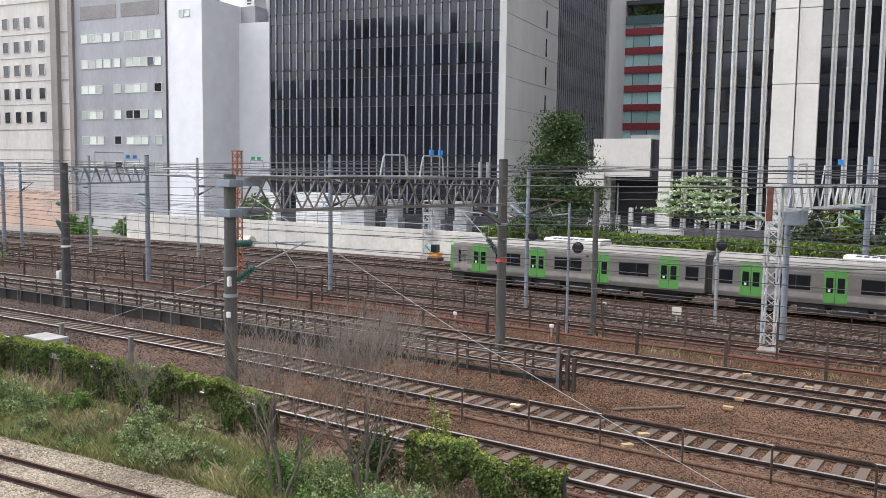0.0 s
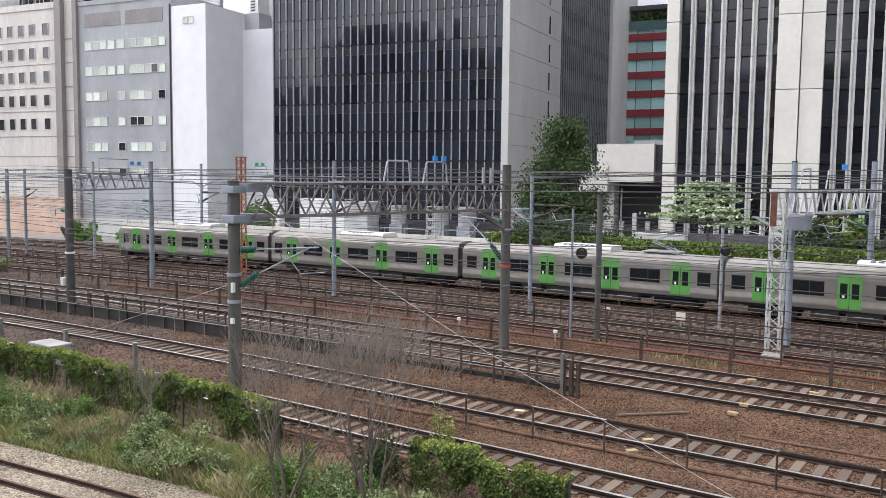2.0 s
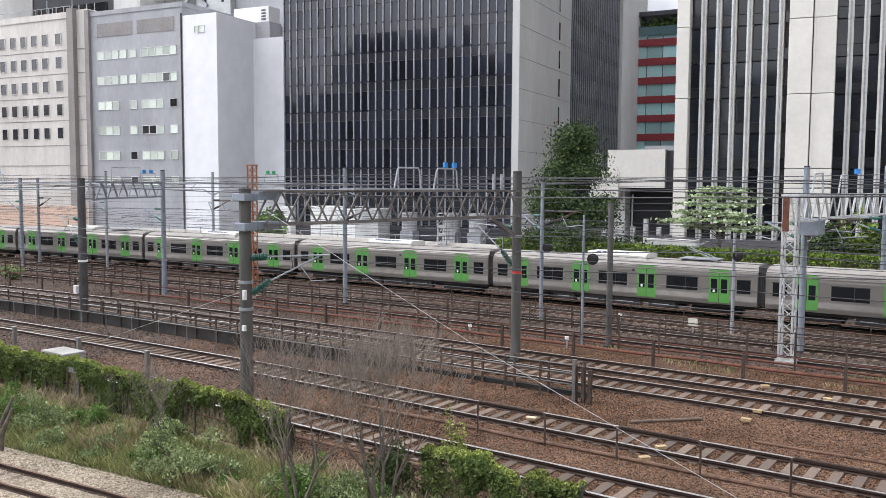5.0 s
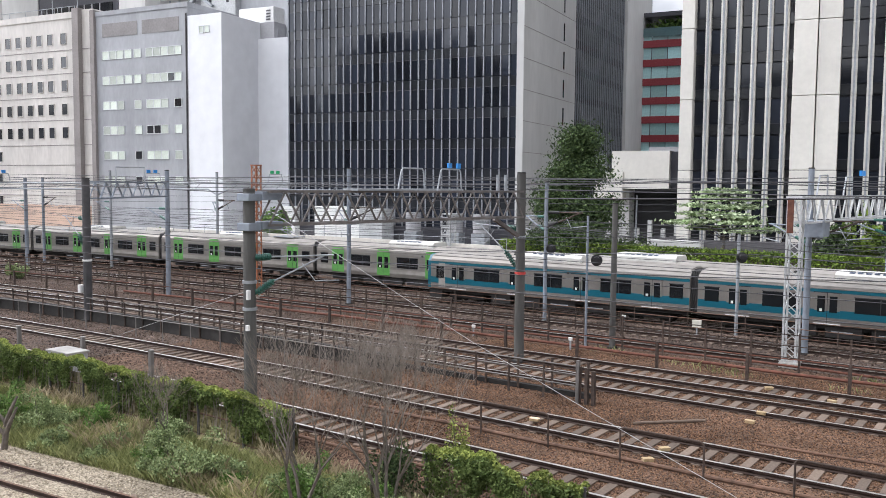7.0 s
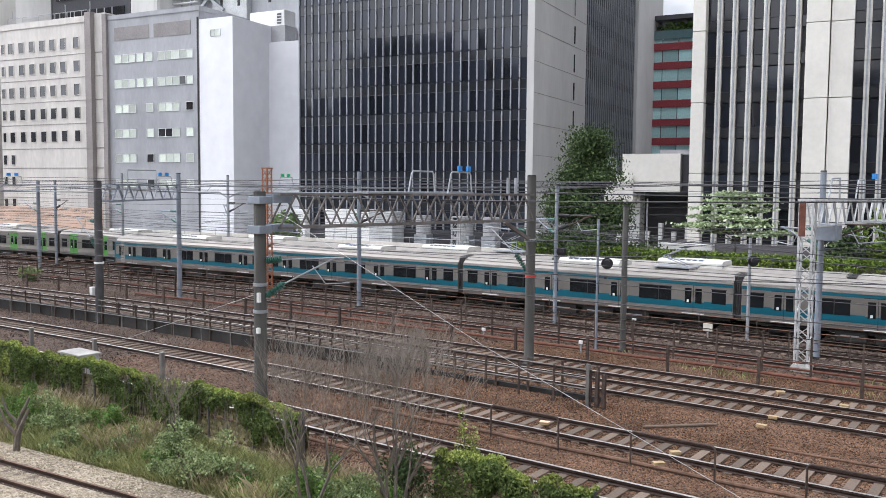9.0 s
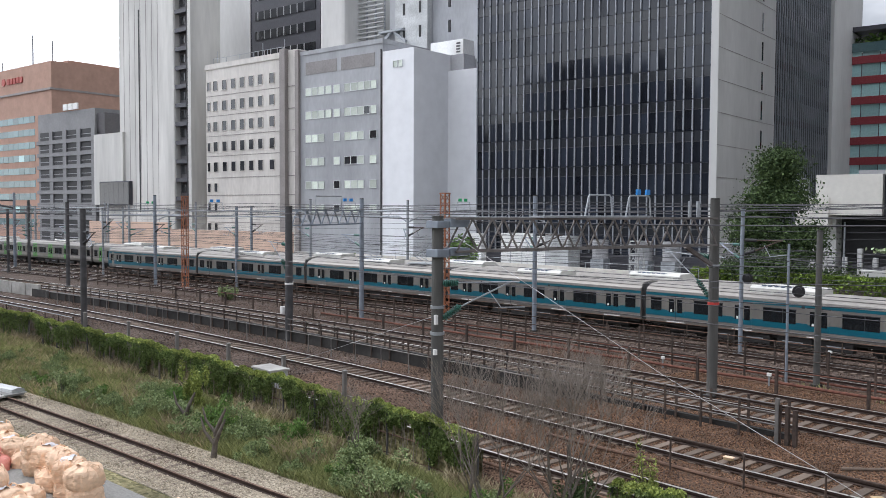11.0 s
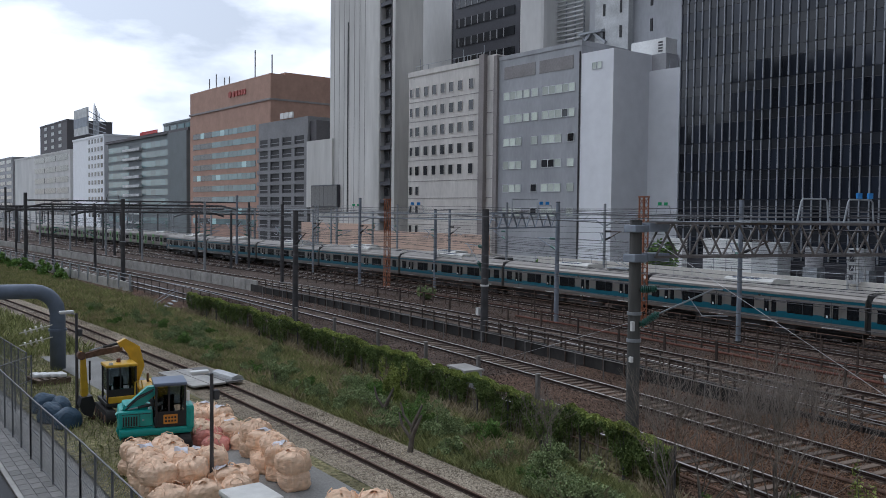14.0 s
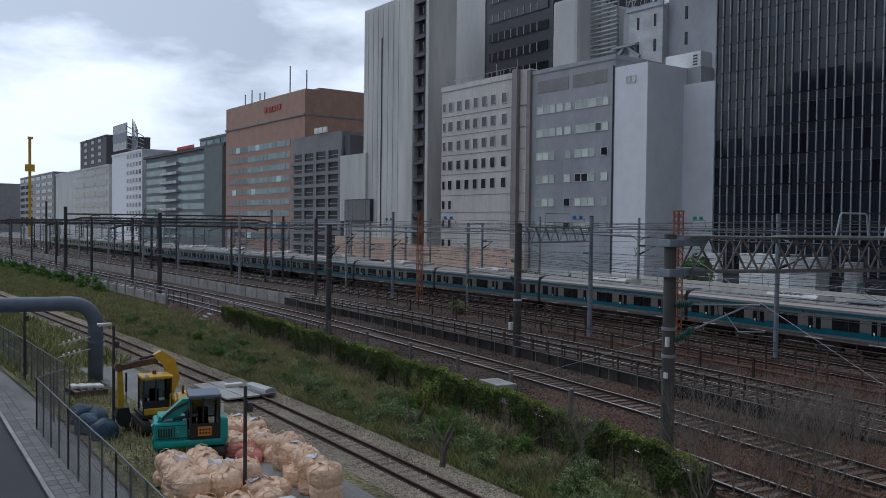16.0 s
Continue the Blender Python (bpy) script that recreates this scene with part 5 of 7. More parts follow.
def small_bracket(m, z, reach, turn):
    R = Matrix.Rotation(radians(turn), 4, "Z")

    def at(x, zz):
        return R @ Vector((x, 0, zz))
    arm = part("cantilever", add_bar(add_bar(bmesh.new(), at(0, z - 1.0), at(reach, z), 0.045), at(0, z), at(reach + 0.2, z), 0.038), GALV_BLUE if z < 6.8 else FENCE_DARK, m)
    add_arm = add_path(bmesh.new(), [at(reach * 0.6, z - 0.3), at(reach * 0.75, z - 0.95), at(reach + 0.6, z - 0.8)], 0.03, 5)
    if m.matrix_basis.translation.x > -125:
        part("registration_arm", add_arm, GALV, arm)
    else:
        add_arm.free()
    part("insulator", add_bar(add_bar(bmesh.new(), at(0.2, z), at(0.95, z), 0.1, 8), at(0.2, z - 0.85), at(0.85, z - 0.62), 0.1, 8), INSUL_GREEN if z < 6.8 else BLACK, arm)


BIG = mast("thick grey concrete catenary mast beside the ivy fence", -24.2, 21.4, 8.35, 0.25, POLE_CONC, ((3.9, GALV), (4.9, GALV)))
part("fixing_plate", box(-0.33, 0.33, -0.31, 0.31, 6.85, 7.15, 0.03), GALV_BLUE, BIG, "bolted blue-grey steel collar")
part("fixing_plate", box(-0.33, 0.33, -0.31, 0.31, 7.95, 8.22, 0.03), GALV_BLUE, BIG)
part("cable_clip", box(0.25, 0.36, -0.4, -0.28, 4.35, 4.7), WHITE_PAINT, BIG)
part("number_plate_bar", box(0.2, 0.34, -0.4, -0.3, 3.2, 3.4), WHITE_PAINT, BIG)
bracket(BIG, 5.6, 2.9, 28, INSUL_GREEN, 1.1)
POST_C = mast("dark concrete mast under the steel gantry", -21.6, 36.6, 9.2, 0.25, POLE_CONC, ((4.2, SIGN_RED), (6.0, GALV)))
bracket(POST_C, 6.2, 2.6, 175, INSUL_GREEN, 1.7)
POST_D = mast("dark steel mast beside the retaining fence", -49.7, 30.6, 8.8, 0.27, POLE_DARK, ((3.6, WHITE_PAINT),))
part("junction_box", box(-0.5, -0.2, -0.4, -0.1, 1.6, 2.1, 0.02), WHITE_PAINT, POST_D)
bracket(POST_D, 6.0, 2.6, 178, INSUL_GREEN, 1.5)
MASTS = [
    (-42.0, 46.6, 9.7, 0.17, GALV_BLUE), (-55.6, 41.0, 9.5, 0.19, GALV_BLUE), (-65.6, 22.6, 8.55, 0.24, POLE_DARK), (-103.2, 15.0, 9.7, 0.26, POLE_DARK),
    (-148.0, 7.2, 11.0, 0.3, POLE_DARK), (-99.5, 32.6, 9.3, 0.22, POLE_DARK), (-95.5, 41.0, 10.2, 0.2, GALV_BLUE), (-128.0, 34.0, 8.6, 0.2, POLE_DARK),
    (-138.0, 37.6, 11.0, 0.22, GALV_BLUE), (-78.9, 51.3, 9.7, 0.15, GALV), (-68.0, 56.0, 9.6, 0.15, GALV), (-87.2, 46.9, 8.9, 0.2, GALV_BLUE), (-89.4, 50.0, 9.0, 0.16, GALV_BLUE),
    (-110.0, 53.0, 9.6, 0.16, GALV), (-115.0, 42.2, 8.7, 0.15, GALV), (-172.0, 23.5, 9.3, 0.24, POLE_DARK), (-26.8, 48.6, 8.8, 0.13, GALV_BLUE), (-19.4, 42.8, 7.65, 0.17, POLE_CONC),
    (-10.6, 47.6, 9.6, 0.17, GALV_BLUE), (-8.6, 60.2, 9.9, 0.2, GALV_BLUE), (-14.9, 49.9, 5.9, 0.1, GALV), (-250.0, 7.5, 14.0, 0.3, POLE_DARK), (-246.0, 10.0, 8.4, 0.22, POLE_DARK),
    (-260.0, 47.5, 9.6, 0.2, POLE_DARK), (-276.0, 55.0, 9.4, 0.2, GALV), (-250.0, 59.0, 9.3, 0.2, GALV), (-210.0, 46.0, 9.4, 0.2, GALV), (-180.0, 52.0, 9.5, 0.2, GALV), (-150.0, 56.0, 9.6, 0.18, GALV), (-196.0, 28.0, 9.0, 0.2, POLE_DARK), (-225.0, 24.0, 9.0, 0.2, POLE_DARK), (-310.0, 20.0, 9.4, 0.25, POLE_DARK), (-340.0, 36.0, 9.6, 0.25, POLE_DARK), (-128.0, 50.0, 9.0, 0.16, GALV),
]
POSTS = []
for i, (x, y, h, r, mat) in enumerate(MASTS):
    lab = {POLE_DARK: "dark weathered steel catenary mast", GALV_BLUE: "blue-grey steel catenary mast", GALV: "slim pale galvanised catenary mast", POLE_CONC: "brownish concrete mast"}[mat]
    m = mast(lab + (" far along the line" if x < -120 else " between the tracks"), x, y, h, r, mat, ((h * 0.5, GALV),) if i % 3 == 0 else ())
    POSTS.append(m)
    if h > 8.2 and x > -200:
        small_bracket(m, 6.6, 2.6, 180 if i % 2 else 150)
        if i % 2 == 0:
            small_bracket(m, 6.9, 2.4, 0)
for k, x in enumerate(fine(-128, -420, 24)):
    row = []
    for j, (y0, mat) in enumerate(((25.0, POLE_DARK), (40.0, GALV), (47.2, POLE_DARK), (60.2, GALV), (68.5, GALV))):
        m = mast("catenary mast in the crowd of masts down the line", x + 5 * math.sin(k * 2 + j * 3), y0 - bend(x), 9.2 + 0.7 * math.sin(k * 3.0 + j), 0.2, mat, group="far line masts")
        small_bracket(m, 6.7, 2.8, 180 if (j + k) % 2 else 0)
        small_bracket(m, 5.6, 2.4, 40 if (j + k) % 2 else 220)
SIGNAL_POST = mast("slim signal post with a round dark lamp head", -20.6, 42.0, 7.0, 0.07, GALV_BLUE, group="signal posts")
for sx, sy in ((-26.4, 48.5), (-20.4, 42.6), (-14.8, 49.8)):
    sg = anchor("signal_head", pose(sx + 0.2, sy - 0.3, 4.6), "round dark railway signal disc on a mast", "signal", "signal heads")
    part("disc", bar((0, 0, 0), (0.06, -0.08, 0), 0.31, 20), BLACK, sg)
    part("hood", bar((0.04, -0.06, 0.05), (0.2, -0.4, 0.05), 0.16, 12), BLACK, sg)
    part("arm", bar((0, 0, 0), (-0.25, 0.35, 0.0), 0.04), GALV, sg)


def truss(label, a, b, z0, z1, half, mat, panels, mount=None):
    """A box girder of angles from a to b: four chords, zigzag faces."""
    a, b = Vector((*a, 0)), Vector((*b, 0))
    g = anchor("gantry_truss", None, label, "gantry", "gantries")
    d = (b - a).normalized()
    s = Vector((-d.y, d.x, 0)) * half
    for sd in (-1, 1):
        for z in (z0, z1):
            part("chord", bar(a + s * sd + Vector((0, 0, z)), b + s * sd + Vector((0, 0, z)), 0.065, 4), mat, g)
        for k in range(panels):
            p = a + (b - a) * (k / panels) + s * sd
            q = a + (b - a) * ((k + 0.5) / panels) + s * sd
            r = a + (b - a) * ((k + 1) / panels) + s * sd
            part("diagonal", bar(p + Vector((0, 0, z0)), q + Vector((0, 0, z1)), 0.042, 4), mat, g)
            part("diagonal", bar(q + Vector((0, 0, z1)), r + Vector((0, 0, z0)), 0.042, 4), mat, g)
    for k in range(panels + 1):
        p = a + (b - a) * (k / panels)
        for z in (z0, z1):
            part("cross_tie", bar(p - s + Vector((0, 0, z)), p + s + Vector((0, 0, z)), 0.03, 4), mat, g)
    return g


MAIN = truss("brown-grey steel lattice gantry across the near tracks", (-24.1, 22.0), (-21.7, 36.4), 7.05, 8.3, 0.38, TRUSS_MAT, 10)
part("gusset", box(-24.5, -23.8, 21.7, 22.7, 7.98, 8.3), GALV_BLUE, MAIN, "riveted blue-grey gusset")
part("gusset", box(-24.5, -23.8, 21.7, 22.7, 6.9, 7.18), GALV_BLUE, MAIN)
part("knee_brace", bar((-21.9, 34.6, 7.0), (-21.6, 36.4, 6.1), 0.12, 4), TRUSS_MAT, MAIN)
for x, y in ((-22.9, 29.3), (-22.5, 31.6)):
    part("top_hoop", add_path(bmesh.new(), [(x, y - 0.8, 8.3), (x, y - 0.55, 9.2), (x, y - 0.45, 9.3), (x, y + 0.9, 9.3), (x, y + 1.0, 9.2), (x, y + 1.1, 8.3)], 0.04, 6), GALV, MAIN)
for y in (31.6, 32.3):
    part("sign", box(-22.55, -22.45, y, y + 0.26, 9.35, 9.58), SIGN_BLUE, MAIN, "small blue plate")
part("cable_tray", box(-23.4, -22.6, 25.6, 33.0, 8.34, 8.42), GALV, MAIN)
for y in (34.9, 35.6):
    part("stub_post", bar((-21.9, y, 8.3), (-21.9, y, 9.1), 0.08, 8), GALV, MAIN)
RIGHT = truss("pale galvanised lattice gantry above the passing trains", (-10.3, 43.8), (-8.7, 60.0), 6.9, 8.15, 0.4, WHITE_STEEL, 12)
for y in (45.2, 51.5):
    part("top_hoop", add_path(bmesh.new(), [(-9.6, y - 0.9, 8.2), (-9.6, y - 0.3, 9.2), (-9.6, y + 1.4, 9.25), (-9.6, y + 1.5, 8.2)], 0.045, 6), GALV, RIGHT)
for y in (53.2, 53.9):
    part("sign", box(-9.3, -9.15, y, y + 0.4, 9.3, 9.6), SIGN_BLUE, RIGHT, "small blue plate")
part("equipment_case", box(-10.6, -9.6, 46.0, 47.6, 6.1, 6.95, 0.04), GALV_BLUE, RIGHT)
LEFT = truss("blue-grey lattice gantry over the middle tracks", (-49.7, 31.2), (-55.4, 40.6), 7.55, 8.6, 0.35, GALV_BLUE, 7)
part("top_hoop", add_path(bmesh.new(), [(-51, 33.6, 8.6), (-51, 33.6, 9.6), (-51, 35.8, 9.6), (-51, 35.8, 8.6)], 0.045, 6), GALV, LEFT)


def beam_gantry(label, a, b, z, sign=None, mat=GALV, r=0.08):
    """A light double-tube beam between two masts, raised at the ends."""
    g = anchor("gantry_beam", None, label, "gantry", "gantries")
    a, b = Vector((*a, 0)), Vector((*b, 0))
    d = b - a
    pts = [a + Vector((0, 0, z - 0.9)), a + d * 0.08 + Vector((0, 0, z - 0.35)), a + d * 0.92 + Vector((0, 0, z - 0.35)), b + Vector((0, 0, z - 0.9))]
    part("lower_tube", add_path(bmesh.new(), pts, r, 8), mat, g)
    part("upper_tube", bar(a + Vector((0, 0, z + 0.25)), b + Vector((0, 0, z + 0.25)), r * 0.9, 8), mat, g)
    for k in range(8):
        p = a + d * (0.1 + 0.1 * k)
        part("strut", bar(p + Vector((0, 0, z - 0.35)), p + d * 0.05 + Vector((0, 0, z + 0.25)), r * 0.4, 4), mat, g)
    mid = a + d * 0.4
    part("hoop", add_path(bmesh.new(), [mid + Vector((0, -0.9, z + 0.25)), mid + Vector((0, -0.7, z + 1.2)), mid + Vector((0, 0.9, z + 1.2)), mid + Vector((0, 1.1, z + 0.25))], r * 0.5, 6), mat, g)
    if sign:
        for k in (-0.4, 0.4):
            part("sign", box(mid.x - 0.05, mid.x + 0.05, mid.y + k - 0.2, mid.y + k + 0.2, z + 1.25, z + 1.55), sign, g, "small coloured plate")


beam_gantry("pale tube gantry beam over the far tracks", (-78.9, 51.3), (-68.0, 56.0), 8.3, SIGN_BLUE)
beam_gantry("pale tube gantry beam over the far tracks", (-68.0, 56.0), (-58.0, 66.0), 8.3, SIGN_GREEN)
beam_gantry("pale tube gantry beam over the far tracks", (-95.5, 41.0), (-78.9, 51.3), 8.2, SIGN_BLUE)
beam_gantry("pale tube gantry beam over the far tracks", (-128, 50), (-110, 53), 8.2, SIGN_GREEN)
beam_gantry("pale tube gantry beam over the far tracks", (-115, 42.2), (-110, 53), 8.2)
beam_gantry("pale tube gantry beam over the far tracks", (-180, 52), (-150, 56), 8.6)
beam_gantry("pale tube gantry beam over the far tracks", (-276, 55), (-210, 46), 8.8)
beam_gantry("dark tube gantry beam over the near tracks", (-246, 10), (-260, 47.5), 8.8, None, POLE_DARK, 0.14)
beam_gantry("dark tube gantry beam over the near tracks", (-310, 20), (-340, 36), 9.0, None, POLE_DARK, 0.14)
beam_gantry("dark tube gantry beam over the near tracks", (-148, 7.2), (-138, 37.6), 9.6, None, POLE_DARK, 0.14)


for k, x in enumerate(fine(-140, -420, 48)):
    beam_gantry("grey tube gantry beam far along the line", (x, 25.0 - bend(x)), (x + 3, 47.2 - bend(x)), 8.5 + 0.3 * math.sin(k), None, POLE_DARK, 0.16)
    beam_gantry("pale tube gantry beam far along the line", (x - 20, 47.2 - bend(x - 20)), (x - 20, 68.5 - bend(x - 20)), 8.2, None, FENCE_STEEL, 0.14)


def lattice_mast(label, x, y, h, half, mat, panels, cap=None):
    m = anchor("lattice_mast", pose(x, y, 0), label, "mast", "lattice masts")
    cs = [(-half, -half), (half, -half), (half, half), (-half, half)]
    for cx, cy in cs:
        part("leg", bar((cx, cy, -0.2), (cx, cy, h), 0.06 * half / 0.4 + 0.02, 4), mat, m)
    for k in range(panels):
        z0, z1 = h * k / panels, h * (k + 1) / panels
        for i in range(4):
            a, b = cs[i], cs[(i + 1) % 4]
            if k % 2:
                a, b = b, a
            part("brace", bar((*a, z0), (*b, z1), 0.03, 4), mat, m)
    part("footing", box(-half * 1.5, half * 1.5, -half * 1.5, half * 1.5, -0.3, 0.05), CONCRETE, m)
    part("cap_plate", box(-half * 1.3, half * 1.3, -half * 1.3, half * 1.3, h, h + 0.1), mat, m)
    return m


LM = lattice_mast("white painted lattice mast with rust near the top", -10.4, 43.8, 8.1, 0.3, WHITE_STEEL, 16)
part("rusty_panel", box(-0.3, 0.0, -0.4, -0.36, 6.4, 8.1), RUST_RED, LM)
lattice_mast("orange lattice tower beside the middle tracks", -49.6, 44.6, 9.9, 0.24, ORANGE_STEEL, 18)
lattice_mast("orange lattice tower beside the middle tracks", -89.0, 41.6, 10.0, 0.26, ORANGE_STEEL, 18)
ladder = lattice_mast("white ladder mast in front of the glass tower", -50.4, 71.0, 5.6, 0.5, WHITE_STEEL, 5)
for k in range(6):
    part("rung_plate", box(-0.55, 0.55, -0.56, -0.5, 0.8 + 0.85 * k, 1.1 + 0.85 * k), WHITE_STEEL, ladder)


# ---- wires ----
def wire(label, pts, r=0.014, mat=WIRE):
    tagged(part("overhead_wire", add_path(bmesh.new(), pts, r, 4), mat), label, "wire", "overhead wires")


def along(y0, z, sag, xa=40, xb=-330, span=48.0, phase=0.0):
    out = []
    for x in fine(xa, xb, 6):
        u = ((x + phase) / span) % 1.0
        out.append((x, y0 - bend(x), z - sag * 4 * u * (1 - u)))
    return out


for k, (y0, zc) in enumerate(((22.75, 5.3), (27.35, 5.3), (34.4, 5.25), (37.6, 5.25), (44.65, 5.1), (48.3, 5.1), (52.2, 5.1), (56.3, 5.1), (62.2, 5.1))):
    wire("dark overhead contact wire above a track", along(y0, zc, 0.02), 0.013)
    wire("dark messenger wire sagging between masts", along(y0, zc + 1.25, 0.7, phase=k * 7.0), 0.014)
for k, (y0, z) in enumerate(((30.2, 8.4), (36.6, 8.9), (41.0, 9.0), (42.0, 8.6), (46.6, 9.2), (47.6, 8.6), (52.0, 8.9), (56.0, 9.2), (60.2, 8.8), (60.8, 9.5), (66.0, 7.4), (66.5, 6.6), (68.0, 5.6), (68.6, 4.6))):
    wire("dark feeder cable along the line", along(y0, z, 0.35, phase=k * 11.0), 0.017 if k % 3 else 0.026)
wire("bright guy wire slanting to the ballast", [(-24.0, 21.6, 7.9), (-15.0, 22.5, 3.6), (-6.2, 23.4, -0.15)], 0.008, WIRE_LIGHT)
wire("thin guy wire slanting from the mast", [(-24.4, 21.5, 4.6), (-40.0, 25.5, 0.4)], 0.008, WIRE_LIGHT)
wire("dark wire crossing to the far mast", [(-24.1, 21.9, 7.4), (-42.0, 46.4, 7.2)], 0.014)

# ---- trackside boxes and marks ----
cab = anchor("equipment_cabinet", pose(-34.8, 20.4, -0.6), "white equipment cabinet standing in the ivy", "cabinet")
part("body", box(-0.8, 0.8, -0.45, 0.45, 0, 1.8, 0.02), WHITE_STEEL, cab)
part("lid", box(-0.87, 0.87, -0.52, 0.52, 1.8, 1.9, 0.02), CONCRETE, cab)
part("leg_panel", box(0.45, 0.8, -0.47, -0.45, 0, 1.75), GALV, cab)
for x, y, label in ((-34.6, 21.0, ""), (-29.7, 21.0, ""), (-39.6, 20.8, ""), (-45.2, 20.6, ""), (-51.3, 20.3, ""), (-57.6, 19.9, "")):
    p = anchor("marker_post", pose(x, y, -0.2), "pale square trackside marker post", "post", "marker posts")
    part("shaft", box(-0.08, 0.08, -0.08, 0.08, 0, 1.98, 0.01), FENCE_RAIL, p)
    part("cap", box(-0.09, 0.09, -0.09, 0.09, 1.98, 2.01), CONCRETE, p)
for x, y, s, mat, lab in ((-17.1, 49.6, 0.55, INSUL_WHITE, "pale yellow square marker board"), (-27.4, 41.2, 0.22, WHITE_PAINT, "small white trackside marker"), (-21.0, 41.0, 0.22, WHITE_PAINT, "small white trackside marker"), (-22.0, 50.2, 0.25, WHITE_PAINT, "white trackside marker post")):
    b = anchor("trackside_marker", pose(x, y, -0.2), lab, "marker", "trackside markers")
    part("board", box(-s / 2, s / 2, -0.05, 0.05, 0.5, 0.5 + s * 0.8, 0.02), mat, b)
    part("stake", box(-0.04, 0.04, -0.03, 0.03, 0, 0.5), GALV, b)
for x, y, lab in ((-15.4, 27.3, "pale yellow box on the sleepers"), (-10.2, 26.8, "tan box on the sleepers"), (-10.2, 25.4, "tan box on the sleepers"), (-9.8, 37.8, "tan box between the rails"), (-7.1, 37.0, "tan box between the rails"), (-8.9, 33.4, "tan box beside the rail"), (-8.9, 31.9, "tan box beside the rail")):
    jb = anchor("junction_box", pose(x, y, -0.1, 0, 0, 20 + 40 * math.sin(x)), lab, "box", "track boxes")
    part("case", box(-0.17, 0.17, -0.1, 0.1, 0, 0.1, 0.03), TAN, jb)
    part("flap", box(-0.18, 0.18, -0.11, 0.11, 0.1, 0.115), BAG if "yellow" in lab else TAN, jb)
for x in (-76.2, -74.6, -73.2):
    t = anchor("drum", pose(x, 65.2 + 2.2, -0.2), "cream plastic drum beside the far track", "drum", "drums")
    part("shell", bar((-0.6, 0, 0.65), (0.6, 0, 0.65), 0.62, 16), INSUL_WHITE, t)
    part("rim", bar((-0.02, 0, 0.65), (0.02, 0, 0.65), 0.66, 16), BAG, t)
loader = anchor("mini_excavator", pose(-48.6, 69.4, -0.2) @ Matrix.Diagonal((0.62, 0.62, 0.62, 1)), "small orange and dark excavator before the pale wall", "excavator")
part("body", box(-0.9, 0.9, -0.7, 0.7, 0.5, 1.3, 0.12), ORANGE_SIGN, loader)
part("cab", box(-0.6, 0.5, -0.5, 0.5, 1.3, 2.6, 0.1), CAB_GLASS, loader)
part("crawler", box(-1.1, 1.1, -0.8, 0.8, 0, 0.5, 0.15), TRACK_RUBBER, loader)
part("boom", bar((-0.8, 0, 1.2), (-2.0, 0, 2.4), 0.12, 4), TEAL, loader)


# ---- plants ----
RNG = np.random.default_rng(11)


def wander(x, seed):
    """A smooth uneven value between about -1 and 1 along x."""
    return (np.sin(x * 0.83 + seed) + 0.8 * np.sin(x * 1.9 + 2.1 * seed) + 0.6 * np.sin(x * 4.3 + seed * 3.7) + 0.4 * np.sin(x * 9.1 + seed)) / 2.2


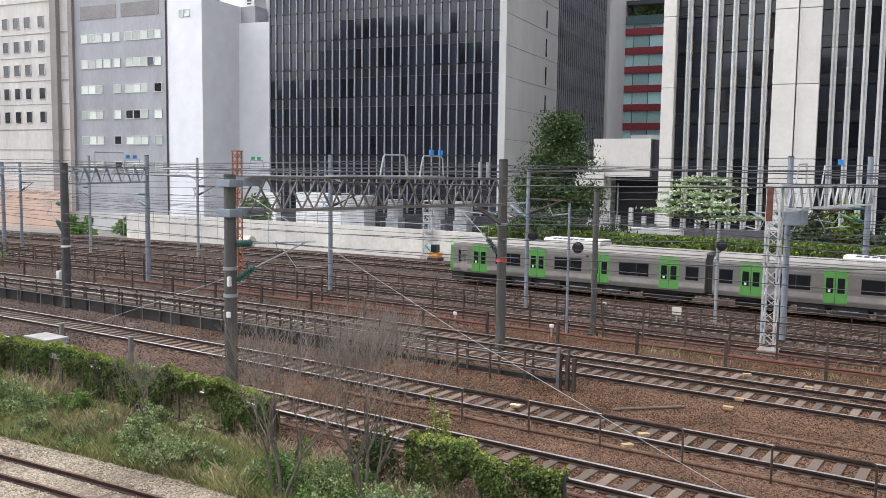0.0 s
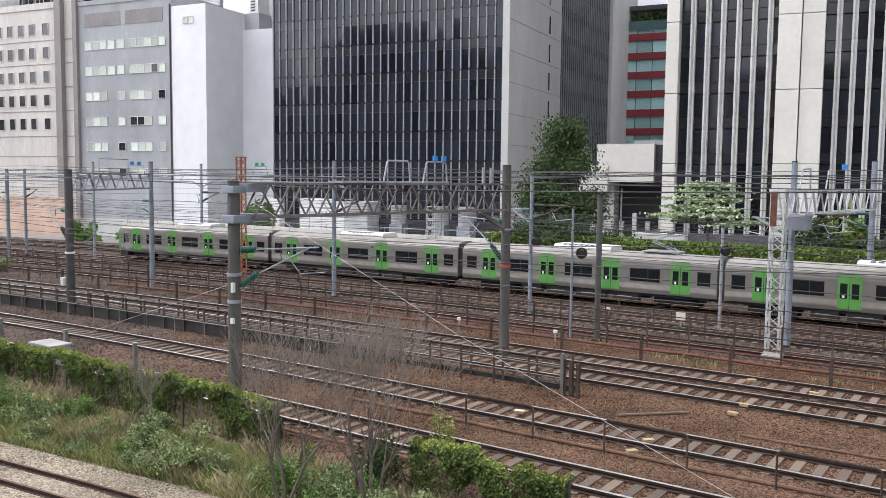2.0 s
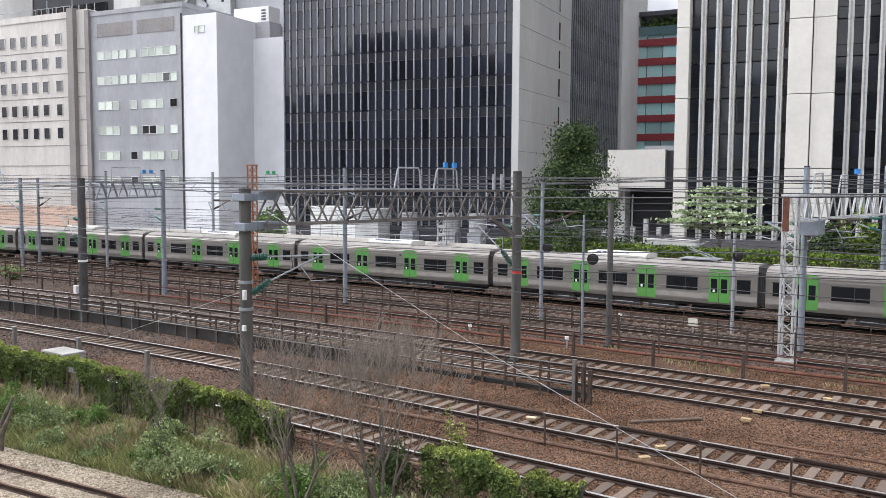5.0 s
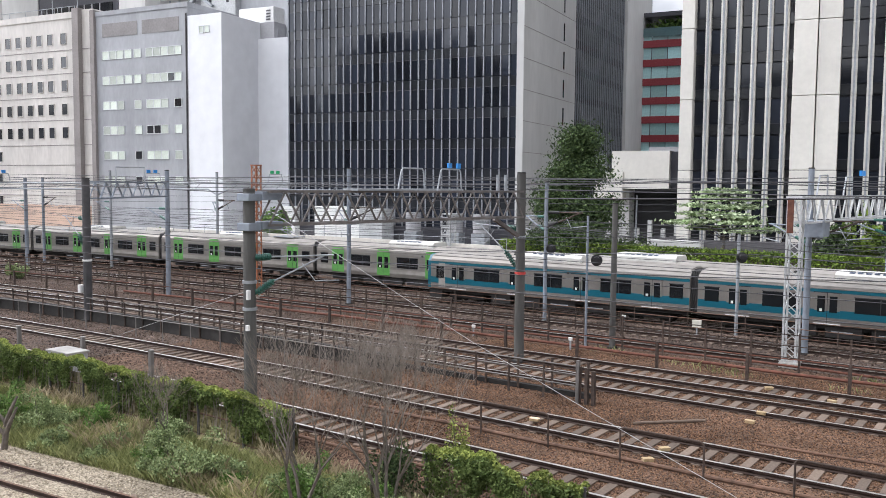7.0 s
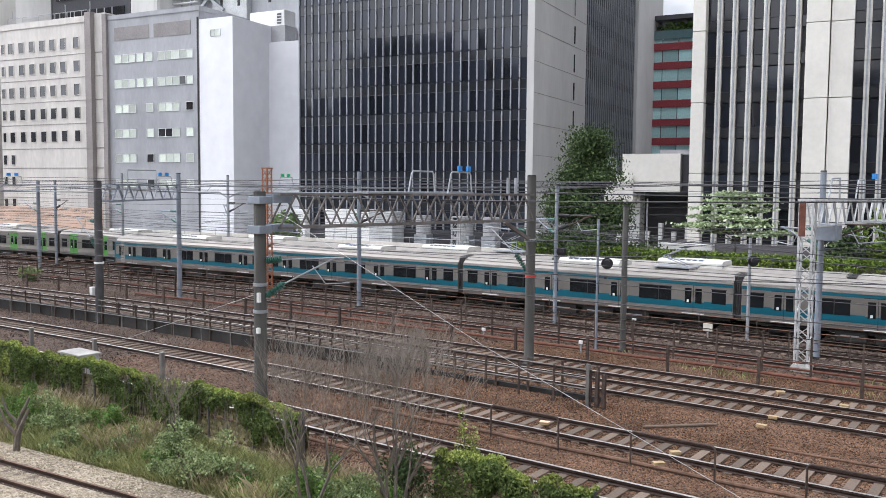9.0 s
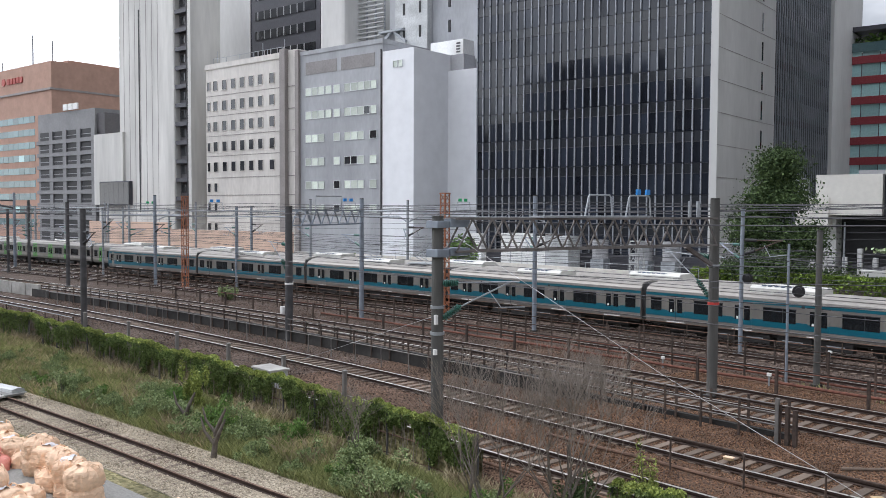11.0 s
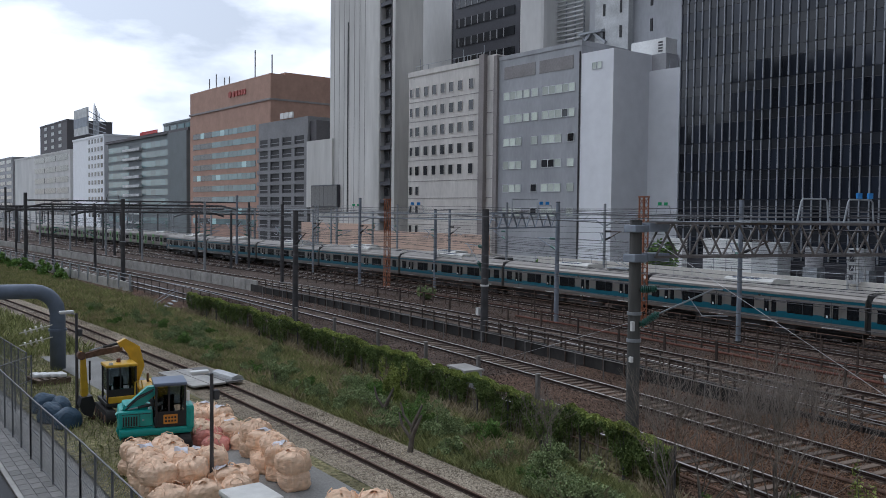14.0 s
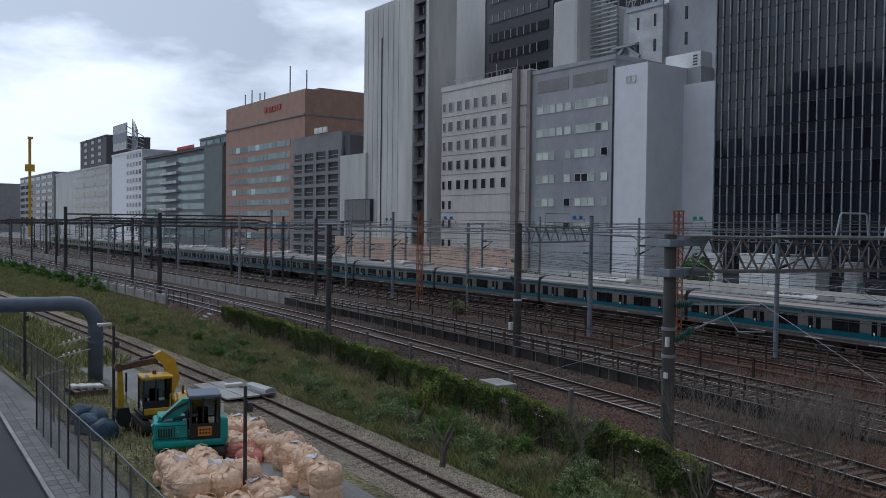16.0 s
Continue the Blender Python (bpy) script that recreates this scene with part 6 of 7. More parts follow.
def ivy_run(label, xa, xb, y, z0, z1, thick, count, seed, ragged=False):
    """Ivy over a mesh fence: paler yellow-green leaves in a ragged crest, darker green ones hanging down the face in
    uneven curtains.
    """
    f = anchor("ivy_fence", None, label, "ivy", "ivy-covered fences")
    rng = np.random.default_rng(seed)
    x = rng.uniform(min(xa, xb), max(xa, xb), count)
    yb = y - np.array([bend(a) for a in x])
    crest = z1 + 0.16 * wander(x, seed) + (0.2 * wander(x * 1.7, seed + 2) if ragged else 0)
    drop = (z1 - z0) * np.clip(0.75 + 0.6 * wander(x * 0.8, seed + 5), 0.2, 1.1)
    u = rng.beta(1.0, 1.15, count)
    swell = 0.16 + 0.10 * wander(x * 1.3 + u * 3.0, seed + 1)
    z = crest - drop * u
    yy = yb - np.abs(swell) * (0.5 + 0.8 * np.sin(np.pi * np.minimum(u + 0.15, 1))) + rng.normal(0, thick * 0.25, count)
    thin = rng.uniform(0, 1, count) < np.clip(0.62 + 0.75 * wander(x * 2.6 + 1.7 * z, seed + 9), 0.06, 1.0)
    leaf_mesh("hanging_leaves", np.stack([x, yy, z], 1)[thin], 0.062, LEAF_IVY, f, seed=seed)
    m = count // 6
    x = rng.uniform(min(xa, xb), max(xa, xb), m)
    yb = y - np.array([bend(a) for a in x])
    a = rng.uniform(-0.4, np.pi, m)
    r = (0.09 + 0.09 * np.abs(wander(x * 1.6, seed + 4))) * np.sqrt(rng.uniform(0.2, 1.25, m))
    crest = z1 - 0.05 + 0.16 * wander(x, seed) + (0.2 * wander(x * 1.7, seed + 2) if ragged else 0)
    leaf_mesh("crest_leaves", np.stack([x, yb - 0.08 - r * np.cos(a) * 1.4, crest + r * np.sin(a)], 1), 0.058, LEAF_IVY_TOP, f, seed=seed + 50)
    pm = shared("post", bar((0, 0, -0.6), (0, 0, z1), 0.05, 6), POLE_DARK)
    for px in fine(xa, xb, 2.4):
        piece("post", pm, f, Matrix.Translation((px, y - bend(px) - 0.12, 0)))
    for zz in (z1 - 0.1, 0.2):
        part("rail", add_path(bmesh.new(), [(px, y - bend(px), zz) for px in fine(xa, xb, 3)], 0.03, 4), RUST, f)
    vines = bmesh.new()
    vr = random.Random(seed)
    for k in range(int(abs(xb - xa) * 9)):
        px = vr.uniform(min(xa, xb), max(xa, xb))
        yv = y - bend(px) - vr.uniform(0.02, 0.22)
        add_bar(vines, (px, yv, z1 - vr.uniform(0.0, 0.3)), (px + vr.uniform(-0.25, 0.25), yv - vr.uniform(-0.05, 0.2), -0.6 + vr.uniform(0, 0.5)), 0.008, 3)
    part("vine_tangle", vines, TWIG, f, "tangled brown vine stems")
    if not ragged:
        part("backing_mesh", ribbon(lambda px: y + 0.05 - bend(px), lambda px: y + 0.16 - bend(px), -0.55, z1 - 0.6, fine(xa, xb, 1.0), 6, 0.05), SOIL, f, "tangled dry inner growth")


ivy_run("dense green ivy over the retaining fence", -20.2, -47, 19.8, -0.5, 1.2, 0.24, 110000, 3)
ivy_run("dense green ivy over the retaining fence", -47, -78, 19.8, -0.5, 1.15, 0.24, 90000, 4)
ivy_run("bright ivy clump hanging on the fence", -9.4, -14.4, 19.4, -0.6, 1.0, 0.6, 24000, 6, True)


def shrub(label, x, y, z, rx, ry, rz, count, size, mat, seed, base=True):
    """A bush of clumps of leaves on short stems."""
    s = anchor("shrub", pose(x, y, z), label, "shrub", "shrubs")
    rng = np.random.default_rng(seed)
    clumps = rng.normal(size=(16, 3)) * (rx * 0.45, ry * 0.45, rz * 0.3) + (0, 0, rz * 0.5)
    c = clumps[rng.integers(0, 16, count)]
    ball = rng.normal(size=(count, 3))
    ball *= (rng.uniform(0.5, 1.15, count) / np.linalg.norm(ball, axis=1))[:, None]
    p = c + ball * (rx * 0.3, ry * 0.3, rz * 0.27)
    p[:, 2] = np.abs(p[:, 2])
    leaf_mesh("foliage", p, size, mat, s, seed=seed)
    st = bmesh.new()
    for q in clumps:
        add_bar(st, (q[0] * 0.2, q[1] * 0.2, 0), q, 0.02, 5, 0.008)
    part("stem_mass", st, BARK, s)
    return s


shrub("bright ivy-covered stump rising before the fence", -36.5, 17.4, -0.6, 0.6, 0.5, 1.9, 4200, 0.065, LEAF_IVY_TOP, 21)
for k in range(84):
    x = -11 - 0.86 * k + RNG.uniform(-0.6, 0.6)
    y0, y1 = siding_y(x) + 2.2, 19.0 - bend(x)
    y = y0 + (y1 - y0) * RNG.uniform(0.03, 0.7) * (1.0 if k % 4 else 1.25)
    big = RNG.uniform(0.55, 1.25) * (1.0 if k < 40 else 0.75)
    shrub("green leafy weed clump among dry grass on the verge", x, y, -0.62, 0.95 * big, 0.8 * big, 0.85 * big, int(3400 * big), 0.052, LEAF_WEED if k % 5 else LEAF_SHRUB, 40 + k)
shrub("dark green bush beside the leafless trees", -15.2, 18.6, -0.6, 0.8, 0.7, 1.5, 3600, 0.055, LEAF_TREE, 91)
shrub("dark green bush beside the leafless trees", -17.0, 17.0, -0.6, 0.8, 0.8, 1.1, 3000, 0.055, LEAF_SHRUB, 92)
shrub("bushy weed growing between the tracks", -76.5, 40.0, -0.2, 1.7, 0.7, 1.3, 1500, 0.12, LEAF_WEED, 93)
shrub("young yellow-green sapling beside the track", -14.4, 21.0, -0.3, 0.45, 0.35, 1.9, 800, 0.06, LEAF_IVY_TOP, 94)
for k, (x, y, w, h) in enumerate(((-101, 72.0, 3.0, 0.6), (-78.0, 75.0, 1.8, 1.8), (-110, 70.0, 3.0, 0.8))):
    shrub("green shrub behind the street wall", x, y, -0.75, w, 1.5, h + 1.6, 1400, 0.3, LEAF_SHRUB, 95 + k)
for k in range(7):
    shrub("rounded garden shrub before the pier tower", -16.5 + 3.4 * k, 80.5 + 1.2 * math.sin(k * 2.0), 1.0, 2.2, 1.6, 3.4 + 0.9 * math.sin(k * 1.7), 1900, 0.28, LEAF_HEDGE if k % 2 else LEAF_TREE, 110 + k)
for k in range(12):
    x = -120 - 9 * k
    shrub("overgrown weeds under the viaduct wall", x, 18.6 - bend(x), -0.6, 4.0, 1.0, 1.3, 900, 0.3, LEAF_SHRUB, 130 + k)


def blades(label, n, xa, xb, ya, yb, size, mat, seed, z=-0.6, patch=0.0, tall=0.45):
    """Grass: thin bent blades in tufts over a strip between two lines."""
    rng = np.random.default_rng(seed)
    x = rng.uniform(min(xa, xb), max(xa, xb), n)
    u = rng.uniform(0, 1, n)
    y = np.array([ya(a) + (yb(a) - ya(a)) * b for a, b in zip(x, u)])
    if patch:
        k = np.sin(x * 0.9 + 1.3 * np.sin(y * 0.8)) + np.sin(y * 1.7 + x * 0.35) > patch
        x, y = x[k], y[k]
    n = len(x)
    h = tall * rng.uniform(0.5, 1.5, n)
    a = rng.uniform(0, 2 * np.pi, n)
    w = size * rng.uniform(0.6, 1.4, n)
    lx, ly = rng.normal(0, 0.35, n) * h, rng.normal(0, 0.35, n) * h
    v = np.zeros((n, 4, 3))
    v[:, 0] = np.stack([x - np.cos(a) * w, y - np.sin(a) * w, np.full(n, z)], 1)
    v[:, 1] = np.stack([x + np.cos(a) * w, y + np.sin(a) * w, np.full(n, z)], 1)
    v[:, 2] = np.stack([x + np.cos(a) * w * 0.7 + lx * 0.4, y + np.sin(a) * w * 0.7 + ly * 0.4, z + h * 0.6], 1)
    v[:, 3] = np.stack([x + lx, y + ly, z + h], 1)
    k = np.arange(n)[:, None] * 4
    faces = np.concatenate([k + np.array([[0, 1, 2]]), k + np.array([[0, 2, 3]])], 1).reshape(-1, 3)
    me = bpy.data.meshes.new("grass")
    me.from_pydata(v.reshape(-1, 3).tolist(), [], faces.tolist())
    me.materials.append(mat)
    tagged(new("grass", me), label, "grass", kind="stuff")


def verge_a(x):
    return siding_y(x) + 2.0


def verge_b(x):
    return 19.0 - bend(x)


blades("green grass on the verge beside the siding", 130000, -2, -75, verge_a, verge_b, 0.006, LEAF_GRASS, 1, tall=0.3)
blades("dead upright stalks along the ivy fence", 8000, -8, -100, lambda x: 18.9 - bend(x), lambda x: 19.6 - bend(x), 0.005, LEAF_STALK, 12, tall=0.45, patch=0.2)
blades("dead upright stalks among the weeds", 3500, -8, -48, verge_a, verge_b, 0.005, LEAF_STALK, 13, tall=0.5, patch=0.2)
blades("green grass on the verge beside the siding", 40000, -75, -190, verge_a, verge_b, 0.025, LEAF_GRASS, 2, tall=0.42)
blades("dry straw-coloured grass on the verge", 42000, -2, -90, verge_a, verge_b, 0.005, LEAF_DRY, 3, patch=0.3, tall=0.36)
blades("pale dry grass along the far verge", 30000, -42, -150, verge_a, verge_b, 0.012, LEAF_DRY, 9, patch=0.0, tall=0.35)
blades("weeds in the works yard", 9000, -18, -70, lambda x: siding_y(x) - 9.0, lambda x: siding_y(x) - 5.4, 0.012, LEAF_GRASS, 4, tall=0.2, patch=0.0)
blades("grass beyond the works yard", 14000, -58, -150, lambda x: siding_y(x) - 9.0, lambda x: siding_y(x) - 1.8, 0.04, LEAF_GRASS, 5, tall=0.5)
blades("weeds between the far tracks", 1500, 2, -20, lambda x: 39.7, lambda x: 43.0, 0.014, LEAF_GRASS, 6, z=-0.2, patch=0.6, tall=0.22)


def bare_tree(label, x, y, z, height, stems, seed, lean=0.0):
    """A leafless tree: several stems that fork into ever finer twigs."""
    t = anchor("leafless_tree", pose(x, y, z), label, "tree", "leafless trees")
    rng = random.Random(seed)
    twigs = bmesh.new()

    def grow(bm, p, d, r, length, depth):
        n = 3
        for _ in range(n):
            d = (d + Vector((rng.uniform(-0.14, 0.14), rng.uniform(-0.14, 0.14), 0.05))).normalized()
            q = p + d * (length / n)
            add_bar(bm, p, q, r, 5 if depth < 2 else 3, r * 0.86)
            r *= 0.86
            p = q
        if depth >= 5:
            return
        for _ in range(3 if depth < 4 else 2):
            a = rng.uniform(0, 6.28)
            sp = rng.uniform(0.28, 0.66)
            nd = (d + Vector((math.cos(a) * sp, math.sin(a) * sp, rng.uniform(-0.05, 0.25)))).normalized()
            grow(twigs if depth >= 1 else bm, p, nd, max(r * 0.66, 0.0055), length * rng.uniform(0.66, 0.86), depth + 1)
    for k in range(stems):
        bm = bmesh.new()
        a = 6.28 * k / stems + rng.uniform(-0.3, 0.3)
        grow(bm, Vector((0.12 * math.cos(a), 0.12 * math.sin(a), 0)), Vector((0.22 * math.cos(a) + lean, 0.22 * math.sin(a), 1)).normalized(), 0.065, height * 0.285, 0)
        part("stem", bm, BARK, t)
    part("twig_crown", twigs, TWIG, t, "fine grey leafless twigs")


bare_tree("leafless grey many-stemmed tree by the fence", -16.6, 16.4, -0.6, 5.4, 3, 5)
bare_tree("leafless grey many-stemmed tree by the fence", -14.2, 17.2, -0.6, 5.6, 4, 8)
bare_tree("leafless grey many-stemmed tree by the fence", -15.6, 18.6, -0.6, 5.2, 3, 18)
bare_tree("leafless grey many-stemmed tree by the fence", -17.6, 17.6, -0.6, 4.6, 2, 19)
bare_tree("small leafless sapling on the verge", -24.0, 17.4, -0.6, 3.2, 2, 12)
for x, y, sd in ((-30.5, 15.4, 14), (-34.0, 15.8, 15), (-29.0, 14.6, 16)):
    stump = anchor("tree_stump", pose(x, y, -0.62), "dead forked tree stump on the verge", "stump", "tree stumps")
    sb = bmesh.new()
    add_path(sb, [(0, 0, 0), (0.05, 0.05, 0.6), (0.3, 0.12, 1.1), (0.35, 0.3, 1.5)], [0.12, 0.1, 0.07, 0.04], 7)
    add_path(sb, [(0.05, 0.05, 0.5), (-0.3, -0.2, 1.0), (-0.5, -0.25, 1.5)], [0.08, 0.06, 0.03], 6)
    part("trunk", sb, BARK, stump)


def leafy_tree(label, x, y, z, h, r, count, size, mat, seed, conical, tiered=False):
    """Trunk and limbs with a ragged crown of small leaves in clumps."""
    t = anchor("broadleaf_tree", pose(x, y, z), label, "tree", "street trees")
    rng = np.random.default_rng(seed)
    part("trunk", bar((0, 0, 0), (0.1, 0, h * 0.8), 0.2, 9, 0.06), BARK, t)
    cents = []
    for k in range(85 if conical else 34):
        u = rng.uniform(0.0, 1.0) ** 1.25 * 0.9 + 0.1 if conical else rng.uniform(0.45, 0.95)
        rad = r * ((1.05 - u) ** 1.2 if conical else math.sqrt(max(0.05, 1 - ((u - 0.7) / 0.4) ** 2))) * (math.sqrt(rng.uniform(0.05, 1.0)) if conical else rng.uniform(0.35, 1.0))
        a = rng.uniform(0, 6.28)
        if tiered:
            u = 0.5 + 0.095 * (k % 6) + rng.uniform(-0.015, 0.015)
            rad = r * (1.12 - u) * 1.55 * math.sqrt(rng.uniform(0.1, 1.0))
        c = np.array([rad * math.cos(a), rad * math.sin(a), h * u])
        cents.append(c)
        if k < 16:
            part("limb", bar((0, 0, h * u * 0.75), c, 0.06, 5, 0.02), BARK, t)
    cents = np.array(cents)
    c = cents[rng.integers(0, len(cents), count)]
    spread = np.array([r * 0.15, r * 0.15, h * (0.012 if tiered else 0.035)])
    leaf_mesh("crown", c + rng.normal(size=(count, 3)) * spread, size, mat, t, seed=seed, flat=0.5 if not conical else 0.0)


leafy_tree("dark green tall tree in front of the concrete wall", -40.4, 80.0, 0.95, 13.4, 6.4, 34000, 0.19, LEAF_TREE, 31, True)
leafy_tree("pale-leaved spreading tree behind the hedge", -25.2, 79.5, 1.0, 7.4, 5.0, 9000, 0.22, LEAF_PALE, 32, False, True)
leafy_tree("small green street tree by the office", -80.0, 75.0, -0.75, 6.2, 1.8, 1800, 0.3, LEAF_SHRUB, 33, False)
tagged(part("garden_bed", box(-48, 30, 74.95, 84.0, -0.75, 0.98), SOIL), "raised garden bed before the towers", "garden bed", kind="structure")
hedge = anchor("hedge", None, "clipped green hedge above the low wall", "hedge")
hp = np.stack([RNG.uniform(-47, 24, 24000), 75.8 + RNG.normal(0, 0.5, 24000), 1.0 + 2.1 * RNG.beta(2, 1.1, 24000)], 1)
leaf_mesh("leaves", hp, 0.19, LEAF_HEDGE, hedge, seed=8)
part("stem_mass", box(-47, 24, 75.6, 76.2, 0.9, 2.3), BARK, hedge)


# ---- loose stones ----
def stones(label, n, xa, xb, ya, yb, z, size, mat, seed):
    """Loose ballast: small irregular eight-sided stones."""
    rng = np.random.default_rng(seed)
    x = rng.uniform(min(xa, xb), max(xa, xb), n)
    y = np.array([ya(a) + (yb(a) - ya(a)) * b for a, b in zip(x, rng.uniform(0, 1, n))])
    p = np.stack([x, y, np.full(n, z)], 1)
    d = np.array([[1, 0, 0], [-1, 0, 0], [0, 1, 0], [0, -1, 0], [0, 0, 0.8], [0, 0, -0.8]], float)
    v = p[:, None, :] + d[None] * (size * rng.uniform(0.45, 1.3, (n, 6, 1))) + rng.normal(0, size * 0.18, (n, 6, 3))
    tri = np.array([[0, 2, 4], [2, 1, 4], [1, 3, 4], [3, 0, 4], [2, 0, 5], [1, 2, 5], [3, 1, 5], [0, 3, 5]])
    faces = (np.arange(n)[:, None, None] * 6 + tri[None]).reshape(-1, 3)
    me = bpy.data.meshes.new("loose_ballast")
    me.from_pydata(v.reshape(-1, 3).tolist(), [], faces.tolist())
    me.materials.append(mat)
    tagged(new("loose_ballast", me), label, "ballast", kind="stuff")


stones("loose brown ballast stones between the rails", 100000, 3, -26, lambda x: 20.9, lambda x: 41.5 - bend(x), -0.19, 0.032, STONE, 71)
stones("loose brown ballast stones further along", 55000, -26, -90, lambda x: 20.9 - bend(x), lambda x: 42.0 - bend(x), -0.19, 0.05, STONE_GREY, 72)
stones("loose grey-brown stones under the far tracks", 22000, 3, -80, lambda x: 42.5 - bend(x), lambda x: 60.0 - bend(x), -0.19, 0.06, STONE_GREY, 73)
stones("pale gravel stones along the siding", 26000, -5, -80, lambda x: siding_y(x) - 1.6, lambda x: siding_y(x) + 1.9, -0.57, 0.034, STONE_PALE, 74)


# ---- works yard ----
def bag_mesh(seed, mat):
    """A filled bulk bag: bulging sides, slumped corners and a gathered, crumpled top."""
    bm = bmesh.new()
    rng = random.Random(seed)
    rings = []
    knots = ((0.0, 0.36), (0.06, 0.5), (0.28, 0.56), (0.55, 0.57), (0.8, 0.53), (0.95, 0.44), (1.03, 0.26), (1.1, 0.12))
    n, levels = 34, 15
    for i in range(levels):
        v = i / (levels - 1)
        z = 1.1 * (v ** 0.9)
        r = float(np.interp(z, [q[0] for q in knots], [q[1] for q in knots]))
        ring = []
        for k in range(n):
            a = 2 * math.pi * k / n
            sq = 1 / max(abs(math.cos(a)), abs(math.sin(a))) ** 0.45
            q = Vector((math.cos(a), math.sin(a), 0))
            crease = 0.06 * (1 - abs(noise.noise(q * 3.2 + Vector((seed * 7.0, 0, z * 0.8))) * 2.6)) * (0.3 + v) + 0.05 * noise.noise(q * 1.3 + Vector((0, seed * 5.0, z * 2.5)))
            crease += 0.035 * noise.noise(Vector((math.cos(a) * 6, math.sin(a) * 6, z * 7 + seed)))
            rr = r * sq * (1 + crease / max(r, 0.25))
            ring.append(bm.verts.new((rr * math.cos(a), rr * math.sin(a), z + (0.07 * noise.noise(q * 4 + Vector((seed, seed, z)))) * v + rng.uniform(-0.008, 0.008))))
        rings.append(ring)
    for a, b in zip(rings, rings[1:]):
        for k in range(n):
            bm.faces.new((a[k], a[(k + 1) % n], b[(k + 1) % n], b[k]))
    bm.faces.new(rings[0][::-1])
    bm.faces.new(rings[-1])
    return shared("sack", bm, mat)


BAG_MESHES = [bag_mesh(k, BAG) for k in range(4)]
RED_MESH = bag_mesh(9, BAG_RED)


def flap_mesh(seed, mat):
    bm = bmesh.new()
    rng = random.Random(seed)
    grid = [[bm.verts.new((-0.28 + 0.56 * i / 5, -0.22 + 0.44 * j / 4, 1.07 + rng.uniform(0, 0.17) - 0.5 * ((i - 2.5) / 5) ** 2)) for j in range(5)] for i in range(6)]
    for i in range(5):
        for j in range(4):
            bm.faces.new((grid[i][j], grid[i + 1][j], grid[i + 1][j + 1], grid[i][j + 1]))
    return shared("top_flap", bm, mat)


def loop_mesh():
    bm = bmesh.new()
    add_path(bm, [(0.45, -0.25, 0.85), (0.42, -0.2, 1.1), (0.36, 0.0, 1.2), (0.42, 0.2, 1.08), (0.45, 0.25, 0.85)], 0.022, 4)
    return shared("lifting_loop", bm, BAG)


FLAPS = [flap_mesh(1, BAG), flap_mesh(2, TAG_WHITE)]
LOOPS = loop_mesh()


def bulk_bag(x, y, z, seed, red=False):
    rng = random.Random(seed)
    b = anchor("bulk_bag", pose(x, y, z, rng.uniform(-5, 5), rng.uniform(-5, 5), rng.uniform(0, 360)) @ Matrix.Diagonal((rng.uniform(0.84, 1.0), rng.uniform(0.84, 1.0), rng.uniform(0.62, 0.74), 1)),
               "reddish woven bulk bag slumped in the stack" if red else "peach woven bulk bag, full and tied", "bulk bag", "stacked bulk bags")
    piece("sack", RED_MESH if red else BAG_MESHES[seed % 4], b)
    piece("top_flap", FLAPS[1 if seed % 4 == 0 else 0], b)
    piece("lifting_loop", LOOPS, b)
    piece("lifting_loop", LOOPS, b, Matrix.Rotation(math.pi, 4, "Z"))


seed = 0
for i in range(5):
    x, y = -27.0 - 1.04 * i, 9.3 - 0.05 * i + 0.06 * math.sin(i * 5)
    for z in (-0.62, -0.06):
        seed += 1
        bulk_bag(x + 0.06 * math.sin(seed), y + 0.06 * math.cos(seed * 2), z, seed)
for i in range(7):
    for j in range(2):
        seed += 1
        bulk_bag(-32.7 - 0.98 * i + 0.2 * math.sin(i * 3 + j), 8.1 + 1.05 * j + 0.08 * math.sin(i * 5), -0.72 + 0.12 * math.sin(seed), seed, red=(j == 0 and i in (0, 1, 3)))
for i in range(5):
    for j in range(3):
        x, y = -26.7 - 1.02 * i + 0.1 * math.sin(i * 3 + j), 5.2 + 1.0 * j - 0.1 * i + 0.08 * math.sin(i * 5 + j)
        seed += 1
        bulk_bag(x, y, -0.62, seed)
        if j < 2 and i > 0 or (i, j) == (2, 2):
            seed += 1
            bulk_bag(x + 0.1, y, -0.06, seed)
seed += 1
bulk_bag(-28.0, 7.75, -0.62, seed)
for x, y in ((-23.7, 9.6), (-23.4, 10.6), (-22.5, 9.3), (-22.2, 10.4)):
    seed += 1
    bulk_bag(x, y, -0.62, seed)


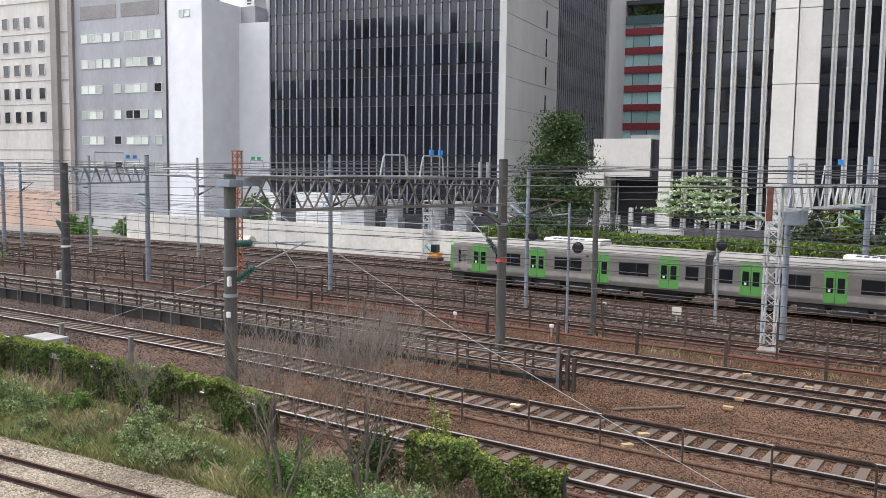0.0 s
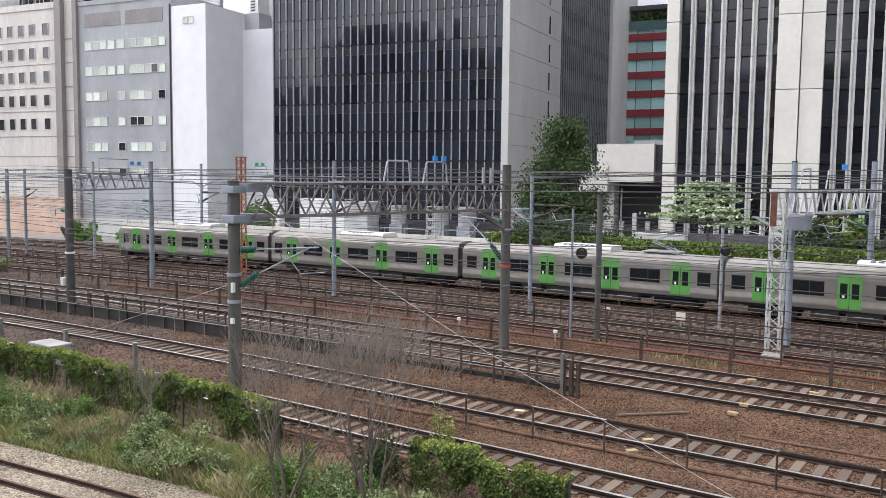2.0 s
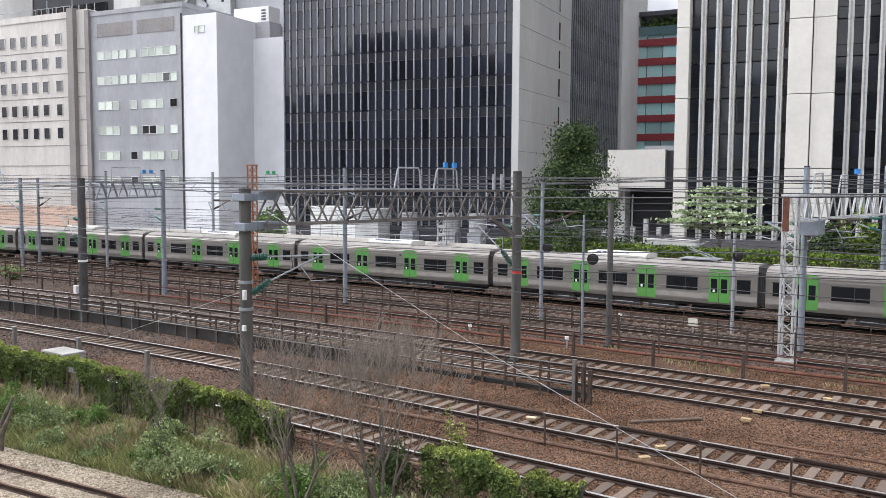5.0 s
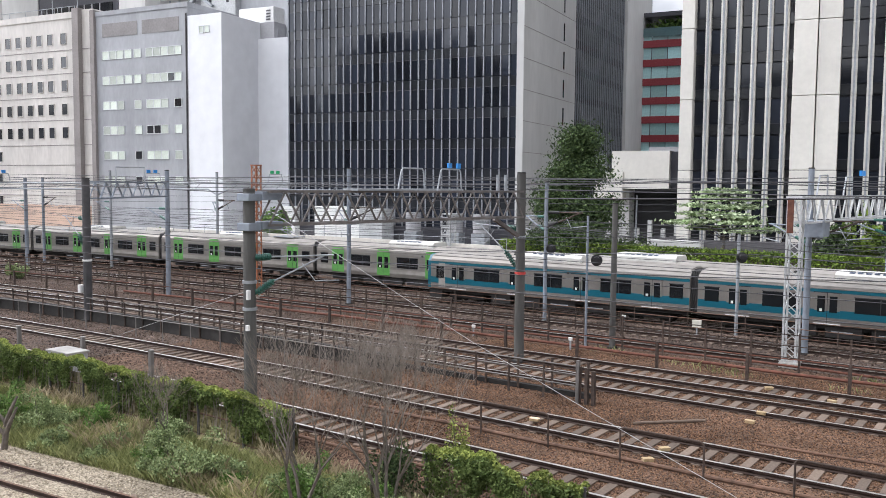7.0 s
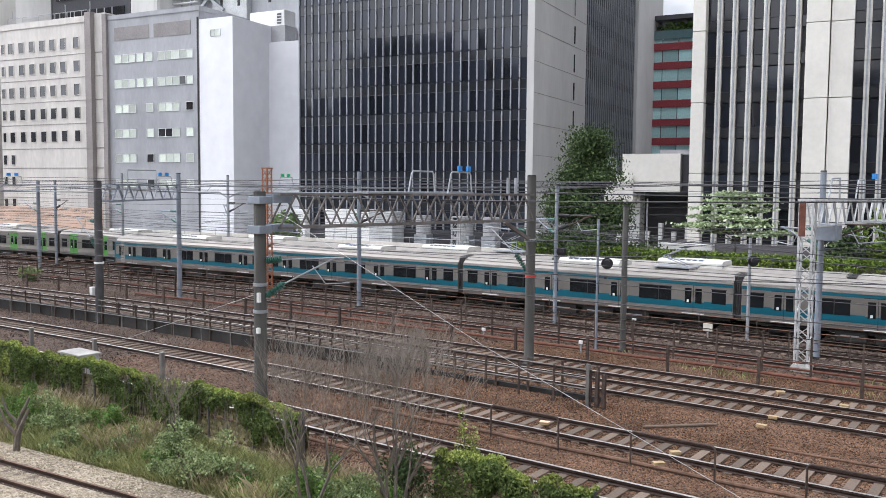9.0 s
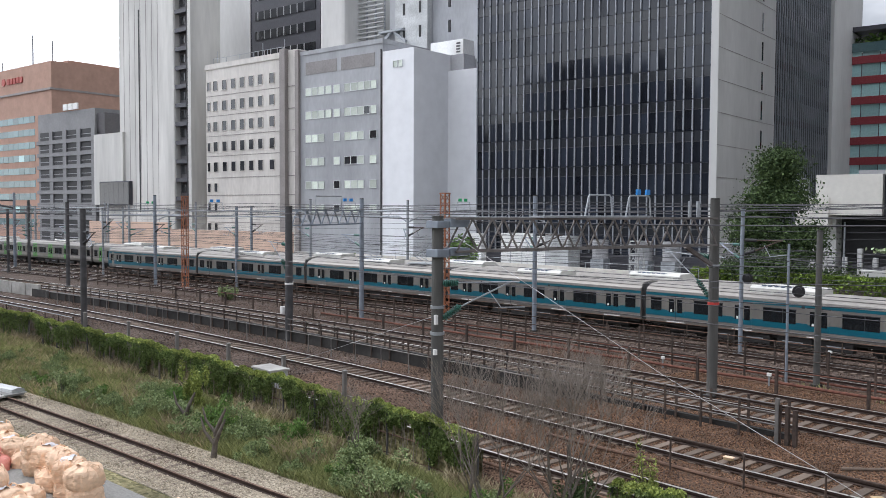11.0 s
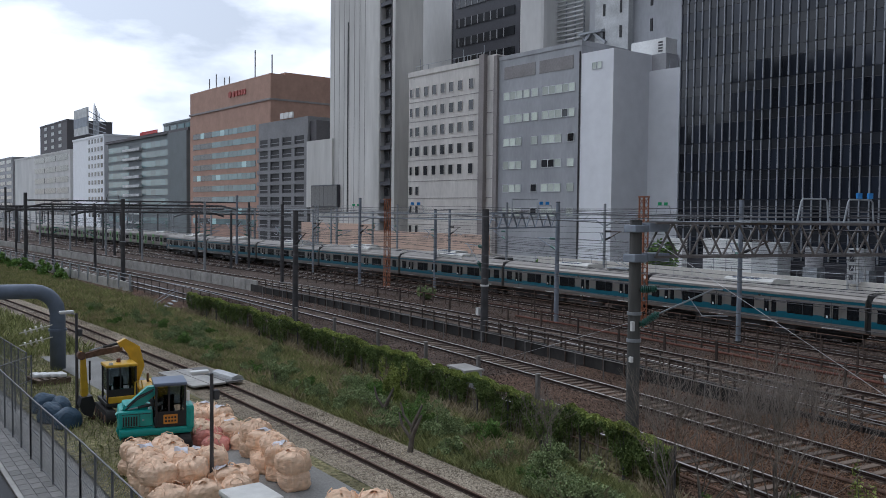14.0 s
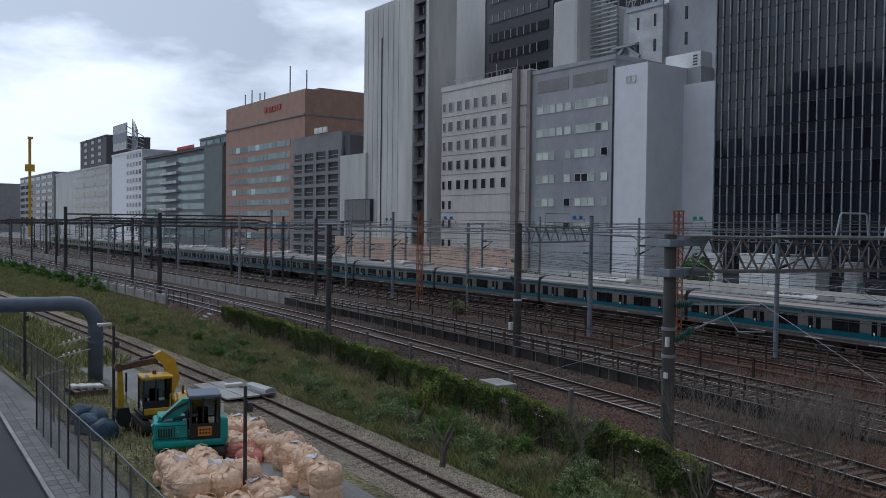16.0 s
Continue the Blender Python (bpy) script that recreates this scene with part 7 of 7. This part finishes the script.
def crawler_set(e, length, gauge, w, h, mat):
    for s in (-1, 1):
        y = s * gauge / 2
        prof = []
        for k in range(12):
            a = math.pi * (0.5 + k / 11)
            prof.append((-length / 2 + h / 2 + h / 2 * math.cos(a), h / 2 + h / 2 * math.sin(a)))
        for k in range(12):
            a = math.pi * (-0.5 + k / 11)
            prof.append((length / 2 - h / 2 + h / 2 * math.cos(a), h / 2 + h / 2 * math.sin(a)))
        bm = bmesh.new()
        a = [bm.verts.new((px, y - w / 2, pz)) for px, pz in prof]
        b = [bm.verts.new((px, y + w / 2, pz)) for px, pz in prof]
        for k in range(24):
            bm.faces.new((a[k], a[(k + 1) % 24], b[(k + 1) % 24], b[k]))
        bm.faces.new(a[::-1])
        bm.faces.new(b)
        bmesh.ops.recalc_face_normals(bm, faces=bm.faces)
        cr = part("crawler", bm, TRACK_RUBBER, e)
        for k in range(4):
            px = -length / 2 + h / 2 + (length - h) * k / 3
            part("roller", bar((px, y - w / 2 - 0.03, h * 0.42), (px, y + w / 2 + 0.03, h * 0.42), h * 0.26, 12), RUST, cr)


def arm_plate(e, name, pts, w, thick, mat, label=""):
    """A boom or stick: a box section swept along points in the y-z plane."""
    bm = bmesh.new()
    rings = []
    pts = [Vector(p) for p in pts]
    for i, p in enumerate(pts):
        d = (pts[min(i + 1, len(pts) - 1)] - pts[max(i - 1, 0)]).normalized()
        n = Vector((0, -d.z, d.y))
        t = thick[i]
        rings.append([bm.verts.new(p + Vector((sx * w / 2, 0, 0)) + n * (sn * t / 2)) for sx, sn in ((-1, -1), (1, -1), (1, 1), (-1, 1))])
    for a, b in zip(rings, rings[1:]):
        for k in range(4):
            bm.faces.new((a[k], a[(k + 1) % 4], b[(k + 1) % 4], b[k]))
    bm.faces.new(rings[0][::-1])
    bm.faces.new(rings[-1])
    bmesh.ops.recalc_face_normals(bm, faces=bm.faces)
    return part(name, bm, mat, e, label)


def glazed_cab(e, x0, x1, y0, y1, z0, z1, frame_mat, roof_mat):
    """A see-through cab: corner pillars, panes, a seat, a lever desk and a rounded roof."""
    c = part("cab_floor", box(x0, x1, y0, y1, z0, z0 + 0.12, 0.03), frame_mat, e)
    t = 0.09
    for x in (x0, x1 - t):
        for y in (y0, y1 - t):
            part("pillar", box(x, x + t, y, y + t, z0 + 0.12, z1, 0.015), frame_mat, c)
    part("door_post", box(x1 - t, x1, (y0 + y1) / 2 - 0.1, (y0 + y1) / 2 - 0.04, z0 + 0.12, z1), frame_mat, c)
    part("roof", box(x0 - 0.04, x1 + 0.04, y0 - 0.05, y1 + 0.05, z1, z1 + 0.15, 0.07), roof_mat, c)
    zs = z0 + 0.62
    part("lower_panel", box(x1 - 0.05, x1 - 0.01, y0 + t, y1 - t, z0 + 0.12, zs), frame_mat, c)
    for xa, xb, ya, yb in ((x1 - 0.05, x1 - 0.03, y0 + t, y1 - t), (x0 + 0.03, x0 + 0.05, y0 + t, y1 - t), (x0 + t, x1 - t, y0 + 0.03, y0 + 0.05), (x0 + t, x1 - t, y1 - 0.05, y1 - 0.03)):
        part("pane", box(xa, xb, ya, yb, zs + 0.03, z1 - 0.04), CLEAR_GLASS, c)
        part("sash", box(xa - 0.01, xb + 0.01, ya, yb, zs - 0.03, zs + 0.03), frame_mat, c)
    ym = (y0 + y1) / 2
    part("seat", box(x0 + 0.35, x0 + 0.85, ym - 0.25, ym + 0.25, z0 + 0.12, z0 + 0.55, 0.06), BLACK, c)
    part("seat_back", box(x0 + 0.35, x0 + 0.5, ym - 0.23, ym + 0.23, z0 + 0.5, z0 + 1.15, 0.06), BLACK, c)
    part("lever_desk", box(x0 + 0.5, x0 + 0.75, y0 + 0.12, y0 + 0.32, z0 + 0.12, z0 + 0.75, 0.03), BLACK, c)
    return c


def ram(e, a, b, r=0.06):
    """A hydraulic cylinder with its bright rod."""
    a, b = Vector(a), Vector(b)
    m = a + (b - a) * 0.6
    rod = part("cylinder", bar(a, m, r, 10), BLACK, e)
    part("rod", bar(m, b, r * 0.55, 8), GALV, rod)


def yellow_excavator():
    e = anchor("yellow_excavator", pose(-39.6, 5.75, -0.6, 0, 0, 4) @ Matrix.Diagonal((0.9, 0.87, 0.88, 1)), "yellow tracked excavator with folded boom in the yard", "excavator")
    crawler_set(e, 2.9, 1.8, 0.45, 0.7, TRACK_RUBBER)
    part("turntable", bar((0, 0, 0.6), (0, 0, 0.85), 0.6, 18), BLACK, e)
    part("deck", box(-1.05, 1.05, -1.05, 1.75, 0.82, 1.02, 0.05), BLACK, e)
    part("house", box(-1.0, 1.0, 0.5, 1.7, 1.0, 1.62, 0.12), YELLOW, e, "yellow engine housing")
    part("counterweight", box(-0.95, 0.95, 1.35, 2.0, 0.9, 1.72, 0.2), YELLOW, e)
    part("side_box", box(0.45, 1.06, -0.95, 0.5, 0.98, 1.3, 0.06), YELLOW, e)
    part("step_guard", add_path(bmesh.new(), [(1.1, 0.3, 1.3), (1.12, 0.3, 1.95), (1.12, 0.62, 2.0), (1.1, 0.66, 1.6)], 0.035, 6), YELLOW, e)
    for k in range(5):
        part("vent", box(1.0, 1.02, 0.75 + 0.15 * k, 0.84 + 0.15 * k, 1.15, 1.45), BLACK, e)
    part("exhaust", bar((-0.4, 1.3, 1.6), (-0.4, 1.3, 2.05), 0.06, 8), RUST, e)
    glazed_cab(e, -0.25, 1.0, -1.0, 0.42, 1.0, 2.72, BLACK, YELLOW)
    arm_plate(e, "boom", [(-0.55, 0.55, 1.45), (-0.55, 0.85, 2.5), (-0.55, 0.62, 3.3), (-0.55, 0.12, 3.72), (-0.55, -0.12, 3.6)], 0.34, (0.42, 0.58, 0.66, 0.42, 0.3), YELLOW, "arched yellow boom")
    arm_plate(e, "fore_boom", [(-0.55, 0.05, 3.42), (-0.55, -1.0, 3.3), (-0.55, -1.95, 3.12)], 0.26, (0.26, 0.3, 0.24), RUST, "worn brown fore boom")
    ram(e, (-0.55, 0.1, 3.72), (-0.55, -1.5, 3.42))
    part("knuckle", bar((-0.75, -1.9, 3.2), (-0.35, -1.9, 3.2), 0.2, 12), RUST, e)
    part("stick", arm_profile(-0.55, ((-1.95, 3.45), (-1.72, 3.3), (-1.6, 1.3), (-1.72, 1.1), (-1.92, 1.2)), 0.26), YELLOW, e, "yellow dipper stick")
    ram(e, (-0.55, -1.5, 2.9), (-0.55, -1.5, 1.3), 0.05)
    bk = part("bucket", arm_profile(-0.55, ((-1.95, 1.15), (-1.45, 1.2), (-1.3, 0.75), (-1.45, 0.15), (-1.85, 0.3), (-2.05, 0.75)), 0.72), BLACK, e, "dark worn bucket")
    for k in range(4):
        part("tooth", box(-0.86 + 0.18 * k, -0.78 + 0.18 * k, -1.5, -1.3, 0.02, 0.18), RUST, bk)
    part("beacon", bar((0.3, -0.3, 2.85), (0.3, -0.3, 3.05), 0.1, 10), RUST_RED, e)
    part("work_lamp", box(0.9, 1.0, -0.9, -0.7, 2.85, 2.98, 0.02), WHITE_PAINT, e)


def arm_profile(x, pts, w):
    """A plate of a closed y-z outline, w wide about x."""
    return prism(list(pts), x - w / 2, x + w / 2)


def teal_excavator():
    e = anchor("teal_excavator", pose(-34.4, 6.2, -0.6, 0, 0, -6) @ Matrix.Diagonal((0.95, 0.93, 0.93, 1)), "teal tracked excavator with dark cab in the yard", "excavator")
    crawler_set(e, 2.8, 2.1, 0.45, 0.62, TRACK_RUBBER)
    part("turntable", bar((0, 0, 0.55), (0, 0, 0.8), 0.6, 18), BLACK, e)
    part("deck", box(-0.95, 1.12, -1.5, 1.35, 0.68, 0.98, 0.1), TEAL, e, "teal lower skirt")
    part("house", box(-0.8, 1.0, -1.52, -0.18, 0.95, 1.72, 0.14), TEAL, e, "teal engine housing")
    part("house_top", box(-0.6, 0.8, -1.35, -0.35, 1.7, 1.9, 0.1), TEAL, e)
    part("tail_guard", box(0.1, 1.16, 1.08, 1.42, 0.8, 1.85, 0.15), TEAL, e, "rounded teal tail guard")
    for k in range(6):
        part("vent", box(1.0, 1.02, -1.36 + 0.1 * k, -1.3 + 0.1 * k, 1.12, 1.5), BLACK, e)
    for z in (1.06, 1.58):
        part("panel_seam", box(1.0, 1.012, -1.4, -0.25, z, z + 0.025), BLACK, e)
    part("panel_seam", box(1.0, 1.012, -0.72, -0.695, 1.06, 1.6), BLACK, e)
    part("latch", box(1.0, 1.03, -0.62, -0.54, 1.3, 1.36), GALV, e)
    part("fuel_cap", bar((0.3, -1.0, 1.88), (0.3, -1.0, 1.98), 0.09, 10), BLACK, e)
    glazed_cab(e, -0.4, 1.08, -0.12, 1.1, 0.98, 2.66, BLACK, CAB_ROOF)
    sign = part("warning_plate", box(1.09, 1.12, 0.2, 0.75, 1.12, 1.5), ORANGE_SIGN, e, "orange warning plate")
    for k in range(2):
        for j in range(4):
            part("mark_bar", box(1.121, 1.126, 0.26 + 0.12 * j, 0.34 + 0.12 * j, 1.2 + 0.14 * k, 1.28 + 0.14 * k), BLACK, sign)
    part("boom", arm_profile(0.55, ((-0.1, 2.62), (-0.05, 2.3), (-0.9, 1.6), (-1.5, 1.3), (-1.62, 1.55), (-1.1, 2.0), (-0.4, 2.6)), 0.36), TEAL, e, "teal boom folded down")
    part("stick", arm_profile(0.62, ((-1.3, 1.95), (-1.05, 1.8), (-1.15, 0.7), (-1.45, 0.5), (-1.6, 0.9)), 0.3), TEAL, e, "teal dipper stick")
    ram(e, (0.8, -0.2, 1.9), (0.8, -1.15, 1.75))
    part("hose", add_path(bmesh.new(), [(0.78, -0.2, 2.45), (0.8, -0.8, 2.15), (0.82, -1.25, 1.75)], 0.03, 6), BLACK, e)
    part("hose", add_path(bmesh.new(), [(0.72, -0.15, 2.5), (0.74, -0.75, 2.25), (0.76, -1.2, 1.85)], 0.03, 6), BLACK, e)
    part("mirror", box(0.98, 1.08, 1.12, 1.24, 2.0, 2.42, 0.03), WHITE_PAINT, e)
    part("mirror", box(0.98, 1.06, -0.3, -0.18, 1.9, 2.15, 0.03), BLACK, e)
    part("blade", box(-1.75, -1.6, -1.1, 1.1, 0.05, 0.5, 0.02), TEAL, e)
    for s in (-0.5, 0.5):
        part("blade_arm", bar((-1.6, s, 0.3), (-0.6, s, 0.45), 0.08, 6), TEAL, e)


yellow_excavator()
teal_excavator()

pipe = anchor("pipe_bridge", None, "thick blue-grey pipe arching over the yard entrance", "pipe")
pts = [(-53.4, 4.2, -0.6), (-53.4, 4.2, 2.6)] + [(-53.4, 4.2 - 1.3 * (1 - math.cos(radians(a))), 2.6 + 1.3 * math.sin(radians(a))) for a in (18, 36, 54, 72, 90)] + [(-53.4, 0.0, 3.92), (-53.4, -6.0, 3.92)]
part("tube", add_path(bmesh.new(), pts, 0.42, 20), PIPE_GREY, pipe, smooth=True)
for z in (1.6,):
    part("flange", bar((-53.4, 4.2, z), (-53.4, 4.2, z + 0.12), 0.5, 20), PIPE_GREY, pipe)
part("support_leg", bar((-53.4, -0.9, -0.6), (-53.4, -0.9, 3.6), 0.16, 10), PIPE_GREY, pipe)
for k in range(2):
    ins = bmesh.new()
    for j in range(4):
        add_bar(ins, (-53.0, 3.4 - 0.28 * j, 1.9 - 0.7 * k - 0.08 * j), (-53.0, 3.3 - 0.28 * j, 1.87 - 0.7 * k - 0.08 * j), 0.16, 10)
    add_bar(ins, (-53.0, 3.9, 2.0 - 0.7 * k), (-53.0, 2.2, 1.6 - 0.7 * k), 0.03, 6)
    part("stay_insulator", ins, INSUL_WHITE, pipe, "stack of white insulators")


def mesh_fence(label, pts, h, base):
    """Chain-link panels: posts, top rail and wire mesh."""
    f = anchor("mesh_fence", None, label, "fence", "yard fences")
    for (ax, ay), (bx, by) in zip(pts, pts[1:]):
        L = math.hypot(bx - ax, by - ay)
        n = max(1, round(L / 1.8))
        for k in range(n + 1):
            x, y = ax + (bx - ax) * k / n, ay + (by - ay) * k / n
            part("post", bar((x, y, base), (x, y, base + h), 0.035, 6), FENCE_STEEL, f)
        for z in (base + h - 0.03, base + 0.1, base + h * 0.5):
            part("rail", bar((ax, ay, z), (bx, by, z), 0.026 if z > base + 1.5 else 0.014, 6), FENCE_STEEL, f)
        wm = bmesh.new()
        d = Vector(((bx - ax) / L, (by - ay) / L, 0))
        o = Vector((ax, ay, base + 0.1))
        hh = h - 0.15
        s = 0.16
        for k in range(int((L + hh) / s)):
            for sg in (1, -1):
                u0 = k * s - (hh if sg == 1 else 0)
                a0, b0 = (u0, 0.0), (u0 + hh, hh)
                if sg == -1:
                    a0, b0 = (u0, hh), (u0 + hh, 0.0)
                t0 = max(0.0, (0 - a0[0]) / hh)
                t1 = min(1.0, (L - a0[0]) / hh)
                if t1 <= t0:
                    continue
                pa = (a0[0] + hh * t0, a0[1] + (b0[1] - a0[1]) * t0)
                pb = (a0[0] + hh * t1, a0[1] + (b0[1] - a0[1]) * t1)
                add_bar(wm, o + d * pa[0] + Vector((0, 0, pa[1])), o + d * pb[0] + Vector((0, 0, pb[1])), 0.004, 3)
        part("wire_mesh", wm, FENCE_STEEL, f)
    return f


mesh_fence("grey chain-link fence between road and yard", [(-20.0, 3.55), (-27.0, 2.7), (-34.0, 1.75), (-41.1, 0.85)], 2.3, -0.5)
mesh_fence("grey chain-link gate panel beside the road", [(-41.1, 0.85), (-43.6, 2.3)], 2.3, -0.5)
mesh_fence("grey chain-link fence along the far yard", [(-46.0, 2.2), (-56.0, 0.6), (-72.0, -2.2)], 2.1, -0.5)


def lamp_post(label, x, y, h, turn):
    p = anchor("lamp_post", pose(x, y, -0.6, 0, 0, turn), label, "lamp post", "yard lamp posts")
    part("shaft", bar((0, 0, 0), (0, 0, h), 0.07, 10, 0.06), POLE_DARK, p)
    part("arm", bar((0, 0, h - 0.05), (0, 0.5, h + 0.05), 0.03, 6), GALV, p)
    hd = part("head", box(-0.12, 0.12, 0.1, 0.7, h + 0.02, h + 0.13, 0.04), WHITE_PAINT, p, "pale lamp head")
    part("lens", box(-0.09, 0.09, 0.25, 0.65, h - 0.01, h + 0.02), TAG_WHITE, hd)
    part("control_box", box(-0.12, 0.12, -0.22, -0.06, h * 0.78, h * 0.78 + 0.3), POLE_DARK, p)


lamp_post("slim dark lamp post among the bulk bags", -27.8, 6.75, 3.9, 185)
lamp_post("slim dark lamp post beside the excavator", -40.6, 3.95, 4.6, 185)
lamp_post("slim dark lamp post by the far fence", -55.0, 0.5, 4.4, 185)

crate = anchor("covered_crate", pose(-24.5, 7.1, -0.57, 0, 0, 8), "pale sheet-covered box beside the bulk bags", "box")
part("box_body", box(-0.8, 0.8, -0.62, 0.62, 0, 0.7, 0.05), FAR_GREY, crate)
part("cover", box(-0.86, 0.86, -0.68, 0.68, 0.66, 0.86, 0.09), AC_UNIT, crate, "pale stretched cover")
pal = anchor("pallet_stack", pose(-49.4, 3.4, -0.6, 0, 0, 15), "weathered pallet with white sacks", "pallet")
for k in range(5):
    part("slat", box(-0.9, 0.9, -0.8 + 0.36 * k, -0.58 + 0.36 * k, 0.25, 0.3), SLEEPER, pal)
for k in range(3):
    part("bearer", box(-0.9 + 0.8 * k, -0.8 + 0.8 * k, -0.8, 0.9, 0.0, 0.25), SLEEPER, pal)
for k in range(4):
    part("sack", box(-0.7 + 0.2 * k, 0.1 + 0.2 * k, -0.7 + 0.35 * k, -0.3 + 0.35 * k, 0.3, 0.5, 0.08), WHITE_PAINT, pal)
for k, (x, y) in enumerate(((-41.4, 3.3), (-40.2, 2.9), (-38.9, 3.4), (-42.4, 2.8))):
    tp = anchor("tarpaulin_heap", pose(x, y, -0.6, 0, 0, 40 * k), "heap of material under blue tarpaulin", "tarpaulin", "tarpaulin heaps")
    bm = bmesh.new()
    bmesh.ops.create_icosphere(bm, subdivisions=3, radius=0.6)
    for v in bm.verts:
        f = 1 + 0.35 * noise.noise(v.co * 1.6 + Vector((k * 9, 0, 0)))
        v.co = Vector((v.co.x * f, v.co.y * f * 0.8, max(0.0, v.co.z * f * 0.95 + 0.25)))
    part("sheet", bm, BLUE_TARP, tp)
crossing = anchor("crossing_plates", pose(-46.4, 10.6, -0.36, 0, 0, 10.5), "grey plates laid over the siding as a crossing", "crossing")
for k in range(3):
    part("plate", box(-2.4, 2.4, -1.35 + 0.92 * k, -0.47 + 0.92 * k, -0.06, 0.02 + 0.01 * k, 0.01), CONCRETE if k < 2 else PAVER, crossing)
lid = anchor("covered_trough", pose(-45.6, 11.9, -0.33, 0, 0, 14), "pale rounded lid lying on the crossing plates", "lid")
part("lid_shell", prism([(0.35, 0.0), (0.3, 0.16), (0.0, 0.24), (-0.3, 0.16), (-0.35, 0.0)], -1.1, 1.1), WHITE_STEEL, lid)
part("lid_rim", box(-1.15, 1.15, -0.4, 0.4, -0.05, 0.0), GALV, lid)
pavement = bpy.data.objects["pavement"]
paver_mesh = shared("paving_block", box(-0.285, 0.285, -0.17, 0.17, 0.0, 0.03, 0.008), PAVER)
for i in range(46):
    for j in range(3):
        x = -24.0 - 0.6 * i
        piece("paving_block", paver_mesh, pavement, Matrix.Translation((x, road_y(x) + 0.2 + 0.36 * j, -0.5)) @ Matrix.Rotation(math.atan(0.117) + random.uniform(-0.006, 0.006), 4, "Z"))
steps = anchor("timber_steps", pose(-80.5, 14.6, -0.7), "weathered steel steps climbing to the tracks", "steps")
for k in range(5):
    part("tread", box(-0.7, 0.7, 0.35 * k, 0.35 * k + 0.3, 0.22 * k, 0.22 * k + 0.06), GALV, steps)
for s in (-0.75, 0.75):
    part("handrail", add_path(bmesh.new(), [(s, -0.1, 0), (s, -0.1, 0.9), (s, 1.7, 2.0), (s, 1.7, 1.0)], 0.03, 6), GALV, steps)

motions()
